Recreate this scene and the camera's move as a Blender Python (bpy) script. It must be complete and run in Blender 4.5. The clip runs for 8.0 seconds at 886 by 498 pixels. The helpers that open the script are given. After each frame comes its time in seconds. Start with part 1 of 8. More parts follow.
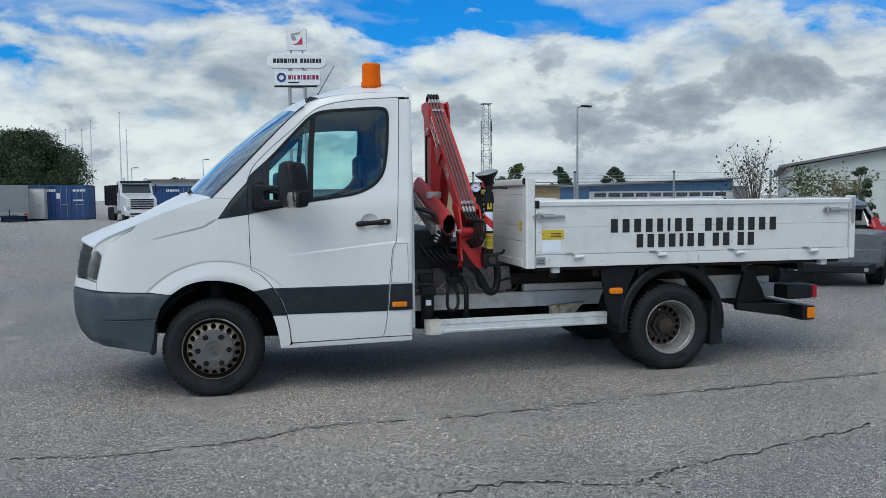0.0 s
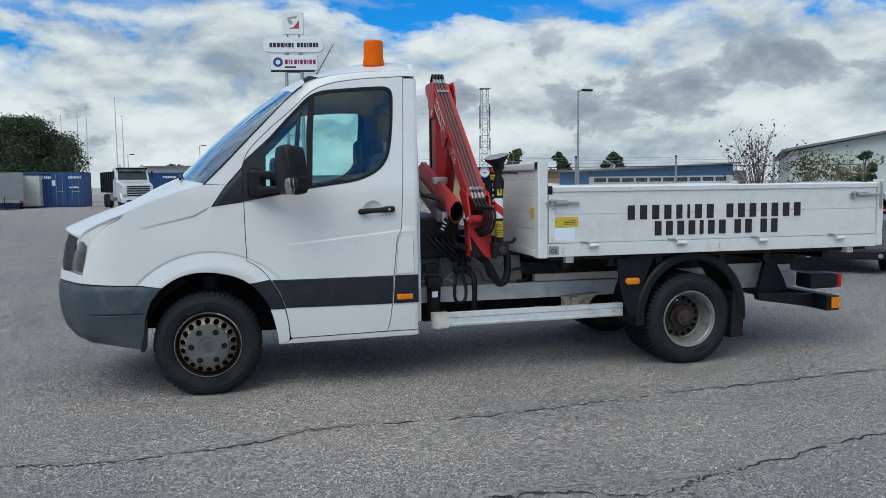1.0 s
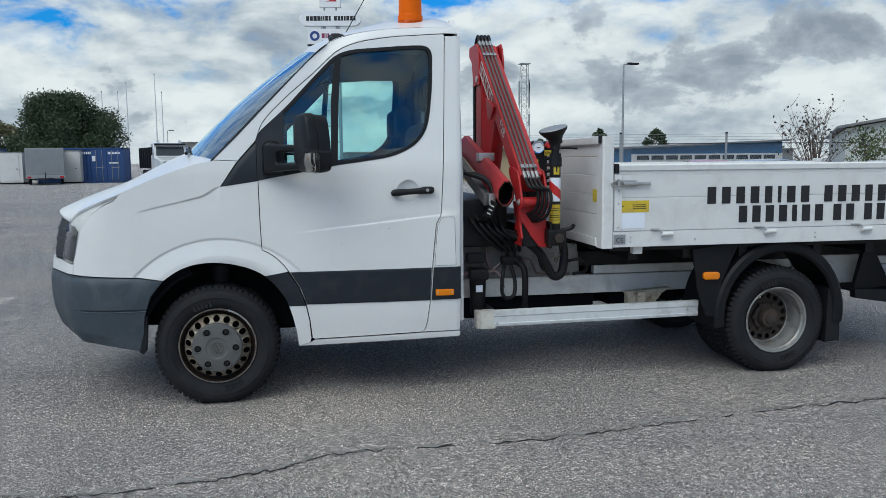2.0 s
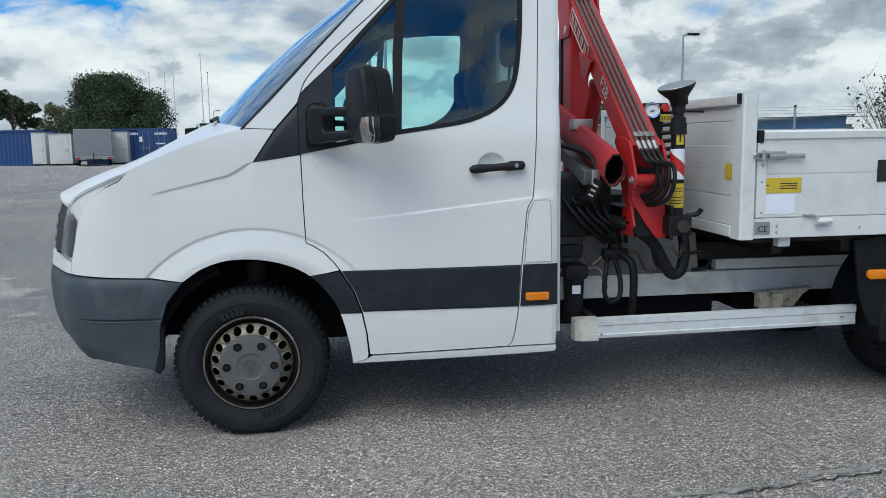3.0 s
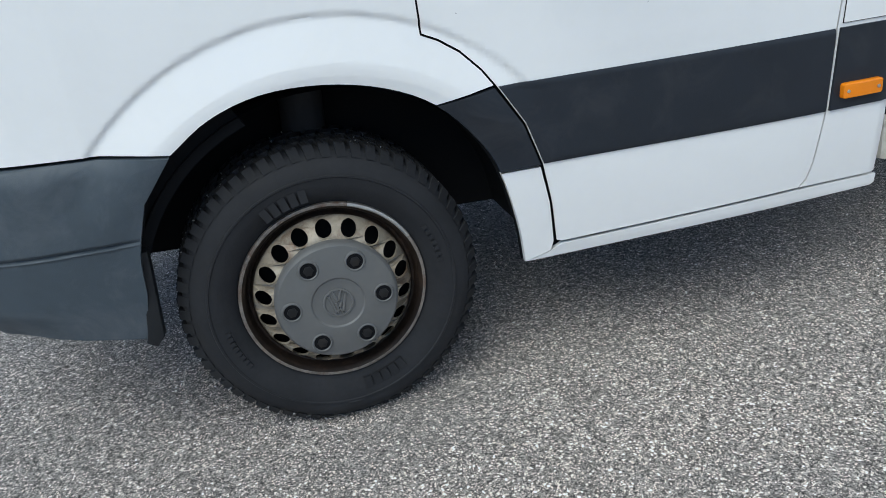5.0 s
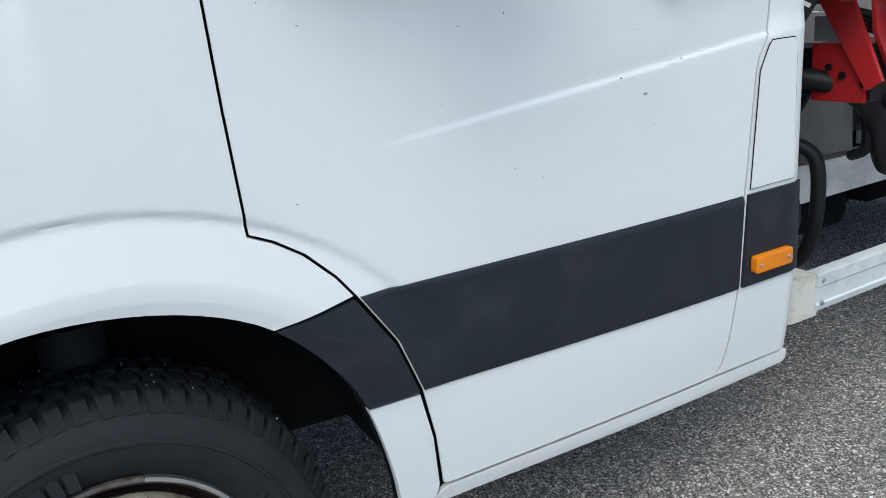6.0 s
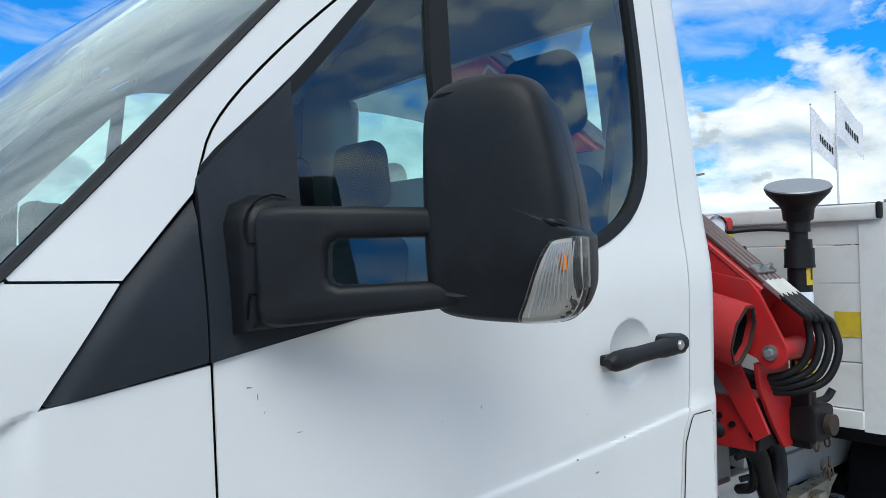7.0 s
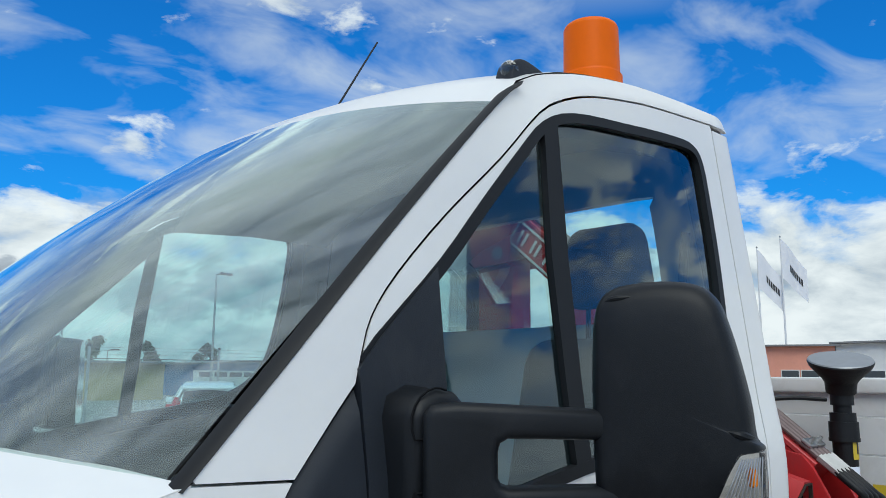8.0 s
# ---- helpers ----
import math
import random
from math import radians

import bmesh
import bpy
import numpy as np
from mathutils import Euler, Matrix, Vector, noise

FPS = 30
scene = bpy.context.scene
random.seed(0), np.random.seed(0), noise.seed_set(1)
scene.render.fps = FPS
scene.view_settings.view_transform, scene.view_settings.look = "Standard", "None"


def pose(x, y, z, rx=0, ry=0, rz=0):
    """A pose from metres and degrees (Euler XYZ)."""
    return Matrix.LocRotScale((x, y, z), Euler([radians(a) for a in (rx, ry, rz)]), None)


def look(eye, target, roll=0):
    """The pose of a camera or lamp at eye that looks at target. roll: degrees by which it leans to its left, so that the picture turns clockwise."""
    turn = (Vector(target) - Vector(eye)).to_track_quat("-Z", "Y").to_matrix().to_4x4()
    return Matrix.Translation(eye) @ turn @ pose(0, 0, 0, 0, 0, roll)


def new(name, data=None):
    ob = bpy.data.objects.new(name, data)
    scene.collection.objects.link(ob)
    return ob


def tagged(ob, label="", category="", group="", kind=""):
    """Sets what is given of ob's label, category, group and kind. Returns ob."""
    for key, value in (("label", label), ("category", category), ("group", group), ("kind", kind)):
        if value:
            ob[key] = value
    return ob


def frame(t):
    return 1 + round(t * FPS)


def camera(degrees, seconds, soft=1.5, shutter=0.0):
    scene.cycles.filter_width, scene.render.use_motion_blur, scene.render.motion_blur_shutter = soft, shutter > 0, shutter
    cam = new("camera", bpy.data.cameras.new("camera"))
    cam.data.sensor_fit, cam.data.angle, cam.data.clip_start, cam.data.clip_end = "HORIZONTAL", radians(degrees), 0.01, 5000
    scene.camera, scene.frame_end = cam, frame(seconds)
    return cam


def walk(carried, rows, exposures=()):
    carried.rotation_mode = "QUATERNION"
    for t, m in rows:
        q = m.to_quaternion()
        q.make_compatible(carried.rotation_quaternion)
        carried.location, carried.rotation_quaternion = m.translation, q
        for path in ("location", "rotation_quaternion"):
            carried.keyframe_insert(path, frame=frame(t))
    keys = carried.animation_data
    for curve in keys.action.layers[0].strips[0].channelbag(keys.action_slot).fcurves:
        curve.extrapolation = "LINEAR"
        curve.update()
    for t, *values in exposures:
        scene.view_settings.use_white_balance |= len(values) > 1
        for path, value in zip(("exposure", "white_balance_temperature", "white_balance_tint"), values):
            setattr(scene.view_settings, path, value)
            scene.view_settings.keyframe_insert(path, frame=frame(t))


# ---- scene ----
cam = camera(58.7, 8.0, 0.6)
PATH = [
    (0, (0.35, -6.87, 1.452), (0.801, -4.926, 1.321), -0.5),
    (0.5, (0.352, -6.731, 1.463), (0.812, -4.79, 1.314), -0.6),
    (1, (0.361, -6.519, 1.452), (0.816, -4.578, 1.285), -0.7),
    (1.2, (0.392, -6.396, 1.45), (0.839, -4.455, 1.269), -0.7),
    (2.5, (0.504, -5.184, 1.45), (0.8, -3.221, 1.207), -0.5),
    (3, (0.452, -4.646, 1.396), (0.702, -2.681, 1.122), -0.9),
    (3.5, (0.353, -4.117, 1.357), (0.577, -2.162, 0.997), -1.8),
    (4, (0.247, -3.589, 1.305), (0.472, -1.67, 0.79), -3.5),
    (4.1, (0.211, -3.478, 1.299), (0.445, -1.571, 0.744), -3.9),
    (5.3, (-0.133, -2.426, 1.144), (0.354, -0.659, 0.342), -8.0),
    (5.5, (-0.102, -2.285, 1.156), (0.488, -0.546, 0.364), -7.7),
    (6, (0.009, -2.106, 1.232), (0.889, -0.409, 0.646), -5.7),
    (6.5, (-0.034, -2.046, 1.375), (1.112, -0.434, 1.084), -3.3),
    (7, (-0.178, -1.99, 1.484), (1.109, -0.459, 1.49), -1.7),
    (7.2, (-0.23, -1.966, 1.526), (1.085, -0.464, 1.639), -0.9),
    (7.5, (-0.298, -1.932, 1.573), (1.041, -0.464, 1.8), -0.3),
    (8, (-0.404, -1.802, 1.587), (0.957, -0.371, 1.904), 0.5),
]
walk(cam, [(t, look(eye, target, roll)) for t, eye, target, roll in PATH],
     [(t, s - 0.25, 6120, 2) for t, s in ((0, -0.12), (1.2, -0.12), (2.5, -0.04), (4, 0.18), (5.5, 0.42), (6.5, 0.42), (7.2, 0.24), (8, 0.05))])

# ---- light ----
SUN_EL, SUN_AZ = 50.0, 222.0
world = bpy.data.worlds.new("world")
scene.world = world
world.use_nodes = True


class Net:
    """A short way to write node trees."""

    def __init__(self, tree):
        self.tree, self.nodes, self.links = tree, tree.nodes, tree.links

    def add(self, kind, **sets):
        n = self.nodes.new(kind)
        for key, value in sets.items():
            if key == "operation":
                n.operation = value
            elif key == "blend":
                n.blend_type = value
            elif key == "data":
                n.data_type = value
        return n

    def put(self, socket, value):
        if isinstance(value, bpy.types.NodeSocket):
            self.links.new(value, socket)
        elif isinstance(value, (tuple, list)) and len(value) == 3 and socket.type == "RGBA":
            socket.default_value = (*value, 1)
        else:
            socket.default_value = value

    def math(self, op, a, b=0.0, c=0.0, clamp=False):
        n = self.add("ShaderNodeMath", operation=op)
        n.use_clamp = clamp
        for i, v in enumerate((a, b, c)):
            self.put(n.inputs[i], v)
        return n.outputs[0]

    def vmath(self, op, a, b=(0, 0, 0)):
        n = self.add("ShaderNodeVectorMath", operation=op)
        self.put(n.inputs[0], a)
        self.put(n.inputs[1], b)
        return n.outputs[0]

    def noise(self, vec, scale, detail=4.0, rough=0.5, distort=0.0):
        n = self.add("ShaderNodeTexNoise")
        for key, v in (("Vector", vec), ("Scale", scale), ("Detail", detail), ("Roughness", rough), ("Distortion", distort)):
            self.put(n.inputs[key], v)
        return n.outputs["Fac"]

    def voronoi(self, vec, scale, feature="F1", out="Distance"):
        n = self.add("ShaderNodeTexVoronoi")
        n.feature = feature
        self.put(n.inputs["Vector"], vec)
        self.put(n.inputs["Scale"], scale)
        return n.outputs[out]

    def ramp(self, fac, *stops):
        n = self.add("ShaderNodeValToRGB")
        el = n.color_ramp.elements
        while len(el) < len(stops):
            el.new(0.5)
        for e, (p, c) in zip(el, stops):
            e.position = p
            e.color = (c, c, c, 1) if isinstance(c, (int, float)) else (*c, 1)
        self.put(n.inputs[0], fac)
        return n.outputs[0]

    def mix(self, fac, a, b, blend="MIX"):
        n = self.add("ShaderNodeMix", data="RGBA", blend=blend)
        self.put(n.inputs[0], fac)
        self.put(n.inputs[6], a)
        self.put(n.inputs[7], b)
        return n.outputs[2]

    def sep(self, vec):
        n = self.add("ShaderNodeSeparateXYZ")
        self.put(n.inputs[0], vec)
        return n.outputs

    def comb(self, x, y, z):
        n = self.add("ShaderNodeCombineXYZ")
        for i, v in enumerate((x, y, z)):
            self.put(n.inputs[i], v)
        return n.outputs[0]


def build_sky():
    """Blue sky: a low bank of white cumulus with flat grey clouds in front, wisps above, a thin veil overhead."""
    w = Net(world.node_tree)
    w.nodes.clear()
    sky = w.add("ShaderNodeTexSky")
    sky.sky_type, sky.sun_disc = "NISHITA", False
    sky.sun_elevation, sky.sun_rotation = radians(SUN_EL), radians(SUN_AZ)
    sky.air_density, sky.dust_density, sky.ozone_density = 1.2, 0.6, 2.5
    ray = w.add("ShaderNodeTexCoord").outputs["Generated"]
    x, y, z = w.sep(ray)
    up = w.math("MAXIMUM", z, 0.0)
    el = w.math("ARCSINE", z)
    az = w.math("ARCTAN2", x, y)
    # thin wisps and veils in the blue
    h = w.math("ADD", up, 0.20)
    plane = w.comb(w.math("DIVIDE", x, h), w.math("DIVIDE", w.math("MULTIPLY", y, 1.3), h), 0.0)
    wisp = w.math("ADD", w.math("MULTIPLY", w.noise(plane, 1.3, 3, 0.5, 0.3), 0.5), w.math("MULTIPLY", w.noise(plane, 3.4, 5, 0.56, 0.5), 0.5))
    thin = w.ramp(wisp, (0.46, 0.0), (0.55, 0.36), (0.66, 0.75))
    blue = w.vmath("MULTIPLY", sky.outputs[0], (0.013, 0.081, 0.163))
    col = w.mix(thin, blue, (0.80, 0.84, 0.89))
    soft = w.noise(plane, 1.5, 4, 0.5, 0.3)
    col = w.mix(w.math("MULTIPLY", w.ramp(up, (0.42, 0.0), (0.60, 1.0)), w.ramp(soft, (0.38, 0.35), (0.58, 1.0))), col, (0.98, 0.99, 1.0))
    # the white bank: deep near the horizon, its upper edge ragged
    flat = w.comb(w.math("MULTIPLY", x, 1.0), w.math("MULTIPLY", y, 1.0), w.math("MULTIPLY", z, 2.2))

    def puffs(vec):
        return w.math("ADD", w.math("MULTIPLY", w.noise(vec, 3.4, 2, 0.5), 0.42), w.math("MULTIPLY", w.noise(vec, 10.0, 8, 0.56, 0.25), 0.58))

    body = puffs(flat)
    deep = w.math("SUBTRACT", w.ramp(el, (0.0, 0.30), (0.125, 0.262), (0.185, 0.165), (0.25, 0.025), (0.45, 0.015), (0.62, 0.13), (0.85, 0.0)), 0.115)
    behind = w.ramp(w.math("ADD", w.math("MULTIPLY", y, 0.5), 0.5), (0.30, 0.075), (0.55, 0.0))
    bank = w.math("ADD", w.math("ADD", body, deep), behind)
    mask = w.ramp(bank, (0.485, 0.0), (0.535, 0.75), (0.60, 1.0))
    above = puffs(w.vmath("ADD", flat, (0.0, 0.0, 0.055)))
    lit = w.math("SUBTRACT", body, above)
    broad = w.noise(w.vmath("MULTIPLY", ray, (1.0, 1.0, 3.2)), 3.0, 3, 0.5, 0.2)
    tone = w.math("ADD", w.math("MULTIPLY", lit, 2.1), w.math("ADD", w.math("MULTIPLY", broad, -1.0), 1.17))
    white = w.ramp(tone, (0.27, (0.40, 0.45, 0.53)), (0.50, (0.60, 0.65, 0.71)), (0.68, (0.82, 0.85, 0.88)), (0.92, (1.03, 1.04, 1.04)))
    col = w.mix(mask, col, white)
    # flat grey clouds floating before the bank
    low = w.comb(x, y, w.math("MULTIPLY", z, 1.5))
    shift = w.vmath("ADD", low, (3.1, 1.7, 0.4))
    grey = w.math("ADD", w.math("MULTIPLY", w.noise(shift, 4.2, 2, 0.5), 0.45), w.math("MULTIPLY", w.noise(shift, 12.0, 8, 0.58, 0.3), 0.55))
    lift = -0.085
    for a, e, wide, tall, much in ((33, 7.6, 12, 2.6, 0.18), (24, 4.4, 10, 1.7, 0.13), (13.5, 6.4, 3.2, 1.1, 0.20), (2, 3.6, 5.5, 1.2, 0.10), (-9, 2.6, 7, 1.1, 0.10), (62, 4.0, 8, 1.5, 0.10), (-26, 4.5, 9, 2.0, 0.10)):
        u, v = w.math("DIVIDE", w.math("SUBTRACT", az, radians(a)), radians(wide)), w.math("DIVIDE", w.math("SUBTRACT", el, radians(e)), radians(tall))
        d = w.math("ADD", w.math("MULTIPLY", u, u), w.math("MULTIPLY", v, v))
        lift = w.math("ADD", lift, w.math("MULTIPLY", w.math("EXPONENT", w.math("MULTIPLY", d, -1.0)), much))
    grey = w.math("ADD", grey, lift)
    gmask = w.math("MULTIPLY", w.ramp(grey, (0.500, 0.0), (0.522, 0.80), (0.56, 1.0)), w.ramp(el, (0.012, 0.0), (0.05, 1.0), (0.155, 1.0), (0.215, 0.0)))
    core = w.ramp(w.math("ADD", grey, w.math("MULTIPLY", lit, -0.5)), (0.495, (0.86, 0.88, 0.91)), (0.535, (0.56, 0.60, 0.66)), (0.64, (0.36, 0.40, 0.475)))
    col = w.mix(gmask, col, core)
    bg = w.add("ShaderNodeBackground")
    w.put(bg.inputs[0], col)
    w.put(bg.inputs[1], 1.0)
    out = w.add("ShaderNodeOutputWorld")
    w.links.new(bg.outputs[0], out.inputs[0])


build_sky()
sun = new("sun", bpy.data.lights.new("sun", "SUN"))
sun.data.energy, sun.data.angle, sun.data.color = 2.3, radians(45), (1.0, 0.95, 0.87)
sun.matrix_world = look((0, 0, 30), (-math.sin(radians(SUN_AZ)) * math.cos(radians(SUN_EL)), -math.cos(radians(SUN_AZ)) * math.cos(radians(SUN_EL)), 30 - math.sin(radians(SUN_EL))))

# ---- materials ----


def material(name, colour, rough=0.5, metal=0.0, vary=0.12, scale=6.0, bump=0.0, bump_scale=60.0, dirt=None, coat=0.0, spec=0.5, ob_random=0.0, rough_vary=0.12):
    """A principled surface with two scales of variation, fine relief and patchy dirt."""
    m = bpy.data.materials.new(name)
    m.use_nodes = True
    w = Net(m.node_tree)
    b = w.nodes["Principled BSDF"]
    vec = w.add("ShaderNodeTexCoord").outputs["Object"]
    big, fine = w.noise(vec, scale, 5, 0.6), w.noise(vec, scale * 9, 4, 0.6)
    f = w.math("ADD", w.math("MULTIPLY", big, 0.65), w.math("MULTIPLY", fine, 0.35))
    lo, hi = [c * (1 - vary) for c in colour], [min(1, c * (1 + vary)) for c in colour]
    col = w.ramp(f, (0.3, tuple(lo)), (0.7, tuple(hi)))
    if dirt:
        dcol, amount, dscale = dirt
        d = w.math("MULTIPLY", w.ramp(w.noise(vec, dscale, 7, 0.68, 0.6), (0.50, 0.0), (0.68, 1.0)), amount)
        col = w.mix(d, col, dcol)
    if ob_random:
        r = w.add("ShaderNodeObjectInfo").outputs["Random"]
        col = w.mix(w.math("MULTIPLY", r, ob_random), col, tuple(c * 0.4 for c in colour))
    w.put(b.inputs["Base Color"], col)
    w.put(b.inputs["Roughness"], w.math("ADD", rough - rough_vary / 2, w.math("MULTIPLY", f, rough_vary), clamp=True))
    b.inputs["Metallic"].default_value = metal
    b.inputs["Coat Weight"].default_value = coat
    b.inputs["Coat Roughness"].default_value = 0.08
    b.inputs["Specular IOR Level"].default_value = spec
    if bump:
        n = w.add("ShaderNodeBump")
        n.inputs["Strength"].default_value, n.inputs["Distance"].default_value = 1.0, bump
        w.put(n.inputs["Height"], w.noise(vec, bump_scale, 5, 0.6))
        w.put(b.inputs["Normal"], n.outputs[0])
    return m


def glass(name, tint, gloss=1.0, rough=0.01, ior=1.5, sheen=(1, 1, 1), cloud_streaks=0.0):
    """Thin glass: tinted where seen through, mirror-like at a slant; pale painted streaks can imitate stretched cloud
    reflections.
    """
    m = bpy.data.materials.new(name)
    m.use_nodes = True
    w = Net(m.node_tree)
    w.nodes.clear()
    t, g, mixer, out = w.add("ShaderNodeBsdfTransparent"), w.add("ShaderNodeBsdfGlossy"), w.add("ShaderNodeMixShader"), w.add("ShaderNodeOutputMaterial")
    t.inputs[0].default_value = (*tint, 1)
    g.inputs["Roughness"].default_value = rough
    g.inputs["Color"].default_value = (*sheen, 1)
    fr = w.add("ShaderNodeFresnel")
    fr.inputs["IOR"].default_value = ior
    w.put(mixer.inputs[0], w.math("MULTIPLY", fr.outputs[0], gloss, clamp=True))
    w.links.new(t.outputs[0], mixer.inputs[1])
    w.links.new(g.outputs[0], mixer.inputs[2])
    last = mixer.outputs[0]
    # pale diffuse streaks painted in to look like reflected clouds
    if cloud_streaks:
        x, y, z = w.sep(w.add("ShaderNodeTexCoord").outputs["Object"])
        run = w.math("ADD", x, z)
        vec = w.comb(w.math("ADD", w.math("MULTIPLY", y, 3.0), w.math("MULTIPLY", run, 0.9)), w.math("MULTIPLY", run, 0.55), 0.0)
        streak = w.ramp(w.math("ADD", w.math("MULTIPLY", w.noise(vec, 2.4, 4, 0.6, 0.4), 0.6), w.math("MULTIPLY", w.noise(vec, 8.0, 5, 0.65, 0.3), 0.4)), (0.42, 0.02), (0.66, 1.0))
        streak_layer, add = w.add("ShaderNodeBsdfDiffuse"), w.add("ShaderNodeMixShader")
        streak_layer.inputs[0].default_value = (0.62, 0.66, 0.66, 1)
        w.put(add.inputs[0], w.math("MULTIPLY", streak, cloud_streaks))
        w.links.new(last, add.inputs[1])
        w.links.new(streak_layer.outputs[0], add.inputs[2])
        last = add.outputs[0]
    w.links.new(last, out.inputs[0])
    return m


def clear_plastic(name, colour, rough=0.12, trans=0.7):
    m = material(name, colour, rough, vary=0.05)
    m.node_tree.nodes["Principled BSDF"].inputs["Transmission Weight"].default_value = trans
    return m


def asphalt_material():
    """Worn yard asphalt: pale stones in dark binder, stains, patches and old seams."""
    m = bpy.data.materials.new("asphalt")
    m.use_nodes = True
    w = Net(m.node_tree)
    b = w.nodes["Principled BSDF"]
    vec = w.add("ShaderNodeTexCoord").outputs["Object"]
    wob = w.vmath("ADD", vec, w.vmath("MULTIPLY", w.comb(w.noise(vec, 110, 3, 0.7), w.noise(w.vmath("ADD", vec, (7, 3, 0)), 110, 3, 0.7), 0.0), (0.009, 0.009, 0.0)))
    fine = w.noise(vec, 260, 4, 0.8)
    col = w.ramp(fine, (0.36, (0.006, 0.007, 0.009)), (0.50, (0.030, 0.030, 0.032)), (0.66, (0.20, 0.20, 0.196)))
    body = 0.0
    for scale, lo, top, cut in ((330, 0.05, 0.50, 0.20), (225, 0.08, 0.78, 0.30), (155, 0.16, 1.0, 0.68)):
        r, g, _ = w.sep(w.voronoi(wob, scale, "F1", "Color"))
        edge = w.voronoi(wob, scale, "DISTANCE_TO_EDGE")
        chip = w.math("MULTIPLY", w.ramp(edge, (0.07, 0.0), (0.13, 1.0)), w.ramp(r, (cut, 0.0), (cut + 0.01, 1.0)))
        tone = w.ramp(g, (0.0, (lo, lo, lo)), (0.55, (lo * 0.62 + top * 0.38, lo * 0.62 + top * 0.38, lo * 0.62 + top * 0.37)), (1.0, (top, top * 0.985, top * 0.95)))
        col = w.mix(chip, col, tone)
        body = w.math("MAXIMUM", body, chip)
    r = fine
    clump = w.ramp(w.noise(vec, 30, 4, 0.8), (0.34, 0.72), (0.66, 1.27))
    col = w.mix(1.0, col, clump, "MULTIPLY")
    stains = w.noise(vec, 0.5, 6, 0.6, 0.4)
    col = w.mix(1.0, col, w.ramp(stains, (0.35, (0.86, 0.86, 0.87)), (0.65, (1.0, 1.0, 1.0))), "MULTIPLY")
    pale = w.noise(vec, 0.23, 5, 0.55, 0.3)
    col = w.mix(1.0, col, w.ramp(pale, (0.42, (0.94, 0.94, 0.95)), (0.72, (1.20, 1.15, 1.10))), "MULTIPLY")
    far = w.noise(w.vmath("MULTIPLY", vec, (0.05, 0.4, 1.0)), 1.0, 5, 0.6)
    col = w.mix(1.0, col, w.ramp(far, (0.48, (1.0, 1.0, 1.0)), (0.60, (1.16, 1.12, 1.08))), "MULTIPLY")
    # wide oval left of the truck, paler and slightly warmer towards its middle
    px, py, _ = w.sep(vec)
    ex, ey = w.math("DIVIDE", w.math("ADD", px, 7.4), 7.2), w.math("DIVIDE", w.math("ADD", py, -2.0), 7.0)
    oval_dist = w.math("ADD", w.math("SQRT", w.math("ADD", w.math("MULTIPLY", ex, ex), w.math("MULTIPLY", ey, ey))), w.math("MULTIPLY", w.noise(vec, 0.9, 5, 0.6, 0.3), 0.7))
    col = w.mix(1.0, col, w.ramp(oval_dist, (0.55, (1.58, 1.52, 1.48)), (1.10, (1.42, 1.38, 1.34)), (1.75, (1.0, 1.0, 1.0))), "MULTIPLY")
    smooth = w.ramp(w.noise(vec, 0.8, 5, 0.6, 0.4), (0.54, 0.0), (0.66, 0.30))
    col = w.mix(smooth, col, (0.17, 0.168, 0.165))
    col = w.mix(1.0, col, (1.40, 1.35, 1.335), "MULTIPLY")
    w.put(b.inputs["Base Color"], col)
    b.inputs["Roughness"].default_value = 0.88
    b.inputs["Specular IOR Level"].default_value = 0.3
    n = w.add("ShaderNodeBump")
    n.inputs["Strength"].default_value, n.inputs["Distance"].default_value = 0.9, 0.006
    w.put(n.inputs["Height"], w.math("ADD", body, w.math("MULTIPLY", r, 0.8)))
    w.put(b.inputs["Normal"], n.outputs[0])
    return m


def foliage(name, colour):
    m = material(name, colour, 0.6, vary=0.5, scale=1.2)
    w = Net(m.node_tree)
    b = w.nodes["Principled BSDF"]
    b.inputs["Subsurface Weight"].default_value = 0.0
    r = w.add("ShaderNodeNewGeometry").outputs["Random Per Island"]
    old = b.inputs["Base Color"].links[0].from_socket
    w.put(b.inputs["Base Color"], w.mix(w.math("MULTIPLY", r, 0.65), old, tuple(c * 0.35 for c in colour)))
    return m


ASPHALT = asphalt_material()
PAINT = material("white_paint", (0.735, 0.735, 0.730), 0.36, vary=0.02, scale=2.5, coat=0.35, dirt=((0.60, 0.59, 0.56), 0.12, 3.5), rough_vary=0.08)
TRIM = material("dark_grey_plastic", (0.0115, 0.0150, 0.0215), 0.52, vary=0.15, bump=0.0006, bump_scale=500, dirt=((0.06, 0.06, 0.063), 0.25, 5), spec=0.35)
BUMPER = material("faded_bumper_plastic", (0.040, 0.054, 0.068), 0.58, vary=0.15, scale=5, bump=0.0006, bump_scale=500, dirt=((0.11, 0.12, 0.135), 0.4, 6))
BLACK = material("black_plastic", (0.009, 0.010, 0.012), 0.5, vary=0.2, bump=0.0004, bump_scale=500, spec=0.3)
GUARD = material("black_guard_plastic", (0.006, 0.007, 0.009), 0.55, vary=0.3, scale=4, dirt=((0.018, 0.017, 0.017), 0.4, 4), spec=0.25)
MIRROR_SHELL = material("mirror_shell_plastic", (0.0060, 0.0074, 0.0098), 0.46, vary=0.25, scale=9, bump=0.0002, bump_scale=700, spec=0.26, dirt=((0.020, 0.021, 0.023), 0.35, 9))
SEAL = material("rubber_seal", (0.008, 0.009, 0.011), 0.5, vary=0.2, spec=0.25)
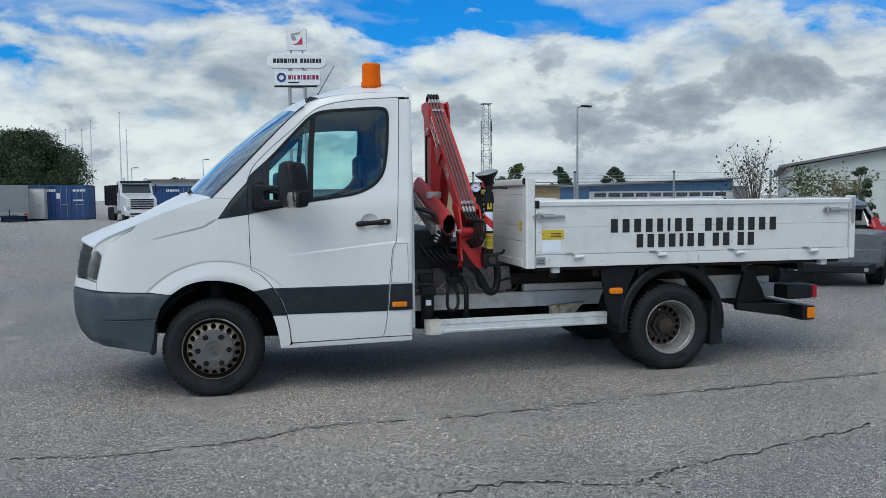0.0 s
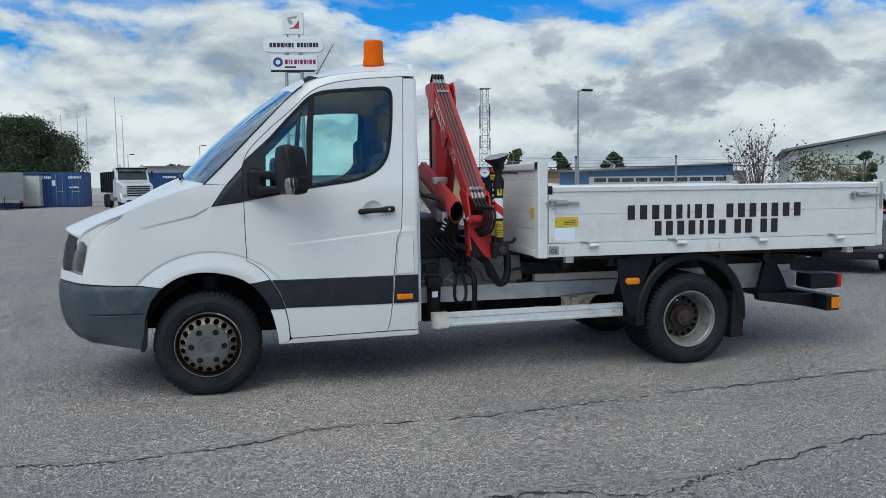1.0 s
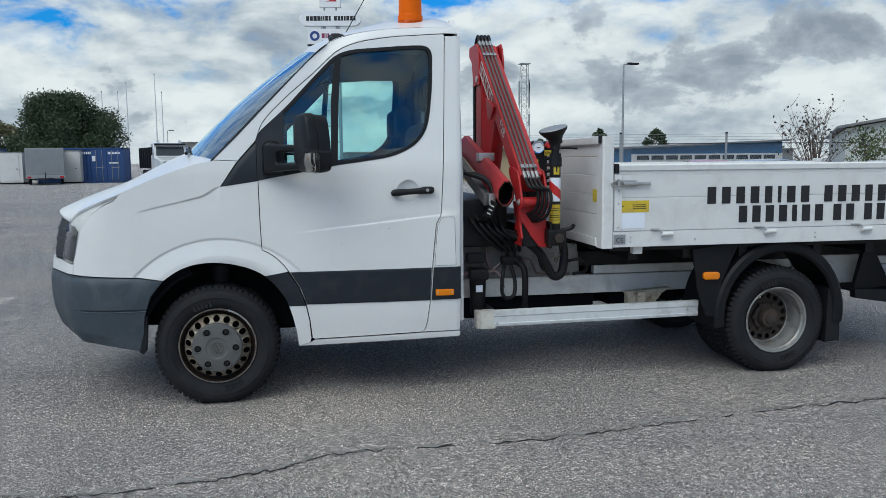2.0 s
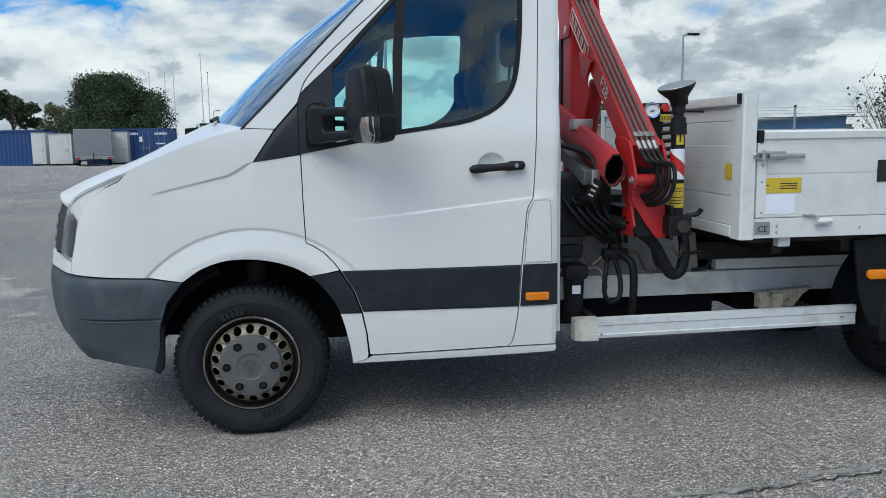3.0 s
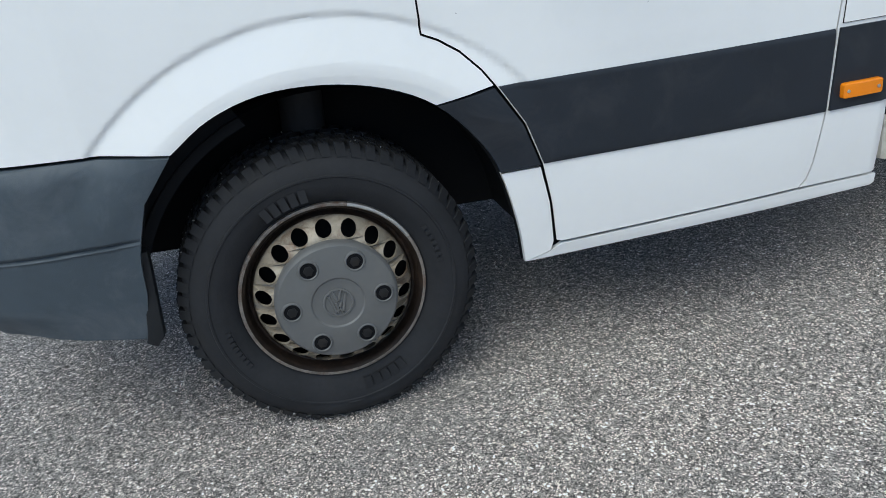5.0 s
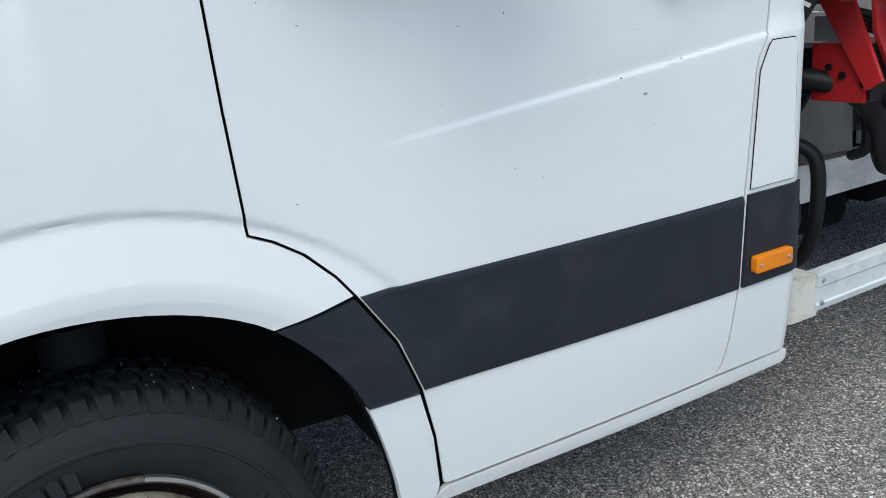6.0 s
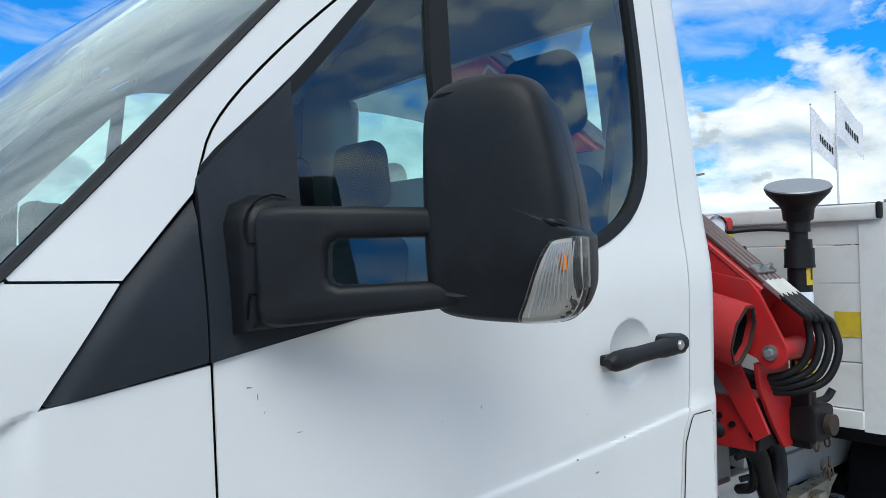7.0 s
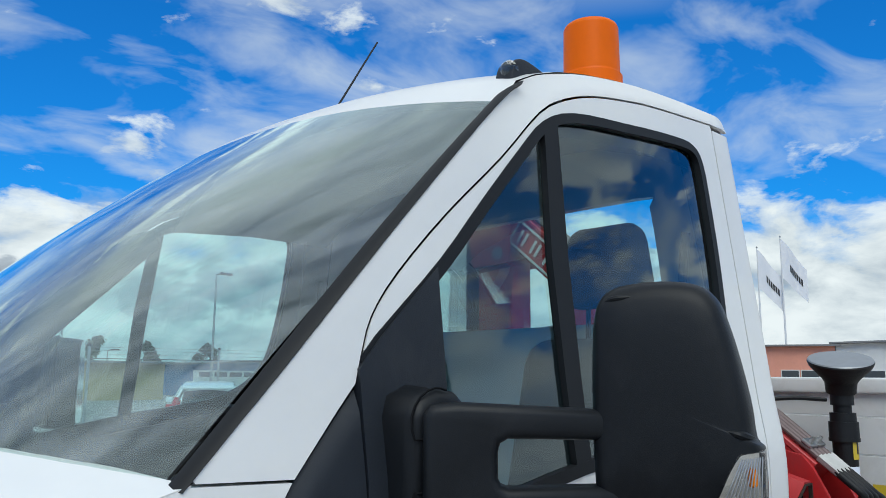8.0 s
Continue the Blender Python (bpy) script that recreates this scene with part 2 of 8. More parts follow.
# near-black that paints the shade in gaps, holes and wheel wells
SHADOW = material("shade_black", (0.008, 0.0085, 0.0098), 0.9, spec=0.08)
TYRE = material("tyre_rubber", (0.0185, 0.0193, 0.0220), 0.72, vary=0.25, scale=9, bump=0.0006, bump_scale=220, dirt=((0.026, 0.025, 0.024), 0.3, 7), spec=0.2)
RIM = material("rusty_steel_rim", (0.27, 0.235, 0.185), 0.5, 0.2, vary=0.3, scale=14, dirt=((0.10, 0.05, 0.025), 0.85, 18), bump=0.0008, bump_scale=120)
RIM_LIP = material("browned_rim_edge", (0.013, 0.0090, 0.0070), 0.5, 0.0, vary=0.5, scale=16, dirt=((0.050, 0.032, 0.022), 0.5, 26), bump=0.0006, bump_scale=140, spec=0.25)
STEEL = material("bare_steel", (0.50, 0.50, 0.49), 0.35, 0.9, vary=0.15, scale=12)
CAP = material("grey_wheel_cap", (0.098, 0.099, 0.099), 0.55, vary=0.1, dirt=((0.13, 0.12, 0.11), 0.3, 8), bump=0.0004, bump_scale=300)
RIM_EDGE = material("scuffed_bare_rim_edge", (0.20, 0.18, 0.165), 0.4, 0.5, vary=0.5, scale=30, dirt=((0.10, 0.06, 0.04), 0.9, 25))
HUB = material("rusty_hub", (0.045, 0.034, 0.028), 0.7, 0.2, vary=0.4, scale=18, dirt=((0.075, 0.04, 0.022), 0.6, 16), bump=0.001, bump_scale=90)
ALU_RIM = material("silver_rim", (0.29, 0.29, 0.28), 0.45, 0.5, vary=0.12, scale=10, dirt=((0.13, 0.10, 0.08), 0.8, 12))
GLASS = glass("window_glass", (0.68, 0.93, 0.91), 2.0, sheen=(0.84, 0.94, 1.0))
REAR_GLASS = glass("rear_window_glass", (0.85, 0.94, 0.93), 0.7)
SHIELD = glass("windscreen_glass", (0.84, 0.97, 0.95), 2.3, sheen=(0.84, 0.99, 1.0), cloud_streaks=0.32)
CAR_GLASS = glass("car_window_glass", (0.03, 0.036, 0.042), 1.2)
AMBER = clear_plastic("amber_lens", (0.86, 0.25, 0.006), 0.2, 0.12)
BEACON = clear_plastic("beacon_amber", (0.90, 0.155, 0.0), 0.35, 0.2)
BEACON.node_tree.nodes["Principled BSDF"].inputs["Specular IOR Level"].default_value = 0.06
RED_LENS = clear_plastic("red_lens", (0.55, 0.02, 0.03), 0.15, 0.3)
CLEAR = glass("clear_lens", (0.80, 0.82, 0.82), 1.4, 0.05)
LAMP_GREY = material("lamp_reflector", (0.42, 0.43, 0.45), 0.3, 0.6, vary=0.2)
LAMP_SILVER = material("silvered_lamp_bowl", (0.70, 0.67, 0.63), 0.3, 0.35, vary=0.06)
HEADLAMP = glass("headlamp_lens", (0.92, 0.93, 0.94), 1.2, 0.03)
LAMP_PALE = material("pale_lamp_housing", (0.74, 0.75, 0.76), 0.35, 0.0, vary=0.12)
BEZEL = material("smoky_lamp_reflector", (0.10, 0.11, 0.12), 0.35, 0.4, vary=0.35, scale=9)
SEAT = material("dark_seat_fabric", (0.022, 0.024, 0.028), 0.9, vary=0.25, scale=20, bump=0.0003, bump_scale=300)
CABIN = material("grey_cabin_plastic", (0.035, 0.036, 0.039), 0.6, vary=0.12)
LINING = material("grey_headlining", (0.30, 0.31, 0.31), 0.9, vary=0.03)
BED = material("white_aluminium_boards", (0.70, 0.70, 0.69), 0.42, vary=0.04, scale=3, dirt=((0.46, 0.44, 0.40), 0.35, 4), coat=0.15)
BED_POST = material("white_bed_frame", (0.72, 0.72, 0.71), 0.4, vary=0.03, dirt=((0.40, 0.37, 0.33), 0.25, 6), coat=0.2)
CHASSIS = material("dirty_white_chassis", (0.70, 0.70, 0.68), 0.5, vary=0.08, scale=5, dirt=((0.22, 0.19, 0.16), 0.35, 5), bump=0.0006, bump_scale=90)
SUBFRAME = material("grimy_grey_steel", (0.19, 0.19, 0.19), 0.6, vary=0.25, scale=6, dirt=((0.06, 0.055, 0.05), 0.7, 6), bump=0.001, bump_scale=80)
RUSTY_CREAM = material("rusty_cream_bracket", (0.56, 0.50, 0.38), 0.6, vary=0.15, dirt=((0.14, 0.055, 0.015), 0.95, 24), bump=0.001, bump_scale=90)
STEP_ALU = material("scuffed_white_profile", (0.66, 0.68, 0.69), 0.38, 0.1, vary=0.05, scale=5, dirt=((0.34, 0.33, 0.31), 0.45, 9))
CREAM = material("cream_cap", (0.60, 0.58, 0.52), 0.5, vary=0.06, dirt=((0.30, 0.24, 0.18), 0.5, 18))
CRANE_RED = material("red_crane_paint", (0.42, 0.012, 0.014), 0.5, vary=0.14, scale=4, coat=0.05, dirt=((0.22, 0.03, 0.03), 0.5, 6))
CRANE_PALE = material("faded_red_paint", (0.45, 0.028, 0.030), 0.5, vary=0.12, scale=4, coat=0.05, dirt=((0.30, 0.05, 0.05), 0.5, 6))
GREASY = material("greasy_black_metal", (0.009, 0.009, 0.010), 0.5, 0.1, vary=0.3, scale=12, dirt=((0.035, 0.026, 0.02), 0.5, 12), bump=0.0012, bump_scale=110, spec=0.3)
HOSE = material("black_hose", (0.008, 0.008, 0.009), 0.5, vary=0.25, bump=0.0004, bump_scale=500, spec=0.3)
PIPE = material("grey_hydraulic_pipe", (0.13, 0.095, 0.095), 0.45, 0.3, vary=0.15)
YELLOW = material("yellow_label", (0.62, 0.45, 0.03), 0.5, vary=0.08, dirt=((0.35, 0.28, 0.10), 0.5, 30))
WHITE_LABEL = material("white_label", (0.78, 0.82, 0.90), 0.45, vary=0.03)
RED_LABEL = material("red_reflective_band", (0.50, 0.02, 0.02), 0.4, vary=0.08)
BLACK_INK = material("black_lettering", (0.012, 0.012, 0.014), 0.45, vary=0.1)
GREY_INK = material("grey_lettering", (0.30, 0.30, 0.31), 0.5, vary=0.1)
WHITE_INK = material("pale_lettering", (0.62, 0.60, 0.58), 0.5, vary=0.05)
CHROME = material("chrome", (0.75, 0.75, 0.75), 0.12, 1.0, vary=0.03)
SCUFF = material("grey_scuff", (0.22, 0.22, 0.22), 0.7, vary=0.3)
CRACK = material("asphalt_crack", (0.035, 0.035, 0.035), 0.95, vary=0.3, scale=8)
SEAM_FILL = material("asphalt_seam", (0.26, 0.25, 0.235), 0.9, vary=0.5, scale=18, bump=0.002, bump_scale=90)
CONT_BLUE = material("blue_container_paint", (0.016, 0.058, 0.19), 0.5, vary=0.15, scale=1.2, dirt=((0.035, 0.07, 0.14), 0.5, 1.5))
TARP = material("grey_tarpaulin", (0.22, 0.235, 0.25), 0.65, vary=0.12, scale=1.5, bump=0.004, bump_scale=4)
OFF_WHITE = material("off_white_panel", (0.60, 0.60, 0.59), 0.55, vary=0.07, scale=1.5, dirt=((0.40, 0.39, 0.37), 0.3, 1.5))
GALV = material("galvanised_steel", (0.34, 0.35, 0.36), 0.5, 0.6, vary=0.12)
POLE_WHITE = material("white_pole", (0.62, 0.63, 0.65), 0.45, vary=0.04)
TREE_LEAF = foliage("dark_green_leaves", (0.042, 0.070, 0.026))
BUSH_LEAF = foliage("yellow_green_leaves", (0.085, 0.115, 0.030))
DRY_LEAF = foliage("brown_green_leaves", (0.20, 0.19, 0.10))
RED_LEAF = foliage("withered_dark_leaves", (0.055, 0.042, 0.035))
BARK = material("grey_brown_bark", (0.11, 0.085, 0.07), 0.9, vary=0.3, scale=10, bump=0.006, bump_scale=30)
HALL_WALL = material("pale_green_grey_cladding", (0.55, 0.58, 0.55), 0.6, vary=0.05, scale=0.4)
GREY_ROOF = material("grey_roof", (0.17, 0.175, 0.18), 0.7, vary=0.12, scale=0.6)
BLUE_WALL = material("dusty_blue_cladding", (0.028, 0.13, 0.27), 0.6, vary=0.1, scale=0.7)
TAN_WALL = material("tan_cladding", (0.40, 0.30, 0.17), 0.7, vary=0.1, scale=0.8)
BRICK_RED = material("salmon_cladding", (0.66, 0.29, 0.20), 0.7, vary=0.08, scale=0.6)
DARK_GLASS = material("dark_window", (0.035, 0.045, 0.055), 0.08, vary=0.2, scale=0.6)
SIGN_FACE = material("white_sign_face", (0.74, 0.75, 0.77), 0.4, vary=0.03)
SIGN_RED = material("red_sign_mark", (0.42, 0.03, 0.05), 0.45)
SIGN_PURPLE = material("dark_red_sign_letters", (0.22, 0.02, 0.08), 0.45)
SIGN_BLUE = material("blue_sign_mark", (0.02, 0.05, 0.20), 0.45)
FLAG = material("white_flag_cloth", (0.70, 0.71, 0.74), 0.8, vary=0.04)
CAR_GREY = material("grey_metallic_paint", (0.13, 0.14, 0.16), 0.28, 0.5, vary=0.05, coat=0.8)
CAR_WHITE = material("white_car_paint", (0.70, 0.71, 0.72), 0.3, vary=0.03, coat=0.8)
CAR_RED = material("red_car_paint", (0.35, 0.02, 0.03), 0.3, vary=0.05, coat=0.8)
CAR_SILVER = material("silver_car_paint", (0.42, 0.44, 0.47), 0.28, 0.5, vary=0.04, coat=0.8)

# ---- modelling helpers ----


def part(name, bm, mat, parent=None, label="", smooth=True, angle=0.6, at=None):
    """Links a bmesh as one mesh object under parent; edges sharper than angle stay sharp."""
    mesh = bpy.data.meshes.new(name)
    bm.normal_update()
    for f in bm.faces:
        f.smooth = smooth
    if smooth:
        for e in bm.edges:
            if len(e.link_faces) == 2 and e.calc_face_angle(0.0) > angle:
                e.smooth = False
    bm.to_mesh(mesh)
    bm.free()
    mesh.materials.append(mat)
    ob = new(name, mesh)
    if smooth and 6 < len(mesh.polygons) < 160:
        flatten = ob.modifiers.new("flat_faces", "WEIGHTED_NORMAL")
        flatten.keep_sharp = True
    if at is not None:
        ob.matrix_world = at
    if parent is not None:
        ob.parent = parent
    if label:
        ob["label"] = label
    return ob


def thing(name, label, category, group="", at=None):
    ob = new(name)
    ob.empty_display_size = 0.2
    if at is not None:
        ob.matrix_world = at
    return tagged(ob, label, category, group)


def add_box(bm, lo, hi, bevel=0.0, m=None, segments=2):
    vs = bmesh.ops.create_cube(bm, size=1)["verts"]
    c, d = [(a + b) / 2 for a, b in zip(lo, hi)], [abs(b - a) for a, b in zip(lo, hi)]
    for v in vs:
        v.co = Vector([c[i] + v.co[i] * d[i] for i in range(3)])
    if bevel:
        r = bmesh.ops.bevel(bm, geom=list({e for v in vs for e in v.link_edges}), offset=min(bevel, min(d) * 0.49), segments=segments, affect="EDGES", profile=0.5)
        vs = list({v for f in r["faces"] for v in f.verts} | {v for v in vs if v.is_valid})
    if m is not None:
        bmesh.ops.transform(bm, matrix=m, verts=vs)
    return vs


def box(lo, hi, bevel=0.004, m=None):
    bm = bmesh.new()
    add_box(bm, lo, hi, bevel, m)
    return bm


def add_rod(bm, a, b, r, r2=None, n=12, caps=True):
    a, b = Vector(a), Vector(b)
    d = b - a
    q = d.to_track_quat("Z", "Y").to_matrix().to_4x4()
    vs = bmesh.ops.create_cone(bm, cap_ends=caps, cap_tris=False, segments=n, radius1=r, radius2=r if r2 is None else r2, depth=d.length)["verts"]
    bmesh.ops.transform(bm, matrix=Matrix.Translation((a + b) / 2) @ q, verts=vs)
    return vs


def rod(a, b, r, r2=None, n=12):
    bm = bmesh.new()
    add_rod(bm, a, b, r, r2, n)
    return bm


def smooth_line(pts, n=6, closed=False):
    """Catmull-Rom through points of any dimension."""
    pts = [Vector(p) for p in pts]
    out, k = [], len(pts)
    for i in range(k if closed else k - 1):
        p0 = pts[(i - 1) % k] if closed or i else pts[0] * 2 - pts[1]
        p1, p2 = pts[i], pts[(i + 1) % k]
        p3 = pts[(i + 2) % k] if closed or i < k - 2 else pts[-1] * 2 - pts[-2]
        for j in range(n):
            t = j / n
            out.append(0.5 * ((2 * p1) + (p2 - p0) * t + (2 * p0 - 5 * p1 + 4 * p2 - p3) * t * t + (3 * p1 - p0 - 3 * p2 + p3) * t ** 3))
    if not closed:
        out.append(pts[-1])
    return out


def add_tube(bm, pts, r, n=10, smooth=5):
    """A round hose along a smoothed line."""
    line = smooth_line(pts, smooth) if smooth else [Vector(p) for p in pts]
    rings, side = [], None
    for i, p in enumerate(line):
        d = (line[min(i + 1, len(line) - 1)] - line[max(i - 1, 0)]).normalized()
        side = d.orthogonal().normalized() if side is None else (side - d * side.dot(d)).normalized()
        up = d.cross(side)
        rr = r(i / (len(line) - 1)) if callable(r) else r
        rings.append([bm.verts.new(p + (side * math.cos(a) + up * math.sin(a)) * rr) for a in (2 * math.pi * k / n for k in range(n))])
    for a, b in zip(rings, rings[1:]):
        for k in range(n):
            bm.faces.new((a[k], a[(k + 1) % n], b[(k + 1) % n], b[k]))
    bm.faces.new(rings[0][::-1])
    bm.faces.new(rings[-1])


def tube(pts, r, n=10, smooth=5):
    bm = bmesh.new()
    add_tube(bm, pts, r, n, smooth)
    return bm


def lathe(profile, n=64, m=None):
    """Turns (radius, y) pairs round the y axis."""
    bm = bmesh.new()
    rings = []
    for r, y in profile:
        if r < 1e-5:
            rings.append([bm.verts.new((0, y, 0))])
        else:
            rings.append([bm.verts.new((r * math.cos(2 * math.pi * k / n), y, r * math.sin(2 * math.pi * k / n))) for k in range(n)])
    for a, b in zip(rings, rings[1:]):
        for k in range(n):
            q = [a[k % len(a)], a[(k + 1) % len(a)], b[(k + 1) % len(b)], b[k % len(b)]]
            q = [v for i, v in enumerate(q) if v not in q[:i]]
            if len(q) > 2:
                bm.faces.new(q)
    bmesh.ops.recalc_face_normals(bm, faces=bm.faces)
    if m is not None:
        bmesh.ops.transform(bm, matrix=m, verts=bm.verts)
    return bm


def shrink(loop, g):
    """Moves a closed 2D outline inwards by g (outwards if negative)."""
    pts = [Vector((p[0], p[1])) for p in loop]
    area = sum(a.x * b.y - b.x * a.y for a, b in zip(pts, pts[1:] + pts[:1]))
    s, out = (1 if area > 0 else -1), []
    for i, p in enumerate(pts):
        a, b = (p - pts[i - 1]), (pts[(i + 1) % len(pts)] - p)
        if a.length < 1e-6 or b.length < 1e-6:
            out.append(p)
            continue
        na, nb = Vector((-a.y, a.x)).normalized() * s, Vector((-b.y, b.x)).normalized() * s
        k = na + nb
        out.append(p + (k / max(k.length_squared / 2, 0.5)) * g if k.length > 1e-4 else p)
    return out


def tessellate(loops):
    from mathutils.geometry import tessellate_polygon
    flat = [v for lp in loops for v in lp]
    return flat, tessellate_polygon([[Vector((v[0], v[1], 0)) for v in lp] for lp in loops])


def sheet(loops, fn, step=0.03, fine=(), flange=0.016, gap=0.0025, flip=False):
    """A panel cut to 2D loops (the first is the rim, the rest are holes), bent by fn(s, z, depth), with turned-in edges."""
    if gap:
        loops = [shrink(loops[0], gap)] + list(loops[1:])
    flat, tris = tessellate(loops)
    bm = bmesh.new()
    vs = [bm.verts.new((p[0], 0, p[1])) for p in flat]
    for t in tris:
        try:
            bm.faces.new([vs[i] for i in t])
        except ValueError:
            pass
    los, his = [min(p[i] for p in loops[0]) for i in (0, 1)], [max(p[i] for p in loops[0]) for i in (0, 1)]
    cuts = [(0, v) for v in np.arange(math.ceil(los[0] / step) * step, his[0], step)] + [(1, v) for v in np.arange(math.ceil(los[1] / step) * step, his[1], step)]
    for axis, a, b, st in fine:
        cuts += [(axis, v) for v in np.arange(a, b, st)]
    for axis, v in cuts:
        bmesh.ops.bisect_plane(bm, geom=bm.verts[:] + bm.edges[:] + bm.faces[:], dist=1e-5, plane_co=(v, 0, 0) if axis == 0 else (0, 0, v), plane_no=(1, 0, 0) if axis == 0 else (0, 0, 1))
    if flange:
        rim = [e for e in bm.edges if len(e.link_faces) == 1]
        made = bmesh.ops.extrude_edge_only(bm, edges=rim)["geom"]
        for v in made:
            if isinstance(v, bmesh.types.BMVert):
                v.co.y = flange
        for e in rim:
            e.smooth = False
    for v in bm.verts:
        v.co = fn(v.co.x, v.co.z, v.co.y)
        if flip:
            v.co.y = -v.co.y
    bmesh.ops.recalc_face_normals(bm, faces=bm.faces)
    big = max(bm.faces, key=lambda f: f.calc_area())
    c = big.calc_center_median()
    inside = Vector((0.6, 0, c.z))
    if big.normal.dot(c - inside) < 0:
        bmesh.ops.reverse_faces(bm, faces=bm.faces)
    return bm


def slab(loop, y0, y1, bevel=0.0):
    """A flat plate cut to an x-z outline between two y."""
    bm = bmesh.new()
    flat, tris = tessellate([loop])
    a, b = [bm.verts.new((p[0], y0, p[1])) for p in flat], [bm.verts.new((p[0], y1, p[1])) for p in flat]
    for t in tris:
        bm.faces.new([a[i] for i in t])
        bm.faces.new([b[i] for i in reversed(t)])
    for i in range(len(flat)):
        j = (i + 1) % len(flat)
        bm.faces.new((a[i], a[j], b[j], b[i]))
    bmesh.ops.recalc_face_normals(bm, faces=bm.faces)
    if bevel:
        rim = [e for e in bm.edges if len(e.link_faces) == 2 and e.calc_face_angle(0) > 0.8]
        bmesh.ops.bevel(bm, geom=rim, offset=bevel, segments=2, affect="EDGES", profile=0.5)
    return bm


def ring_disc(r_out, r_in, holes, hole_r, at_r, y, n=64, hn=16, depth=0.006):
    """A flat wheel disc with a ring of round holes through it."""
    circle = lambda cx, cz, r, k: [(cx + r * math.cos(2 * math.pi * i / k), cz + r * math.sin(2 * math.pi * i / k)) for i in range(k)]
    loops = [circle(0, 0, r_out, n), circle(0, 0, r_in, n)] + [circle(at_r * math.cos(2 * math.pi * (i + 0.5) / holes), at_r * math.sin(2 * math.pi * (i + 0.5) / holes), hole_r, hn) for i in range(holes)]
    flat, tris = tessellate(loops)
    bm = bmesh.new()
    vs = [bm.verts.new((p[0], y, p[1])) for p in flat]
    for t in tris:
        bm.faces.new([vs[i] for i in t])
    bmesh.ops.recalc_face_normals(bm, faces=bm.faces)
    rim = [e for e in bm.edges if len(e.link_faces) == 1]
    made = bmesh.ops.extrude_edge_only(bm, edges=rim)["geom"]
    for v in made:
        if isinstance(v, bmesh.types.BMVert):
            v.co.y += depth
    return bm


def sstep(a, b, x):
    """A smooth step from 0 at a to 1 at b, which may lie below a."""
    t = min(1, max(0, (x - a) / (b - a)))
    return t * t * (3 - 2 * t)


def lerp_table(table, x):
    for (x0, y0), (x1, y1) in zip(table, table[1:]):
        if x <= x1:
            t = (x - x0) / (x1 - x0)
            return y0 + (y1 - y0) * max(0, t)
    return table[-1][1]


# ---- ground ----
ground_bm = bmesh.new()
bmesh.ops.create_grid(ground_bm, x_segments=60, y_segments=60, size=1)
for v in ground_bm.verts:
    r = max(abs(v.co.x), abs(v.co.y))
    v.co *= 4 + 1500 * r ** 4
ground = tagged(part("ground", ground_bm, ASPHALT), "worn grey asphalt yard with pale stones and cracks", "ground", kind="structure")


def crack(name, pts, width, mat, label, seed):
    """A thin uneven line lying on the asphalt."""
    rnd, bm = random.Random(seed), bmesh.new()
    line, prev = smooth_line([(x, y, 0.004) for x, y in pts], 26), None
    for p in line:
        p = p + Vector((rnd.gauss(0, 0.008), rnd.gauss(0, 0.014), 0))
        wd = width * max(0.0, rnd.gauss(0.75, 0.5))
        row = [bm.verts.new(p + Vector((0, wd, 0))), bm.verts.new(p - Vector((0, wd, 0)))]
        if prev and wd > 0:
            bm.faces.new((prev[0], row[0], row[1], prev[1]))
        prev = row if wd > 0 else None
    bmesh.ops.recalc_face_normals(bm, faces=bm.faces)
    return tagged(part(name, bm, mat, smooth=False), label, "crack", kind="structure")


# ---- the cab's outer surface ----
PLAN = smooth_line([(-0.45, 0.958), (-0.62, 0.944), (-0.75, 0.893), (-0.83, 0.82), (-0.905, 0.685), (-0.97, 0.56), (-1.03, 0.43), (-1.075, 0.2), (-1.085, 0.0)], 8)
PLAN_S = [0.0]
for a, b in zip(PLAN, PLAN[1:]):
    PLAN_S.append(PLAN_S[-1] + (b - a).length)
FRONT_S = -0.45 - PLAN_S[-1]
PULL = [(0.30, 0.11), (0.40, 0.06), (0.55, 0.012), (0.65, 0.0), (0.80, 0.0), (0.90, 0.012), (1.04, 0.035), (1.12, 0.06), (1.20, 0.11), (1.30, 0.20)]
ARCH_C = (0.03, 0.36)


def half_width(x):
    return 0.958 + 0.042 * sstep(0.15, 1.25, x)


def tumble(z):
    return 0.145 * max(0, z - 1.38) * sstep(1.30, 1.55, z)


FLARE = [(0.490, 0.006), (0.518, 0.0122), (0.532, 0.0130), (0.546, 0.0125), (0.630, -0.0046), (0.6365, -0.0056), (0.6400, -0.0055), (0.6470, -0.0004), (0.654, 0.0)]


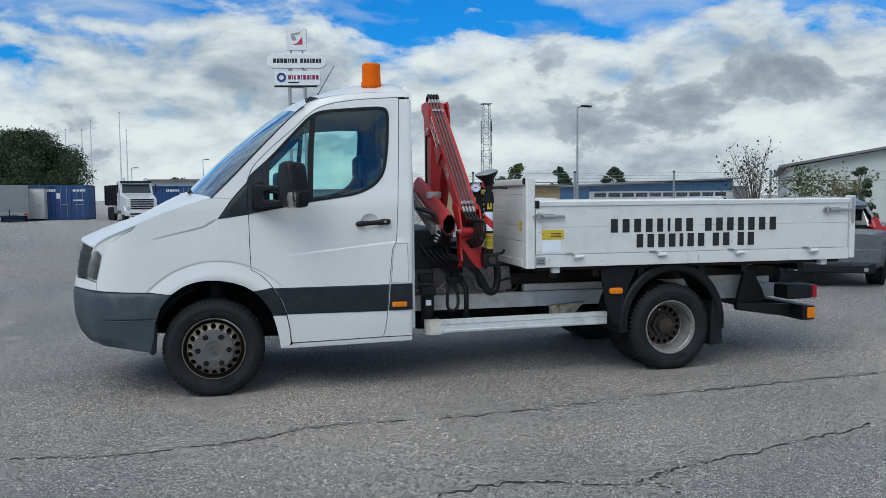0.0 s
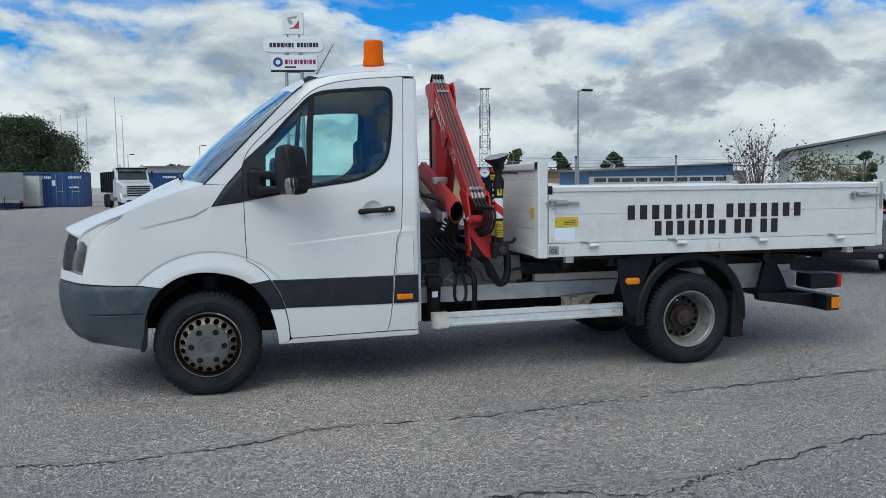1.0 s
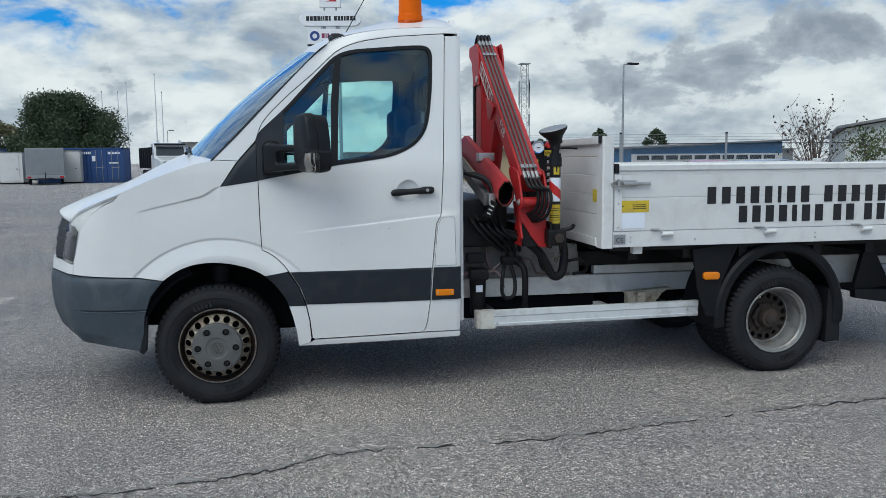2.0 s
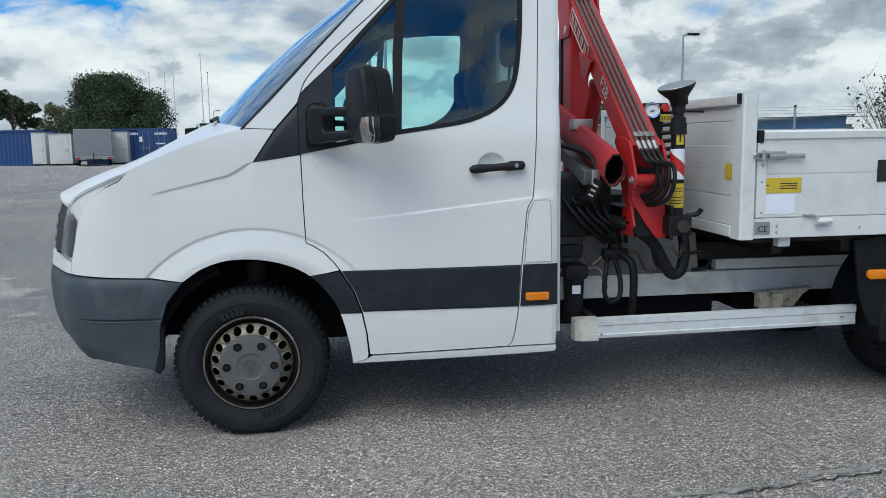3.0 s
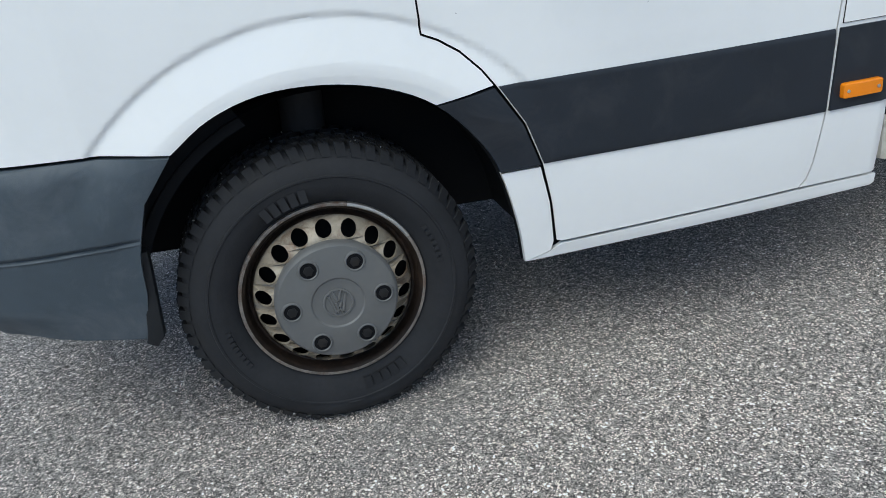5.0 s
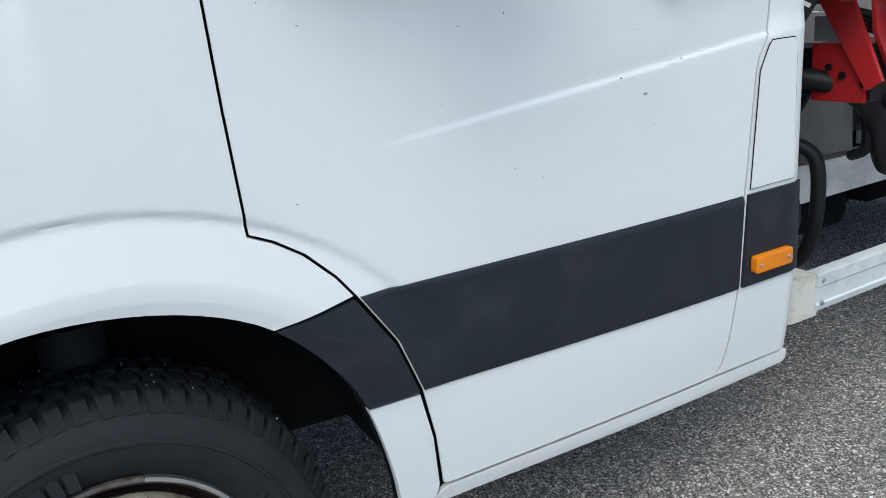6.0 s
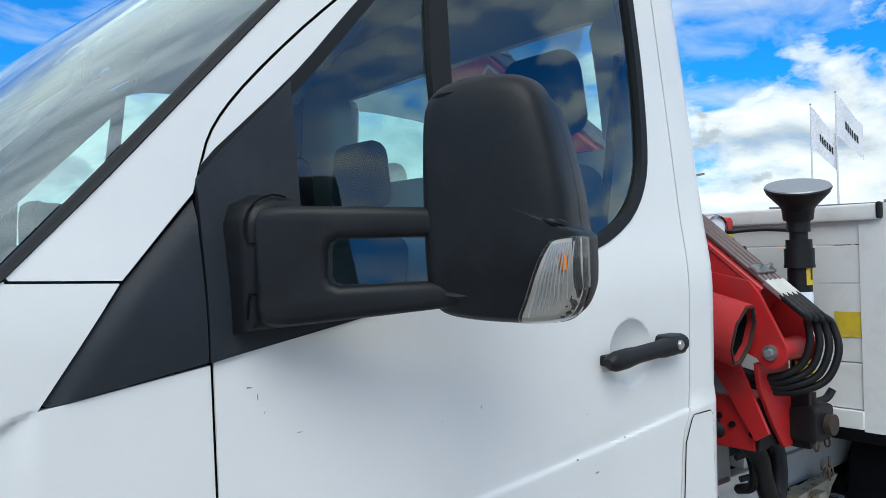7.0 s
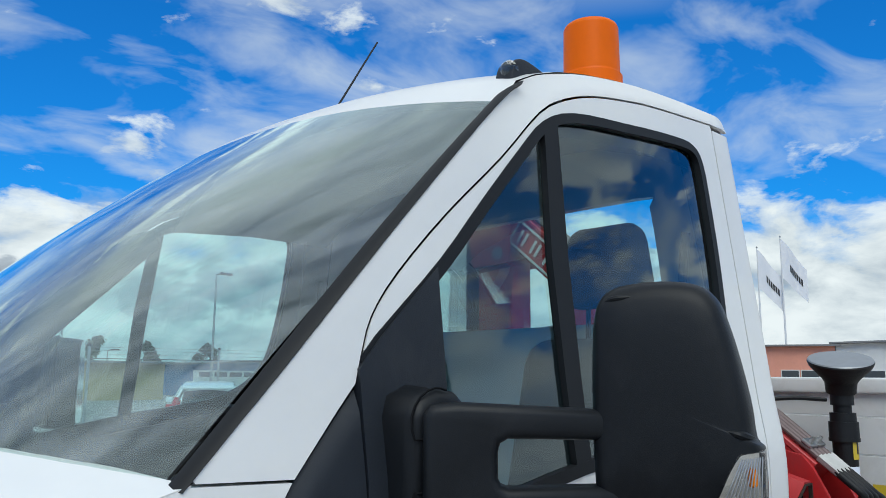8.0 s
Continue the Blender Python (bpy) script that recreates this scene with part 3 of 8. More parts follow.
def relief(s, z):
    """How far the pressed sheet stands proud of its smooth form."""
    r = 0.0
    d = math.hypot(s - ARCH_C[0], z - ARCH_C[1])
    if d < 0.656 and z > 0.55:
        fade = sstep(0.55, 0.75, z)
        r += fade * lerp_table(FLARE, d)
    line = 1.032 + 0.108 * (s - 0.506)
    r += sstep(0.42, 0.88, s) * sstep(0.80, 0.86, z) * (0.0048 * (1 - sstep(line - 0.004, line + 0.001, z)) * math.exp(-max(0, line - z) / 0.20) - 0.0012 * math.exp(-((z - line - 0.008) / 0.016) ** 2))
    line = 1.267 + 0.23 * (s - 0.014) + 0.034 * sstep(-0.07, 0.055, s)
    if s < 0.06:
        r -= (0.0055 + 0.0035 * sstep(-0.25, -0.05, s)) * sstep(-0.42, -0.36, s) * (1 - sstep(line - 0.006, line + 0.004, z)) * math.exp(-max(0, line - z) / 0.10) * (1 - sstep(0.02, 0.06, s))
    d = math.hypot(s - 1.152, z - 1.266)
    if d < 0.068:
        r -= 0.024 * (1 - (d / 0.068) ** 2) ** 0.75
    return r


def side(s, z, depth=0.0):
    """The near side of the cab: s runs along the sill and round the nose, z is the height."""
    if s >= -0.45:
        x, y, n = s, half_width(s), Vector((0, 1))
    else:
        d = min(-0.45 - s, PLAN_S[-1])
        k = min(next((i for i, v in enumerate(PLAN_S) if v >= d), len(PLAN_S) - 1), len(PLAN_S) - 1)
        k = max(k, 1)
        t = (d - PLAN_S[k - 1]) / (PLAN_S[k] - PLAN_S[k - 1])
        p = PLAN[k - 1].lerp(PLAN[k], t)
        tan = (PLAN[k] - PLAN[k - 1]).normalized()
        x, y, n = p.x, p.y, Vector((tan.y, -tan.x))
        if n.y < 0:
            n = -n
        x += lerp_table(PULL, z) * sstep(0.0, 0.75, d)
    y -= tumble(z)
    y -= 0.028 * (max(0, 0.60 - z) / 0.25) ** 1.5 * (1 if y > 0.3 else y / 0.3)
    o = relief(s, z) - depth
    return Vector((x + n.x * o, -(y + n.y * o), z))


def line2(*pts):
    return [Vector(p) for p in pts]


SEAM_FRONT = line2((0.529, 0.596), (0.492, 0.700), (0.432, 0.797), (0.405, 0.836), (0.36, 0.883), (0.315, 0.914), (0.279, 0.931), (0.273, 1.12), (0.270, 1.34))
SEAM_TOP = line2((0.267, 1.572)) + smooth_line([(0.275, 1.61), (0.298, 1.668), (0.352, 1.737), (0.466, 1.848), (0.607, 1.970), (0.730, 2.087), (0.812, 2.134), (0.91, 2.165), (1.04, 2.186), (1.128, 2.196), (1.398, 2.216)], 3)
SEAM_REAR = line2((1.402, 2.205), (1.383, 1.74), (1.373, 1.53), (1.356, 1.19), (1.351, 1.125), (1.345, 1.108), (1.325, 1.075), (1.319, 1.05), (1.295, 0.80), (1.279, 0.59), (1.262, 0.463), (1.250, 0.42), (1.230, 0.397))
DOOR_LOW = line2((0.575, 0.378), (0.560, 0.384), (0.549, 0.494))
DOOR = SEAM_FRONT + SEAM_TOP + SEAM_REAR + DOOR_LOW
WINDOW = smooth_line([(0.300, 1.640), (0.44, 1.768), (0.54, 1.875), (0.655, 1.995), (0.735, 2.070), (0.83, 2.108), (1.0, 2.125), (1.20, 2.140), (1.285, 2.136), (1.318, 2.095), (1.318, 1.99), (1.310, 1.86), (1.288, 1.70), (1.255, 1.61), (1.185, 1.535), (1.06, 1.478), (0.90, 1.450), (0.72, 1.425), (0.50, 1.383), (0.285, 1.345)], 3) + line2((0.2745, 1.352), (0.2745, 1.612))
ARCH = smooth_line([(-0.284, 0.767), (-0.193, 0.826), (-0.081, 0.859), (0.051, 0.859), (0.182, 0.830), (0.291, 0.774), (0.377, 0.681), (0.425, 0.591), (0.462, 0.45), (0.478, 0.336)], 4)
i_dark = min(range(len(ARCH)), key=lambda i: (ARCH[i] - Vector((0.291, 0.774))).length)
i_low = min(range(len(ARCH)), key=lambda i: (ARCH[i] - Vector((0.425, 0.591))).length)
SAIL = line2((0.064, 1.3075), (0.267, 1.340), (0.264, 1.570), (0.158, 1.457), (0.056, 1.318), (0.055, 1.311))


def sail_side(s, z, d):
    """The corner panel stands proud, with a chamfer along its slanting edge."""
    t = (z - 1.309) / 0.261
    run = s - (0.055 + 0.209 * t - 0.012 * math.sin(math.pi * t))
    return side(s, z, d - 0.004 + 0.011 * (1 - min(1, max(0, run / 0.030))))


HOOD_LINE = smooth_line([(0.022, 1.463), (-0.13, 1.424), (-0.27, 1.375), (-0.40, 1.322), (-0.50, 1.278), (-0.60, 1.243), (-0.72, 1.205), (-0.84, 1.163), (-0.94, 1.118)], 4)
FENDER = ARCH[:i_dark + 1] + line2((0.432, 0.797)) + SEAM_FRONT[3:] + line2((0.267, 1.340), (0.055, 1.309), (0.158, 1.457)) + HOOD_LINE[:17] + line2((-0.545, 1.235), (-0.62, 1.205), (-0.70, 1.155), (-0.76, 1.08), (-0.80, 0.95), (-0.825, 0.868), (-0.825, 0.806), (-0.42, 0.788))
HEADLAMP_RIM = HOOD_LINE[16:] + line2((-0.985, 1.075), (-1.02, 0.97), (-1.035, 0.880), (-0.825, 0.870), (-0.80, 0.95), (-0.76, 1.08), (-0.70, 1.155), (-0.62, 1.205), (-0.545, 1.235))
BUMPER_RIM = line2((-0.284, 0.767), (-0.42, 0.786), (-0.825, 0.803)) + line2((-1.1, 0.80), (-1.4, 0.80), (FRONT_S, 0.80), (FRONT_S, 0.37), (-1.4, 0.37), (-1.15, 0.385), (-0.90, 0.40), (-0.75, 0.395), (-0.60, 0.385), (-0.437, 0.352), (-0.425, 0.38)) + smooth_line([(-0.405, 0.47), (-0.395, 0.562), (-0.358, 0.675)], 4)


def build_cab(truck):
    """Body panels of both sides; the far side is cut more coarsely."""
    for flip in (False, True):
        st = 0.05 if flip else 0.022
        fine = () if flip else ((0, -0.62, 0.60, 0.0065), (1, 0.74, 1.02, 0.0065), (1, 1.15, 1.30, 0.005))
        body = part("front_fender", sheet([FENDER], side, st, fine, flip=flip), PAINT, truck)
        fine = () if flip else ((0, 1.08, 1.225, 0.004), (1, 1.196, 1.336, 0.004), (1, 1.0, 1.13, 0.004), (0, 0.28, 0.56, 0.01), (1, 0.79, 1.0, 0.01))
        door = part("cab_door", sheet([DOOR, WINDOW], side, st, fine, flip=flip, flange=0.004), PAINT, truck, "white painted cab door with small scratches")
        s2 = lambda s, z, d: side(s, z, d - 0.007 * sstep(0.0, 0.02, min(z - 0.590, 0.803 - z) + 0.004))
        stripe = line2((0.434, 0.797), (1.292, 0.803), (1.278, 0.596), (0.531, 0.594), (0.494, 0.70))
        part("rub_strip", sheet([stripe], s2, 0.03, () if flip else ((1, 0.585, 0.63, 0.006), (1, 0.77, 0.81, 0.006)), flip=flip, gap=0.003, flange=0.012), TRIM, door, "dark grey plastic rub strip")
        dark = ARCH[i_dark:i_low + 1] + line2((0.527, 0.594), (0.490, 0.70), (0.430, 0.795))
        part("arch_trim", sheet([dark], lambda s, z, d: side(s, z, d - 0.005), 0.03, flip=flip), TRIM, truck, "dark grey plastic arch trim")
        low = ARCH[i_low:] + line2((0.548, 0.357), (0.556, 0.384), (0.547, 0.494), (0.527, 0.591))
        part("sill_corner", sheet([low], side, 0.03, flip=flip), PAINT, truck)
        sill = line2((0.485, 0.337), (1.46, 0.357), (1.472, 0.366), (1.472, 0.395), (1.226, 0.394), (0.575, 0.375), (0.545, 0.358))
        part("sill", sheet([sill], lambda s, z, d: side(s, z, d + 0.004 - 0.004 * sstep(0.34, 0.37, z)), 0.04, flip=flip), PAINT, truck)
        rear = [v for v in SEAM_REAR] + line2((1.232, 0.397), (1.472, 0.397), (1.472, 1.12), (1.487, 1.73), (1.503, 2.205))
        flap = line2((1.352, 1.098), (1.360, 1.106), (1.425, 1.106), (1.433, 1.096), (1.440, 0.812), (1.310, 0.812), (1.328, 1.05))
        pillar = part("rear_corner_panel", sheet([rear], lambda s, z, d: side(s, z, d + 0.02 * sstep(1.44, 1.50, s - 0.03 * max(0, z - 1.1))), 0.04, ((0, 1.42, 1.51, 0.012),), flip=flip), PAINT, truck)
        part("fuel_flap", sheet([flap], lambda s, z, d: side(s, z, d - 0.004), 0.04, flip=flip, gap=0, flange=0.006), PAINT, pillar)
        part("flap_gap", tube([side(p.x, p.y, -0.0022) * (Vector((1, -1, 1)) if flip else Vector((1, 1, 1))) for p in shrink(flap, -0.001) + shrink(flap, -0.001)[:1]], 0.0012, 6, 1), SHADOW, pillar)
        strip = line2((1.300, 0.803), (1.474, 0.803), (1.474, 0.598), (1.284, 0.597))
        part("corner_rub_strip", sheet([strip], lambda s, z, d: side(s, z, d - 0.007 + 0.02 * sstep(1.44, 1.50, s)), 0.03, flip=flip, flange=0.012), TRIM, pillar, "dark grey plastic rub strip")
        sail = part("sail_panel", sheet([SAIL], sail_side, 0.012, flip=flip), TRIM, truck, "dark grey plastic corner panel")
        pil = line2((0.026, 1.4615), (0.158, 1.4560), (0.264, 1.574)) + SEAM_TOP[1:] + line2((1.503, 2.216), (1.503, 2.262)) + smooth_line([(1.3, 2.258), (1.1, 2.246), (0.95, 2.228), (0.84, 2.206), (0.725, 2.166), (0.622, 2.086), (0.388, 1.846), (0.152, 1.598), (0.020, 1.468)], 4)
        lean = lambda s, z, d: side(s, z, d + 0.02 * sstep(0.0, 0.075, z - lerp_table(SEAM_Z, s)) * sstep(0.55, 0.8, s) + 0.008 * sstep(1.46, 1.5, s))
        part("roof_pillar", sheet([pil], lean, 0.03, flip=flip, flange=0.010), PAINT, truck)
        win_g = lambda s, z, d: side(s, z, d + 0.004)
        ring_out, ring_in = shrink(WINDOW, -0.001), shrink(WINDOW, 0.020)
        pane = shrink(WINDOW, 0.018)
        seal_f = lambda s, z, d: side(s, z, d - 0.002)
        part("window_seal", sheet([ring_out, ring_in], seal_f, 0.04, flip=flip, gap=0), SEAL, door, "black rubber window seal")
        part("window_pane", sheet([pane], lambda s, z, d: side(s, z, d + 0.010), 0.08, flip=flip, gap=0, flange=0), GLASS, door, "tinted side window glass").visible_shadow = False
        div = line2((0.733, 2.058), (0.774, 2.080), (0.751, 1.80), (0.735, 1.430), (0.696, 1.420), (0.706, 1.80))
        part("window_divider", sheet([div], seal_f, 0.08, flip=flip, gap=0), SEAL, door)
        base = line2((0.2665, 1.341), (0.46, 1.379), (0.425, 1.384), (0.422, 1.50), (0.426, 1.66), (0.428, 1.753), (0.305, 1.637), (0.2665, 1.595))
        part("mirror_base", sheet([base], lambda s, z, d: side(s, z, d - 0.006), 0.05, flip=flip, gap=0), TRIM, door, "dark grey plastic mirror base")
        k = 1 if flip else -1
        part("bumper_half", sheet([BUMPER_RIM], lambda s, z, d: side(s, z, d - 0.012 * sstep(0.0, 0.02, 0.79 - z) + 0.006 * (1 - sstep(0.585, 0.594, z)) * sstep(-0.80, -0.72, s) * sstep(-0.38, -0.42, s) + 0.010 * math.exp(-((z - 0.597) / 0.0045) ** 2) * sstep(-0.80, -0.72, s) * sstep(-0.38, -0.42, s) + 0.030 * sstep(0.47, 0.38, z) * sstep(-0.55, -0.75, s)), 0.03, () if flip else ((1, 0.575, 0.612, 0.003), (1, 0.37, 0.48, 0.015)), flip=flip, flange=0.03), BUMPER, truck, "faded dark grey plastic bumper")
        nose = line2((-0.825, 0.806), (-0.825, 0.866), (-1.04, 0.874), (-1.4, 0.870), (FRONT_S, 0.868), (FRONT_S, 0.803), (-1.1, 0.803))
        part("nose_bar", sheet([nose], side, 0.04, flip=flip), PAINT, truck)
        part("headlamp_bowl", sheet([HEADLAMP_RIM], lambda s, z, d: side(s, z, d + 0.012), 0.03, flip=flip, flange=0), LAMP_PALE, truck, "pale headlamp housing")
        bezel = line2((-0.985, 1.070), (-1.02, 0.97), (-1.035, 0.884), (-0.835, 0.876), (-0.815, 0.95), (-0.79, 1.06), (-0.84, 1.09), (-0.92, 1.095))
        part("headlamp_bezel", sheet([bezel], lambda s, z, d: side(s, z, d + 0.008), 0.03, flip=flip, flange=0, gap=0.004), BEZEL, truck, "smoky headlamp reflector")
        part("headlamp_lens", sheet([HEADLAMP_RIM], side, 0.03, flip=flip, flange=0.01), HEADLAMP, truck, "clear headlamp lens").visible_shadow = False
        grille = line2((-0.945, 1.112), (-0.99, 1.075), (-1.025, 0.97), (-1.04, 0.880), (-1.4, 0.876), (FRONT_S, 0.874), (FRONT_S, 1.125), (-1.4, 1.12))
        g = part("grille", sheet([grille], lambda s, z, d: side(s, z, d + 0.012), 0.04, flip=flip), BLACK, truck, "black plastic grille")
        for zz in (0.92, 0.98, 1.04):
            part("grille_slat", sheet([line2((-1.03, zz), (-1.03, zz + 0.022), (FRONT_S, zz + 0.026), (FRONT_S, zz))], lambda s, z, d: side(s, z, d + 0.006), 0.05, flip=flip), TRIM, g)
        # black sheet added behind the shut lines to put shade into the gaps
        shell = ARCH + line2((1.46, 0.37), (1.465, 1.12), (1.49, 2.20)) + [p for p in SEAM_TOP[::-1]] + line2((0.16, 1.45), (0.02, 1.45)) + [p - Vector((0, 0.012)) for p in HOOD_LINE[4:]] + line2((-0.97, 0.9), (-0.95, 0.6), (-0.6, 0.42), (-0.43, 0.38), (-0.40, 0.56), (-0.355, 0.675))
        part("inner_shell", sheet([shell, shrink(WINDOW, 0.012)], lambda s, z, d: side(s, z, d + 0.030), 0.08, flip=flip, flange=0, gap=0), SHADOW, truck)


SEAM_Z = [(p.x, p.y) for p in SEAM_TOP] + [(1.55, 2.225)]


def build_hood_and_roof(truck):
    bm = bmesh.new()
    rows, n = [], 14
    edge = HOOD_LINE
    for i, p in enumerate(edge):
        a = side(p.x, p.y)
        t = i / (len(edge) - 1)
        cx = -0.20 - 0.84 * t ** 0.92
        cz = a.z + 0.030 + 0.012 * t + 0.034 * (1 - t) ** 4
        row = []
        for j in range(n + 1):
            u = j / n
            k = 1 - (1 - u) ** 2.1
            row.append((a.x + (cx - a.x) * (1 - (1 - u) ** 1.9), a.y * (1 - u), a.z + (cz - a.z) * k))
        rows.append(row + [(x, -y, z) for x, y, z in row[-2::-1]])
    vs = [[bm.verts.new(p) for p in r] for r in rows]
    for a, b in zip(vs, vs[1:]):
        for j in range(len(a) - 1):
            bm.faces.new((a[j], a[j + 1], b[j + 1], b[j]))
    lip = bmesh.ops.extrude_edge_only(bm, edges=[e for e in bm.edges if len(e.link_faces) == 1])["geom"]
    for v in lip:
        if isinstance(v, bmesh.types.BMVert):
            v.co.z -= 0.045 if v.co.x > -0.46 else 0.012
            v.co.y *= 0.994
    bmesh.ops.recalc_face_normals(bm, faces=bm.faces)
    part("hood", bm, PAINT, truck, "white sloping hood")

    # windscreen: black frame border and glass
    lo = lambda u: Vector((0.004 - 0.286 * (1 - abs(u) ** 2.2), 0.932 * u, 1.454 - 0.004 * (1 - u * u)))
    hi = lambda u: Vector((0.648 - 0.122 * (1 - abs(u) ** 2.2), 0.857 * u, 2.094 + 0.066 * (1 - abs(u) ** 2.4)))

    def screen(u, v, d=0.0):
        a, b = lo(u), hi(u)
        p = a.lerp(b, v)
        bulge = 0.030 * math.sin(math.pi * v) * (1 - 0.8 * u ** 4)
        return p + Vector((-0.70, 0.25 * u, 0.66)) * (bulge - d)

    def patch(name, us, vvs, d, mat, label="", parent=truck):
        b = bmesh.new()
        g = [[b.verts.new(screen(u * (1 + 0.012 * (1 - sstep(0.70, 0.95, v))) if abs(u) > 0.995 else u, v, d(v) if callable(d) else d)) for u in us] for v in vvs]
        for r0, r1 in zip(g, g[1:]):
            for j in range(len(us) - 1):
                b.faces.new((r0[j], r0[j + 1], r1[j + 1], r1[j]))
        bmesh.ops.recalc_face_normals(b, faces=b.faces)
        return part(name, b, mat, parent, label)

    fr = lambda a, b, n: [a + (b - a) * i / n for i in range(n + 1)]
    ws = patch("windscreen", fr(-0.985, 0.985, 40), fr(0.0, 1.0, 20), 0.0, SHIELD, "large curved windscreen reflecting clouds")
    ws.visible_shadow = False
    pillar_edge = smooth_line([(0.010, 1.456), (0.152, 1.598), (0.388, 1.846), (0.622, 2.086), (0.690, 2.142)], 8)
    for k in (1, -1):
        b, rows = bmesh.new(), []
        for p in pillar_edge:
            v = min(1.0, (p.y - 1.454) / 0.640)
            a = side(p.x, p.y, -0.003)
            c = screen(-0.94, v, -0.003)
            c = a + (c - a).normalized() * 0.026
            rows.append([b.verts.new((q.x, k * q.y, q.z)) for q in (side(p.x + 0.004, p.y - 0.004, 0.006), a, a.lerp(c, 0.5) + Vector((-0.002, -0.002, 0.002)), c, c + Vector((0.010, 0.004, -0.010)))])
        for r0, r1 in zip(rows, rows[1:]):
            for j in range(4):
                b.faces.new((r0[j], r0[j + 1], r1[j + 1], r1[j]))
        bmesh.ops.recalc_face_normals(b, faces=b.faces)
        part("windscreen_seal", b, SEAL, ws, "black windscreen edge")
    patch("windscreen_seal", fr(-0.985, 0.985, 30), fr(-0.02, 0.085, 3), 0.004, SEAL, "black windscreen edge", ws)
    patch("windscreen_seal", fr(-0.972, 0.972, 30), fr(0.972, 1.0, 3), 0.004, SEAL, "black windscreen edge", ws)

    # roof: from the windscreen's head to the rear wall
    bm = bmesh.new()
    xs = [0, 0.05, 0.12, 0.2, 0.3, 0.42, 0.55, 0.68, 0.8, 0.9, 0.95, 0.98, 1.0]
    edge_z = [(0.622, 2.086), (0.725, 2.166), (0.84, 2.206), (0.95, 2.228), (1.1, 2.246), (1.3, 2.258), (1.52, 2.262)]
    rows = []
    for f in xs:
        row = []
        for j in range(33):
            u = -1 + j / 16
            front = hi(u)
            x = front.x + (1.515 - front.x) * f
            ye = half_width(0.66 + 0.855 * f) - tumble(lerp_table(edge_z, 0.66 + 0.855 * f)) - 0.018
            ze = lerp_table(edge_z, 0.66 + (1.515 - 0.66) * f)
            crown = 0.045 + 0.100 * sstep(0.0, 0.8, f)
            zc = ze + crown * (1 - abs(u) ** 2.6)
            top = 2.395 - 0.12 * (1 - f) ** 2.4
            z = zc if f else front.z
            z = min(z, z) - (0.05 * ((f - 0.9) / 0.1) ** 2 if f > 0.9 else 0)
            y = ye * u if f else front.y
            row.append((x, y, z if f else front.z))
        rows.append(row)
    vs = [[bm.verts.new(p) for p in r] for r in rows]
    for a, b in zip(vs, vs[1:]):
        for j in range(32):
            bm.faces.new((a[j], a[j + 1], b[j + 1], b[j]))
    bmesh.ops.recalc_face_normals(bm, faces=bm.faces)
    part("roof", bm, PAINT, truck, "white cab roof")

    # rear wall with its window
    bm = bmesh.new()
    wall = [(-0.94, 0.45), (0.94, 0.45), (0.94, 1.35), (0.82, 2.18), (0.70, 2.33), (-0.70, 2.33), (-0.82, 2.18), (-0.94, 1.35)]
    hole = smooth_line([(-0.690, 1.765), (-0.665, 1.738), (0.480, 1.735), (0.500, 1.760), (0.480, 2.035), (0.450, 2.068), (-0.620, 2.080), (-0.655, 2.050)], 4, True)
    flat, tris = tessellate([wall, hole])
    a, b = [bm.verts.new((1.470, p[0], p[1])) for p in flat], [bm.verts.new((1.500, p[0], p[1])) for p in flat]
    for t in tris:
        bm.faces.new([a[i] for i in t])
        bm.faces.new([b[i] for i in reversed(t)])
    for i0, cnt in ((0, len(wall)), (len(wall), len(hole))):
        for i in range(cnt):
            j = i0 + (i + 1) % cnt
            bm.faces.new((a[i0 + i], a[j], b[j], b[i0 + i]))
    bmesh.ops.recalc_face_normals(bm, faces=bm.faces)
    back = part("rear_wall", bm, PAINT, truck, "white rear wall of the cab")
    bm = bmesh.new()
    bm.faces.new([bm.verts.new((1.488, p[0], p[1])) for p in shrink(hole, -0.004)])
    part("rear_window", bm, REAR_GLASS, back, "clear rear window").visible_shadow = False


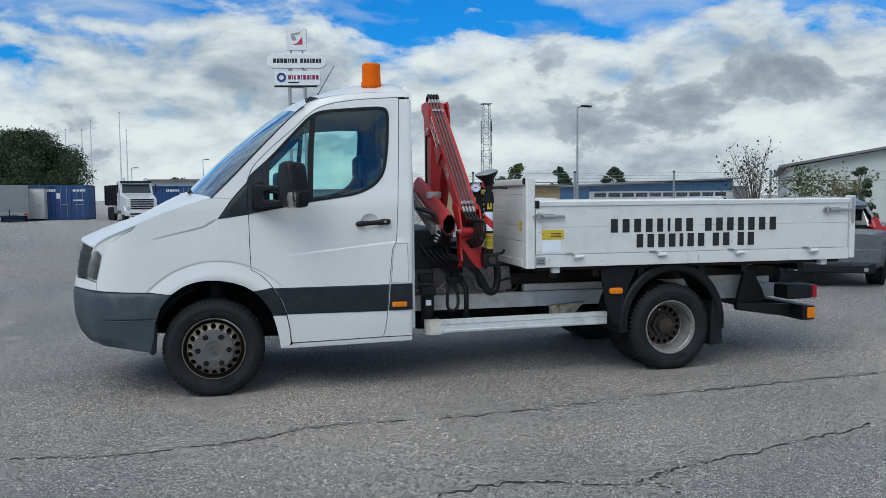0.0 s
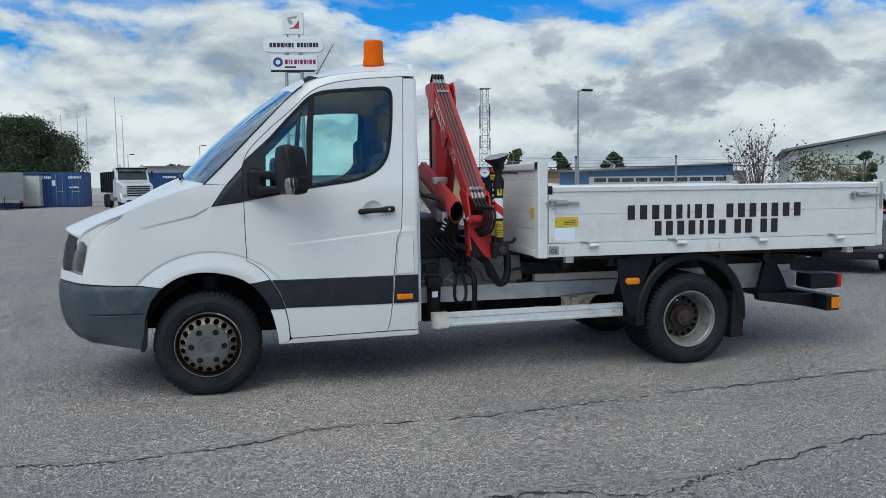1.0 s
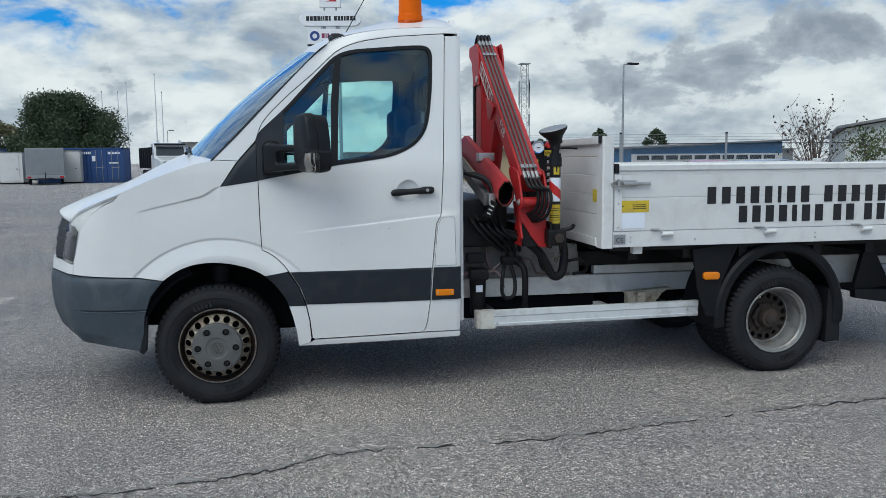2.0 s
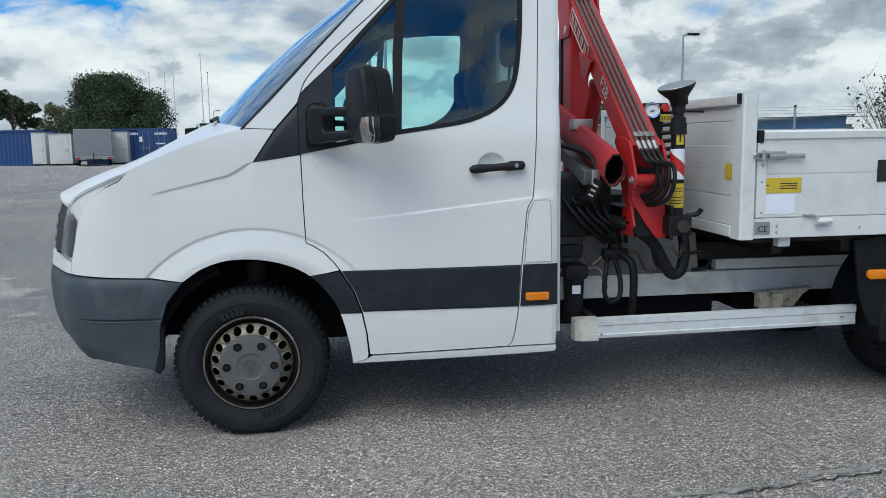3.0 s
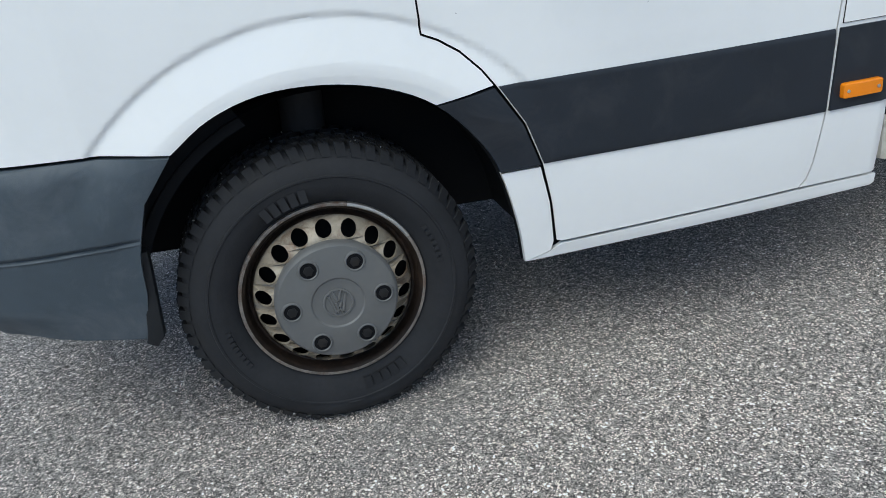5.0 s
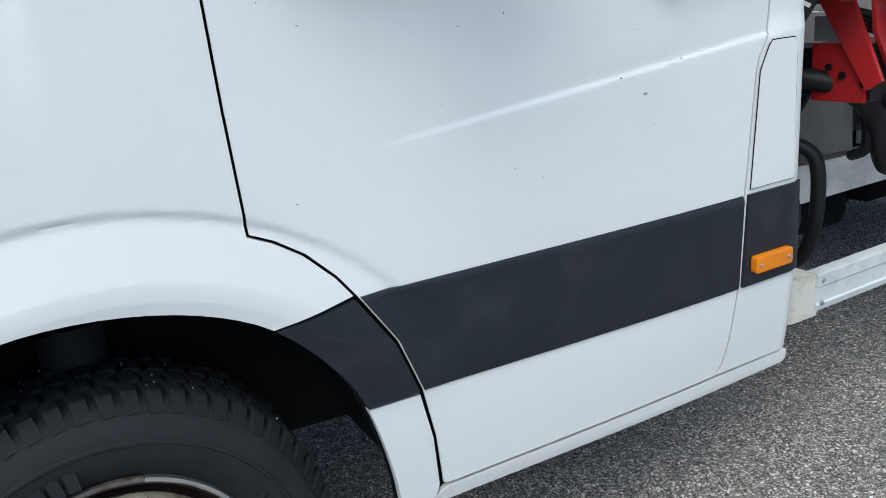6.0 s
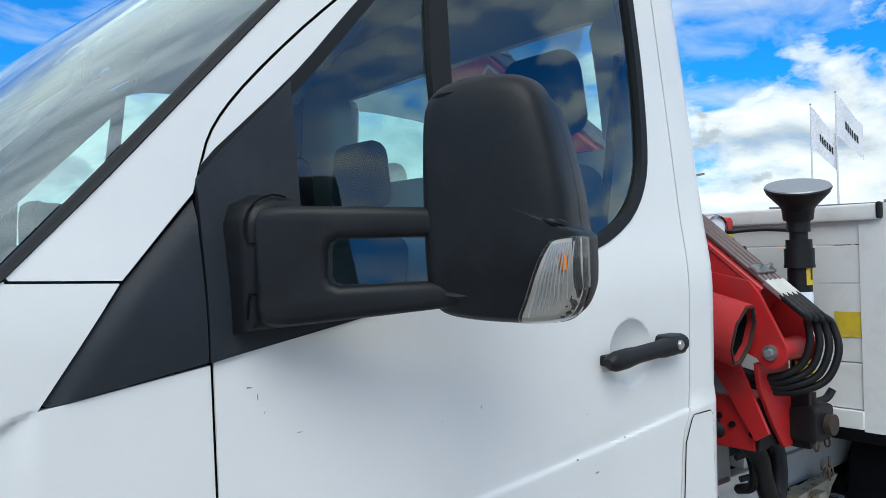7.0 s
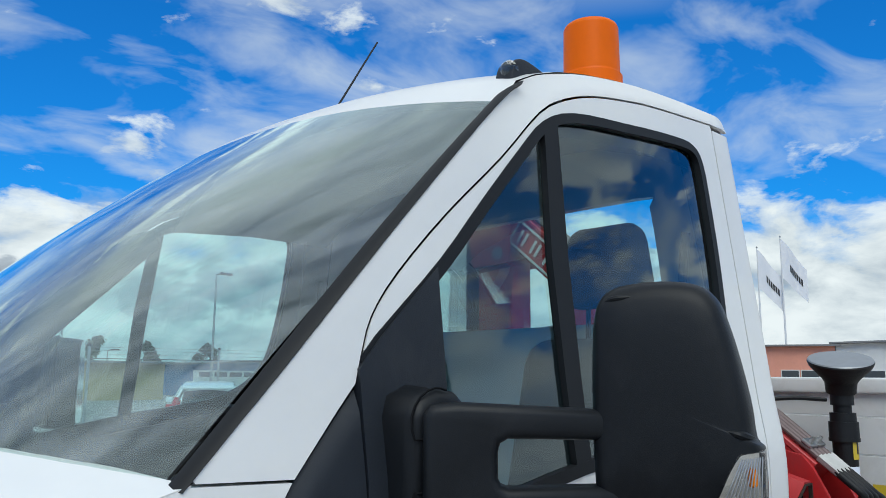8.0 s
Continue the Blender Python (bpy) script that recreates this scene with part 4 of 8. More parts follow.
def wheel(name, truck, at, outward, rear=False, detail=True):
    """Tyre with tread blocks, pierced steel disc and hub; the outer face looks along -y, or +y for outward = 1."""
    m = pose(*at) if outward < 0 else pose(*at, 0, 0, 180)
    w = new(name)
    w.matrix_world = m
    w.parent = truck
    R = 0.366
    prof = [(0.215, -0.012), (0.225, -0.004), (0.234, -0.012), (0.252, -0.027), (0.278, -0.036), (0.2925, -0.037), (0.2945, -0.0400), (0.2985, -0.0400), (0.3005, -0.0365), (0.314, -0.034), (0.332, -0.025), (0.347, -0.010), (R - 0.012, 0.006), (R - 0.010, 0.05), (R - 0.010, 0.15), (R - 0.012, 0.185), (0.347, 0.204), (0.298, 0.232), (0.24, 0.206), (0.215, 0.195)]
    tyre = part("tyre", lathe(prof, 128), TYRE, w, "worn black studded tyre")
    kids = [tyre]
    if detail:
        bm, rnd = bmesh.new(), random.Random(4)
        count = 62
        for k in range(count):
            for y0, y1, off, r0, half in ((-0.017, 0.046, 0.0, R - 0.028, 0.0118), (0.053, 0.096, 0.5, R - 0.014, 0.0125), (0.104, 0.147, 0.0, R - 0.014, 0.0125), (0.154, 0.213, 0.5, R - 0.028, 0.0118)):
                a = 2 * math.pi * (k + off) / count
                vs = add_box(bm, (-half, y0, r0), (half, y1, R - 0.001 + rnd.uniform(-0.001, 0.001)), 0)
                for v in vs:
                    if y0 < 0.01 and v.co.y < 0.01:
                        v.co.y += 0.022 if v.co.z > R - 0.01 else -0.006
                    if y1 > 0.19 and v.co.y > 0.19:
                        v.co.y -= 0.022 if v.co.z > R - 0.01 else -0.006
                bmesh.ops.transform(bm, matrix=Matrix.Rotation(a, 4, "Y") @ Matrix.Rotation(0.16 if y0 < 0.1 else -0.16, 4, "Z"), verts=vs)
                # fine cuts across each block
                for c in (-0.0042, 0.0042):
                    if y0 < 0.1:
                        vs = add_box(bm, (c - 0.0006, y0 + 0.016, R - 0.002), (c + 0.0006, y1 - 0.004, R + 0.0006), 0)
                        bmesh.ops.transform(bm, matrix=Matrix.Rotation(a, 4, "Y") @ Matrix.Rotation(0.16, 4, "Z"), verts=vs)
        kids.append(part("tread", bm, TYRE, w, smooth=False))
        bm = bmesh.new()
        for k in range(count):
            for y in (0.022, 0.036, 0.070, 0.128, 0.166, 0.184):
                if rnd.random() < 0.30:
                    a = 2 * math.pi * (k + rnd.uniform(-0.25, 0.25)) / count
                    u = Vector((math.sin(a), 0, math.cos(a)))
                    add_rod(bm, u * (R - 0.004) + Vector((0, y, 0)), u * (R + 0.0006) + Vector((0, y, 0)), 0.0017, n=4)
        kids.append(tagged(part("stud_pattern", bm, GALV, w, smooth=False), kind="stuff"))
        # raised marks moulded in the sidewall, too worn to read
        bm = bmesh.new()
        for a0, n, r0, r1, step in ((150, 5, 0.244, 0.276, 5.2), (-28, 5, 0.244, 0.276, 5.2), (62, 7, 0.262, 0.274, 3.4), (240, 8, 0.262, 0.274, 3.0)):
            for k in range(n):
                a = radians(a0 + step * k)
                vs = add_box(bm, (-0.009 if step > 4 else -0.0045, -0.0372, r0), (0.009 if step > 4 else 0.0045, -0.028, r1), 0)
                bmesh.ops.transform(bm, matrix=Matrix.Rotation(a, 4, "Y"), verts=vs)
        kids.append(tagged(part("sidewall_mark", bm, TYRE, w, smooth=False), kind="stuff"))
    for o in kids:
        for v in o.data.vertices:
            v.co.z = max(v.co.z, 0.002 - at[2])
            if v.co.z < -0.30 and abs(v.co.x) < 0.16:
                v.co.y += (-0.006 if v.co.y < 0.1 else 0.006) * (1 - (v.co.x / 0.16) ** 2)
    if not rear:
        kids.append(part("rim", lathe([(0.216, 0.030), (0.222, -0.002), (0.2275, -0.011), (0.2255, -0.016), (0.219, -0.0165), (0.2135, -0.012), (0.2095, -0.002), (0.2075, 0.010), (0.204, 0.016), (0.199, 0.018), (0.1955, 0.014), (0.1935, 0.002)], 96), RIM_LIP, w, "browned steel rim edge"))
        kids.append(part("rim_edge", lathe([(0.2282, -0.010), (0.2268, -0.0168), (0.2225, -0.0176), (0.2195, -0.0170)], 96), RIM_EDGE, w, "thin bare metal rim edge"))
        bm = bmesh.new()
        prev = None
        for k in range(16):
            a = radians(28 + 3.0 * k)
            row = [bm.verts.new((r * math.cos(a), y, r * math.sin(a))) for r, y in ((0.2288, -0.008), (0.2276, -0.0182), (0.2215, -0.0190), (0.2188, -0.0172))]
            if prev:
                for m_ in range(3):
                    bm.faces.new((prev[m_], prev[m_ + 1], row[m_ + 1], row[m_]))
            prev = row
        bmesh.ops.recalc_face_normals(bm, faces=bm.faces)
        kids.append(part("balance_weight", bm, STEEL, w, "grey clip-on balance weight"))
        cone = lambda r: -0.047 + 0.036 * sstep(0.148, 0.196, r) * 1.0
        bm = ring_disc(0.1945, 0.120, 18, 0.0192, 0.1695, 0.0, 90, 20, 0.010)
        for v in bm.verts:
            r = math.hypot(v.co.x, v.co.z)
            v.co.y += cone(r) + 0.020 * sstep(0.186, 0.1945, r)
        disc = part("wheel_disc", bm, RIM, w, "rusty pierced steel wheel disc")
        kids.append(disc)
        kids.append(part("disc_back", lathe([(0.196, 0.045), (0.10, 0.040), (0.0, 0.04)], 48), SHADOW, w))
        cap = part("wheel_cap", lathe([(0.1475, -0.040), (0.1475, -0.058), (0.1450, -0.068), (0.1400, -0.0735), (0.118, -0.0770), (0.088, -0.0795), (0.068, -0.0815), (0.0640, -0.0810), (0.0605, -0.0775), (0.056, -0.0770), (0.0, -0.0780)], 72), CAP, w, "matt grey wheel cap with emblem")
        kids.append(cap)
        for k in range(6):
            a = 2 * math.pi * k / 6
            c = (0.109 * math.cos(a), -0.0777, 0.109 * math.sin(a))
            part("nut_collar", lathe([(0.0265, 0.003), (0.0240, -0.0030), (0.0215, -0.0040), (0.0195, -0.0020), (0.0185, 0.004)], 28, Matrix.Translation(c)), CAP, cap)
            # flat black disc painted for the shade inside the nut hole
            part("nut_socket", lathe([(0.0, -0.0016), (0.0190, -0.0016), (0.0195, 0.0)], 24, Matrix.Translation(c)), SHADOW, cap)
            part("wheel_nut", lathe([(0.0125, 0.002), (0.0125, -0.0040), (0.0095, -0.0052), (0.0, -0.0052)], 6, Matrix.Translation(c)), GREASY, cap)
        bm = lathe([(0.0365, -0.0770), (0.0362, -0.0805), (0.0325, -0.0808), (0.0322, -0.0770)], 40)
        for x0, x1, z0, z1 in ((-0.020, -0.007, 0.021, -0.026), (0.007, -0.007, 0.0, -0.026), (-0.007, 0.007, 0.0, -0.026), (0.020, 0.007, 0.021, -0.026), (-0.010, 0.0, 0.030, 0.003), (0.010, 0.0, 0.030, 0.003)):
            add_rod(bm, (x0, -0.0785, z0), (x1, -0.0785, z1), 0.0033, n=6)
        part("emblem", bm, CAP, cap)
    else:
        kids.append(part("rim", lathe([(0.205, 0.15), (0.203, 0.06), (0.208, 0.030), (0.214, 0.020), (0.216, 0.002), (0.224, -0.006), (0.226, -0.013), (0.221, -0.016), (0.212, -0.012), (0.207, 0.004), (0.199, 0.012), (0.195, 0.045), (0.188, 0.055), (0.183, 0.110), (0.176, 0.130), (0.165, 0.137)], 72), ALU_RIM, w, "dished silver rim"))
        kids.append(part("wheel_disc", ring_disc(0.170, 0.070, 16, 0.0185, 0.145, 0.132, 72, 12, 0.010), HUB, w, "brown rusty wheel disc"))
        hub = lathe([(0.095, 0.132), (0.092, 0.110), (0.070, 0.104), (0.068, 0.070), (0.060, 0.056), (0.038, 0.052), (0.036, 0.044), (0.0, 0.042)], 32)
        for k in range(6):
            a = 2 * math.pi * k / 6
            kids.append(part("wheel_nut", rod((0.095 * math.cos(a), 0.135, 0.095 * math.sin(a)), (0.095 * math.cos(a), 0.098, 0.095 * math.sin(a)), 0.013, n=6), HUB, w))
        kids.append(part("hub", hub, HUB, w, "rusty brown wheel hub"))
    for k in kids:
        k.matrix_parent_inverse = Matrix.Identity(4)
        k.matrix_basis = Matrix.Identity(4)
    return w


def rounded_rect(w, h, r, n=5):
    out = []
    for cx, cz, a0 in ((w / 2 - r, h / 2 - r, 0), (-w / 2 + r, h / 2 - r, 90), (-w / 2 + r, -h / 2 + r, 180), (w / 2 - r, -h / 2 + r, 270)):
        for i in range(n + 1):
            a = radians(a0 + 90 * i / n)
            out.append((cx + r * math.cos(a), cz + r * math.sin(a)))
    return out


def loft(sections, caps=True):
    """Joins closed rings of points, each with the same count."""
    bm = bmesh.new()
    rings = [[bm.verts.new(p) for p in s] for s in sections]
    n = len(rings[0])
    for a, b in zip(rings, rings[1:]):
        for k in range(n):
            bm.faces.new((a[k], a[(k + 1) % n], b[(k + 1) % n], b[k]))
    if caps:
        bm.faces.new(rings[0][::-1])
        bm.faces.new(rings[-1])
    bmesh.ops.recalc_face_normals(bm, faces=bm.faces)
    return bm


MIRROR_RIM = smooth_line([(0.119, -0.128), (0.1225, -0.100), (0.1225, -0.070), (0.1215, -0.052), (0.1125, -0.040), (0.108, 0.002), (0.0975, 0.056), (0.086, 0.102), (0.073, 0.137), (0.050, 0.158), (0.010, 0.1655), (-0.040, 0.163), (-0.074, 0.152), (-0.0905, 0.124), (-0.0955, 0.060), (-0.0965, -0.020), (-0.0950, -0.090), (-0.0915, -0.132), (-0.078, -0.154), (-0.045, -0.162), (0.005, -0.166), (0.060, -0.1665), (0.100, -0.158)], 6, True)
MIRROR_POLAR = sorted((math.atan2(p.y, p.x), p.length) for p in MIRROR_RIM)
MIRROR_POLAR = [(MIRROR_POLAR[-1][0] - 2 * math.pi, MIRROR_POLAR[-1][1])] + MIRROR_POLAR + [(MIRROR_POLAR[0][0] + 2 * math.pi, MIRROR_POLAR[0][1])]
MIRROR_BEND = [(0.0, -0.004), (0.5, -0.003), (0.70, 0.0), (0.82, 0.003), (0.89, 0.007), (0.94, 0.014), (0.972, 0.024), (0.990, 0.038), (1.0, 0.060)]


def build_mirror(truck, flip=False):
    """Door mirror: shell and back housing, forked arm, turn lamp in a clear lens, glass at the back."""
    k = -1 if flip else 1
    mirror = new("door_mirror")
    mirror.parent = truck
    mirror["label"] = "large black door mirror on a forked arm"
    O, U, N = Vector((0.512, -1.250, 1.552)), Vector((0.423, -0.906, 0.0)), Vector((-0.906, -0.423, 0.0))
    F = lambda p: Vector((p[0], k * p[1], p[2]))
    place = lambda a, b, d: F(O + U * a + Vector((0, 0, b)) - N * d)

    def skin(a, b, d):
        q = math.hypot(a, b) / lerp_table(MIRROR_POLAR, math.atan2(b, a))
        deep = lerp_table(MIRROR_BEND, min(q, 1.0)) + 0.020 * sstep(-0.090, -0.160, b) * (1 - 0.6 * sstep(0.8, 1.0, q))
        return place(a, b, deep + d)

    rings = [[skin(p.x * q, p.y * q, 0.0) for p in MIRROR_RIM] for q in (1.0, 0.996, 0.990, 0.981, 0.972, 0.956, 0.94, 0.915, 0.89, 0.82, 0.70, 0.5, 0.2)]
    part("mirror_shell", loft(rings), MIRROR_SHELL, mirror, "black grained mirror shell", angle=1.2)
    part("shell_back", loft([[place(p.x * q, p.y * q - 0.004, 0.062 + d) for p in MIRROR_RIM] for q, d in ((0.90, 0.0), (0.975, 0.004), (0.985, 0.012), (0.955, 0.062), (0.93, 0.078), (0.90, 0.078))]), MIRROR_SHELL, mirror, angle=1.0)
    g = bmesh.new()
    g.faces.new([g.verts.new(place(p.x * 0.88, p.y * 0.88, 0.142)) for p in MIRROR_RIM])
    part("mirror_glass", g, CHROME, mirror, "mirror glass")
    for pts, r in (([(-0.076, 0.134), (-0.058, 0.139), (-0.030, 0.141)], 0.0045), ([(-0.078, -0.118), (-0.055, -0.127), (-0.025, -0.128)], 0.006), ([(0.075, -0.030), (0.098, -0.037), (0.1150, -0.045)], 0.006)):
        part("shell_ridge", tube([skin(a, b, 0.0015) for a, b in pts], lambda t, r=r: r * math.sin(math.pi * min(0.96, max(0.06, t))), 8, 5), MIRROR_SHELL, mirror)
    left = smooth_line([(0.1185, -0.0530), (0.094, -0.0570), (0.0865, -0.0640), (0.0770, -0.0800), (0.0620, -0.1120), (0.0420, -0.1500), (0.0345, -0.1655)], 4)
    right = [p for p in MIRROR_RIM if p.y < -0.054 and p.x > 0.036]
    right.sort(key=lambda p: math.atan2(p.y, p.x))
    lens_loop = left + right
    part("lamp_bowl", sheet([lens_loop], lambda a, b, d: skin(a, b, d - 0.0015), 0.008, flange=0, gap=0.002), LAMP_SILVER, mirror, "silvery lamp bowl")
    lens = part("turn_lamp_lens", sheet([lens_loop], lambda a, b, d: skin(a, b, d - 0.009), 0.008, flange=0.010, gap=0.0), CLEAR, mirror, "clear ribbed turn lamp lens")
    lens.visible_shadow = False
    for i in range(10):
        f = 0.10 + 0.09 * i
        line = []
        for t in (0.0, 0.25, 0.5, 0.75, 1.0):
            p = Vector((0.0905, -0.064)).lerp(Vector((0.046, -0.158)), t)
            q = Vector((0.1195, -0.060)).lerp(Vector((0.1180, -0.126)), min(1, t * 1.3))
            line.append(skin(*p.lerp(q, f), -0.0102))
        part("lens_rib", tube(line, 0.0009, 5, 3), LAMP_GREY, lens)
    c = skin(0.1040, -0.084, -0.004)
    part("bulb", box((c.x - 0.004, c.y - 0.006, c.z - 0.013), (c.x + 0.005, c.y + 0.006, c.z + 0.010), 0.004), AMBER, mirror, "orange bulb")
    # forked arm: an upright post with two bars that run out to the shell
    fork = [(0.004, 1.396), (0.0, 1.415), (0.0, 1.535), (0.010, 1.549), (0.045, 1.552), (0.30, 1.541), (0.30, 1.503), (0.112, 1.505), (0.102, 1.499), (0.099, 1.488), (0.099, 1.455), (0.103, 1.446), (0.113, 1.442), (0.30, 1.446), (0.30, 1.412), (0.18, 1.401), (0.045, 1.389), (0.016, 1.390)]
    bm = slab(fork, -0.027, 0.027)
    rim = [e for e in bm.edges if len(e.link_faces) == 2 and e.calc_face_angle(0) > 0.8 and abs(e.verts[0].co.y - e.verts[1].co.y) < 0.01]
    bmesh.ops.bevel(bm, geom=rim, offset=0.013, segments=4, affect="EDGES", profile=0.5)
    turn = Matrix.Translation((0.322, -1.003, 0)) @ Matrix.Rotation(math.atan2(-0.66, 0.75), 4, "Z")
    bmesh.ops.transform(bm, matrix=turn, verts=bm.verts)
    for v in bm.verts:
        v.co.y *= k
    if flip:
        bmesh.ops.reverse_faces(bm, faces=bm.faces)
    part("mirror_arm", bm, MIRROR_SHELL, mirror, "black forked mirror arm", angle=0.9)
    mount = [[F((x, y, z)) for x, z in shrink([(0.300, 1.380), (0.405, 1.384), (0.410, 1.545), (0.385, 1.566), (0.345, 1.570), (0.312, 1.556), (0.301, 1.530)], g)] for y, g in ((-0.935, -0.004), (-0.985, 0.0), (-1.000, 0.004), (-1.008, 0.014), (-1.010, 0.030))]
    part("mirror_mount", loft(mount), MIRROR_SHELL, mirror, angle=0.8)
    seam = [F(p) for p in ((0.368, -1.000, 1.5665), (0.346, -1.0005, 1.5700), (0.318, -1.001, 1.558), (0.3030, -1.001, 1.532), (0.3050, -1.006, 1.502), (0.3220, -1.012, 1.500), (0.3230, -1.012, 1.437), (0.3050, -1.006, 1.435), (0.3030, -1.001, 1.400))]
    part("hinge_seam", tube(seam, 0.0016, 6, 2), SHADOW, mirror)


def build_door_fittings(truck):
    for k in (1, -1):
        h = new("door_handle")
        h.parent = truck
        P = lambda x, y, z: (x, k * y, z)
        bar = []
        for t, w, o in ((0.0, 0.35, 0.004), (0.03, 0.80, 0.002), (0.08, 1.0, 0.0), (0.20, 1.02, 0.0), (0.36, 0.86, 0.003), (0.62, 0.88, 0.003), (0.70, 1.0, 0.0), (0.93, 1.02, 0.0), (0.985, 0.80, 0.003), (1.0, 0.35, 0.005)):
            x, z = 1.043 + 0.262 * t, 1.258 + 0.016 * t
            bar.append([P(x, -1.026 + o + 0.016 * math.cos(a) * (0.6 + 0.4 * w), z + 0.0205 * w * math.sin(a)) for a in (2 * math.pi * i / 16 for i in range(16))])
        part("grip", loft(bar), BLACK, h, "black plastic grip")
        part("grip_foot", box(P(1.052, -1.022, 1.248), P(1.085, -0.985, 1.270), 0.006), BLACK, h)
        part("lock_cover", box(P(1.232, -1.036, 1.251), P(1.300, -0.99, 1.294), 0.010), BLACK, h)
        part("lock", lathe([(0.0, -0.003), (0.008, -0.003), (0.010, 0.0), (0.010, 0.01)], 20, Matrix.Translation(P(1.262, -1.043 if k > 0 else -1.035, 1.273))), STEEL, h, "steel key lock")
        lampy = new("side_marker")
        lampy.parent = truck
        lens = slab(rounded_rect(0.114, 0.038, 0.007), -0.012, 0.006, 0.003)
        bmesh.ops.transform(lens, matrix=pose(1.368, -1.010 * k, 0.646), verts=lens.verts)
        part("lens", lens, AMBER, lampy, "amber plastic lens")
        for dx in (-0.044, 0.044):
            part("screw", lathe([(0.0, -0.002), (0.004, -0.002), (0.005, 0.002)], 10, Matrix.Translation((1.368 + dx, -1.0225 * k, 0.645))), STEEL, lampy)
    # chips and scratches in the door's paint
    rnd = random.Random(8)
    for s, z, w, h in ((0.745, 1.213, 0.003, 0.007), (0.976, 1.079, 0.012, 0.004), (1.03, 1.045, 0.016, 0.004), (0.66, 1.20, 0.003, 0.003), (0.335, 1.285, 0.003, 0.012), (0.322, 1.30, 0.012, 0.003), (0.345, 1.262, 0.003, 0.004), (0.40, 1.225, 0.010, 0.002), (1.01, 1.16, 0.003, 0.003), (0.745, 0.955, 0.004, 0.003), (1.12, 1.098, 0.009, 0.003), (0.80, 0.93, 0.003, 0.003), (1.05, 0.985, 0.003, 0.003), (0.62, 1.08, 0.002, 0.003), (0.36, 0.965, 0.007, 0.002)):
        b = bmesh.new()
        pts = [(s + 0.55 * w * rnd.uniform(0.4, 1) * math.cos(a), z + 0.55 * h * rnd.uniform(0.4, 1) * math.sin(a)) for a in (2 * math.pi * i / 7 for i in range(7))]
        b.faces.new([b.verts.new(side(p, q, -0.0008)) for p, q in pts])
        bmesh.ops.recalc_face_normals(b, faces=b.faces)
        part("paint_chip", b, SCUFF, truck)


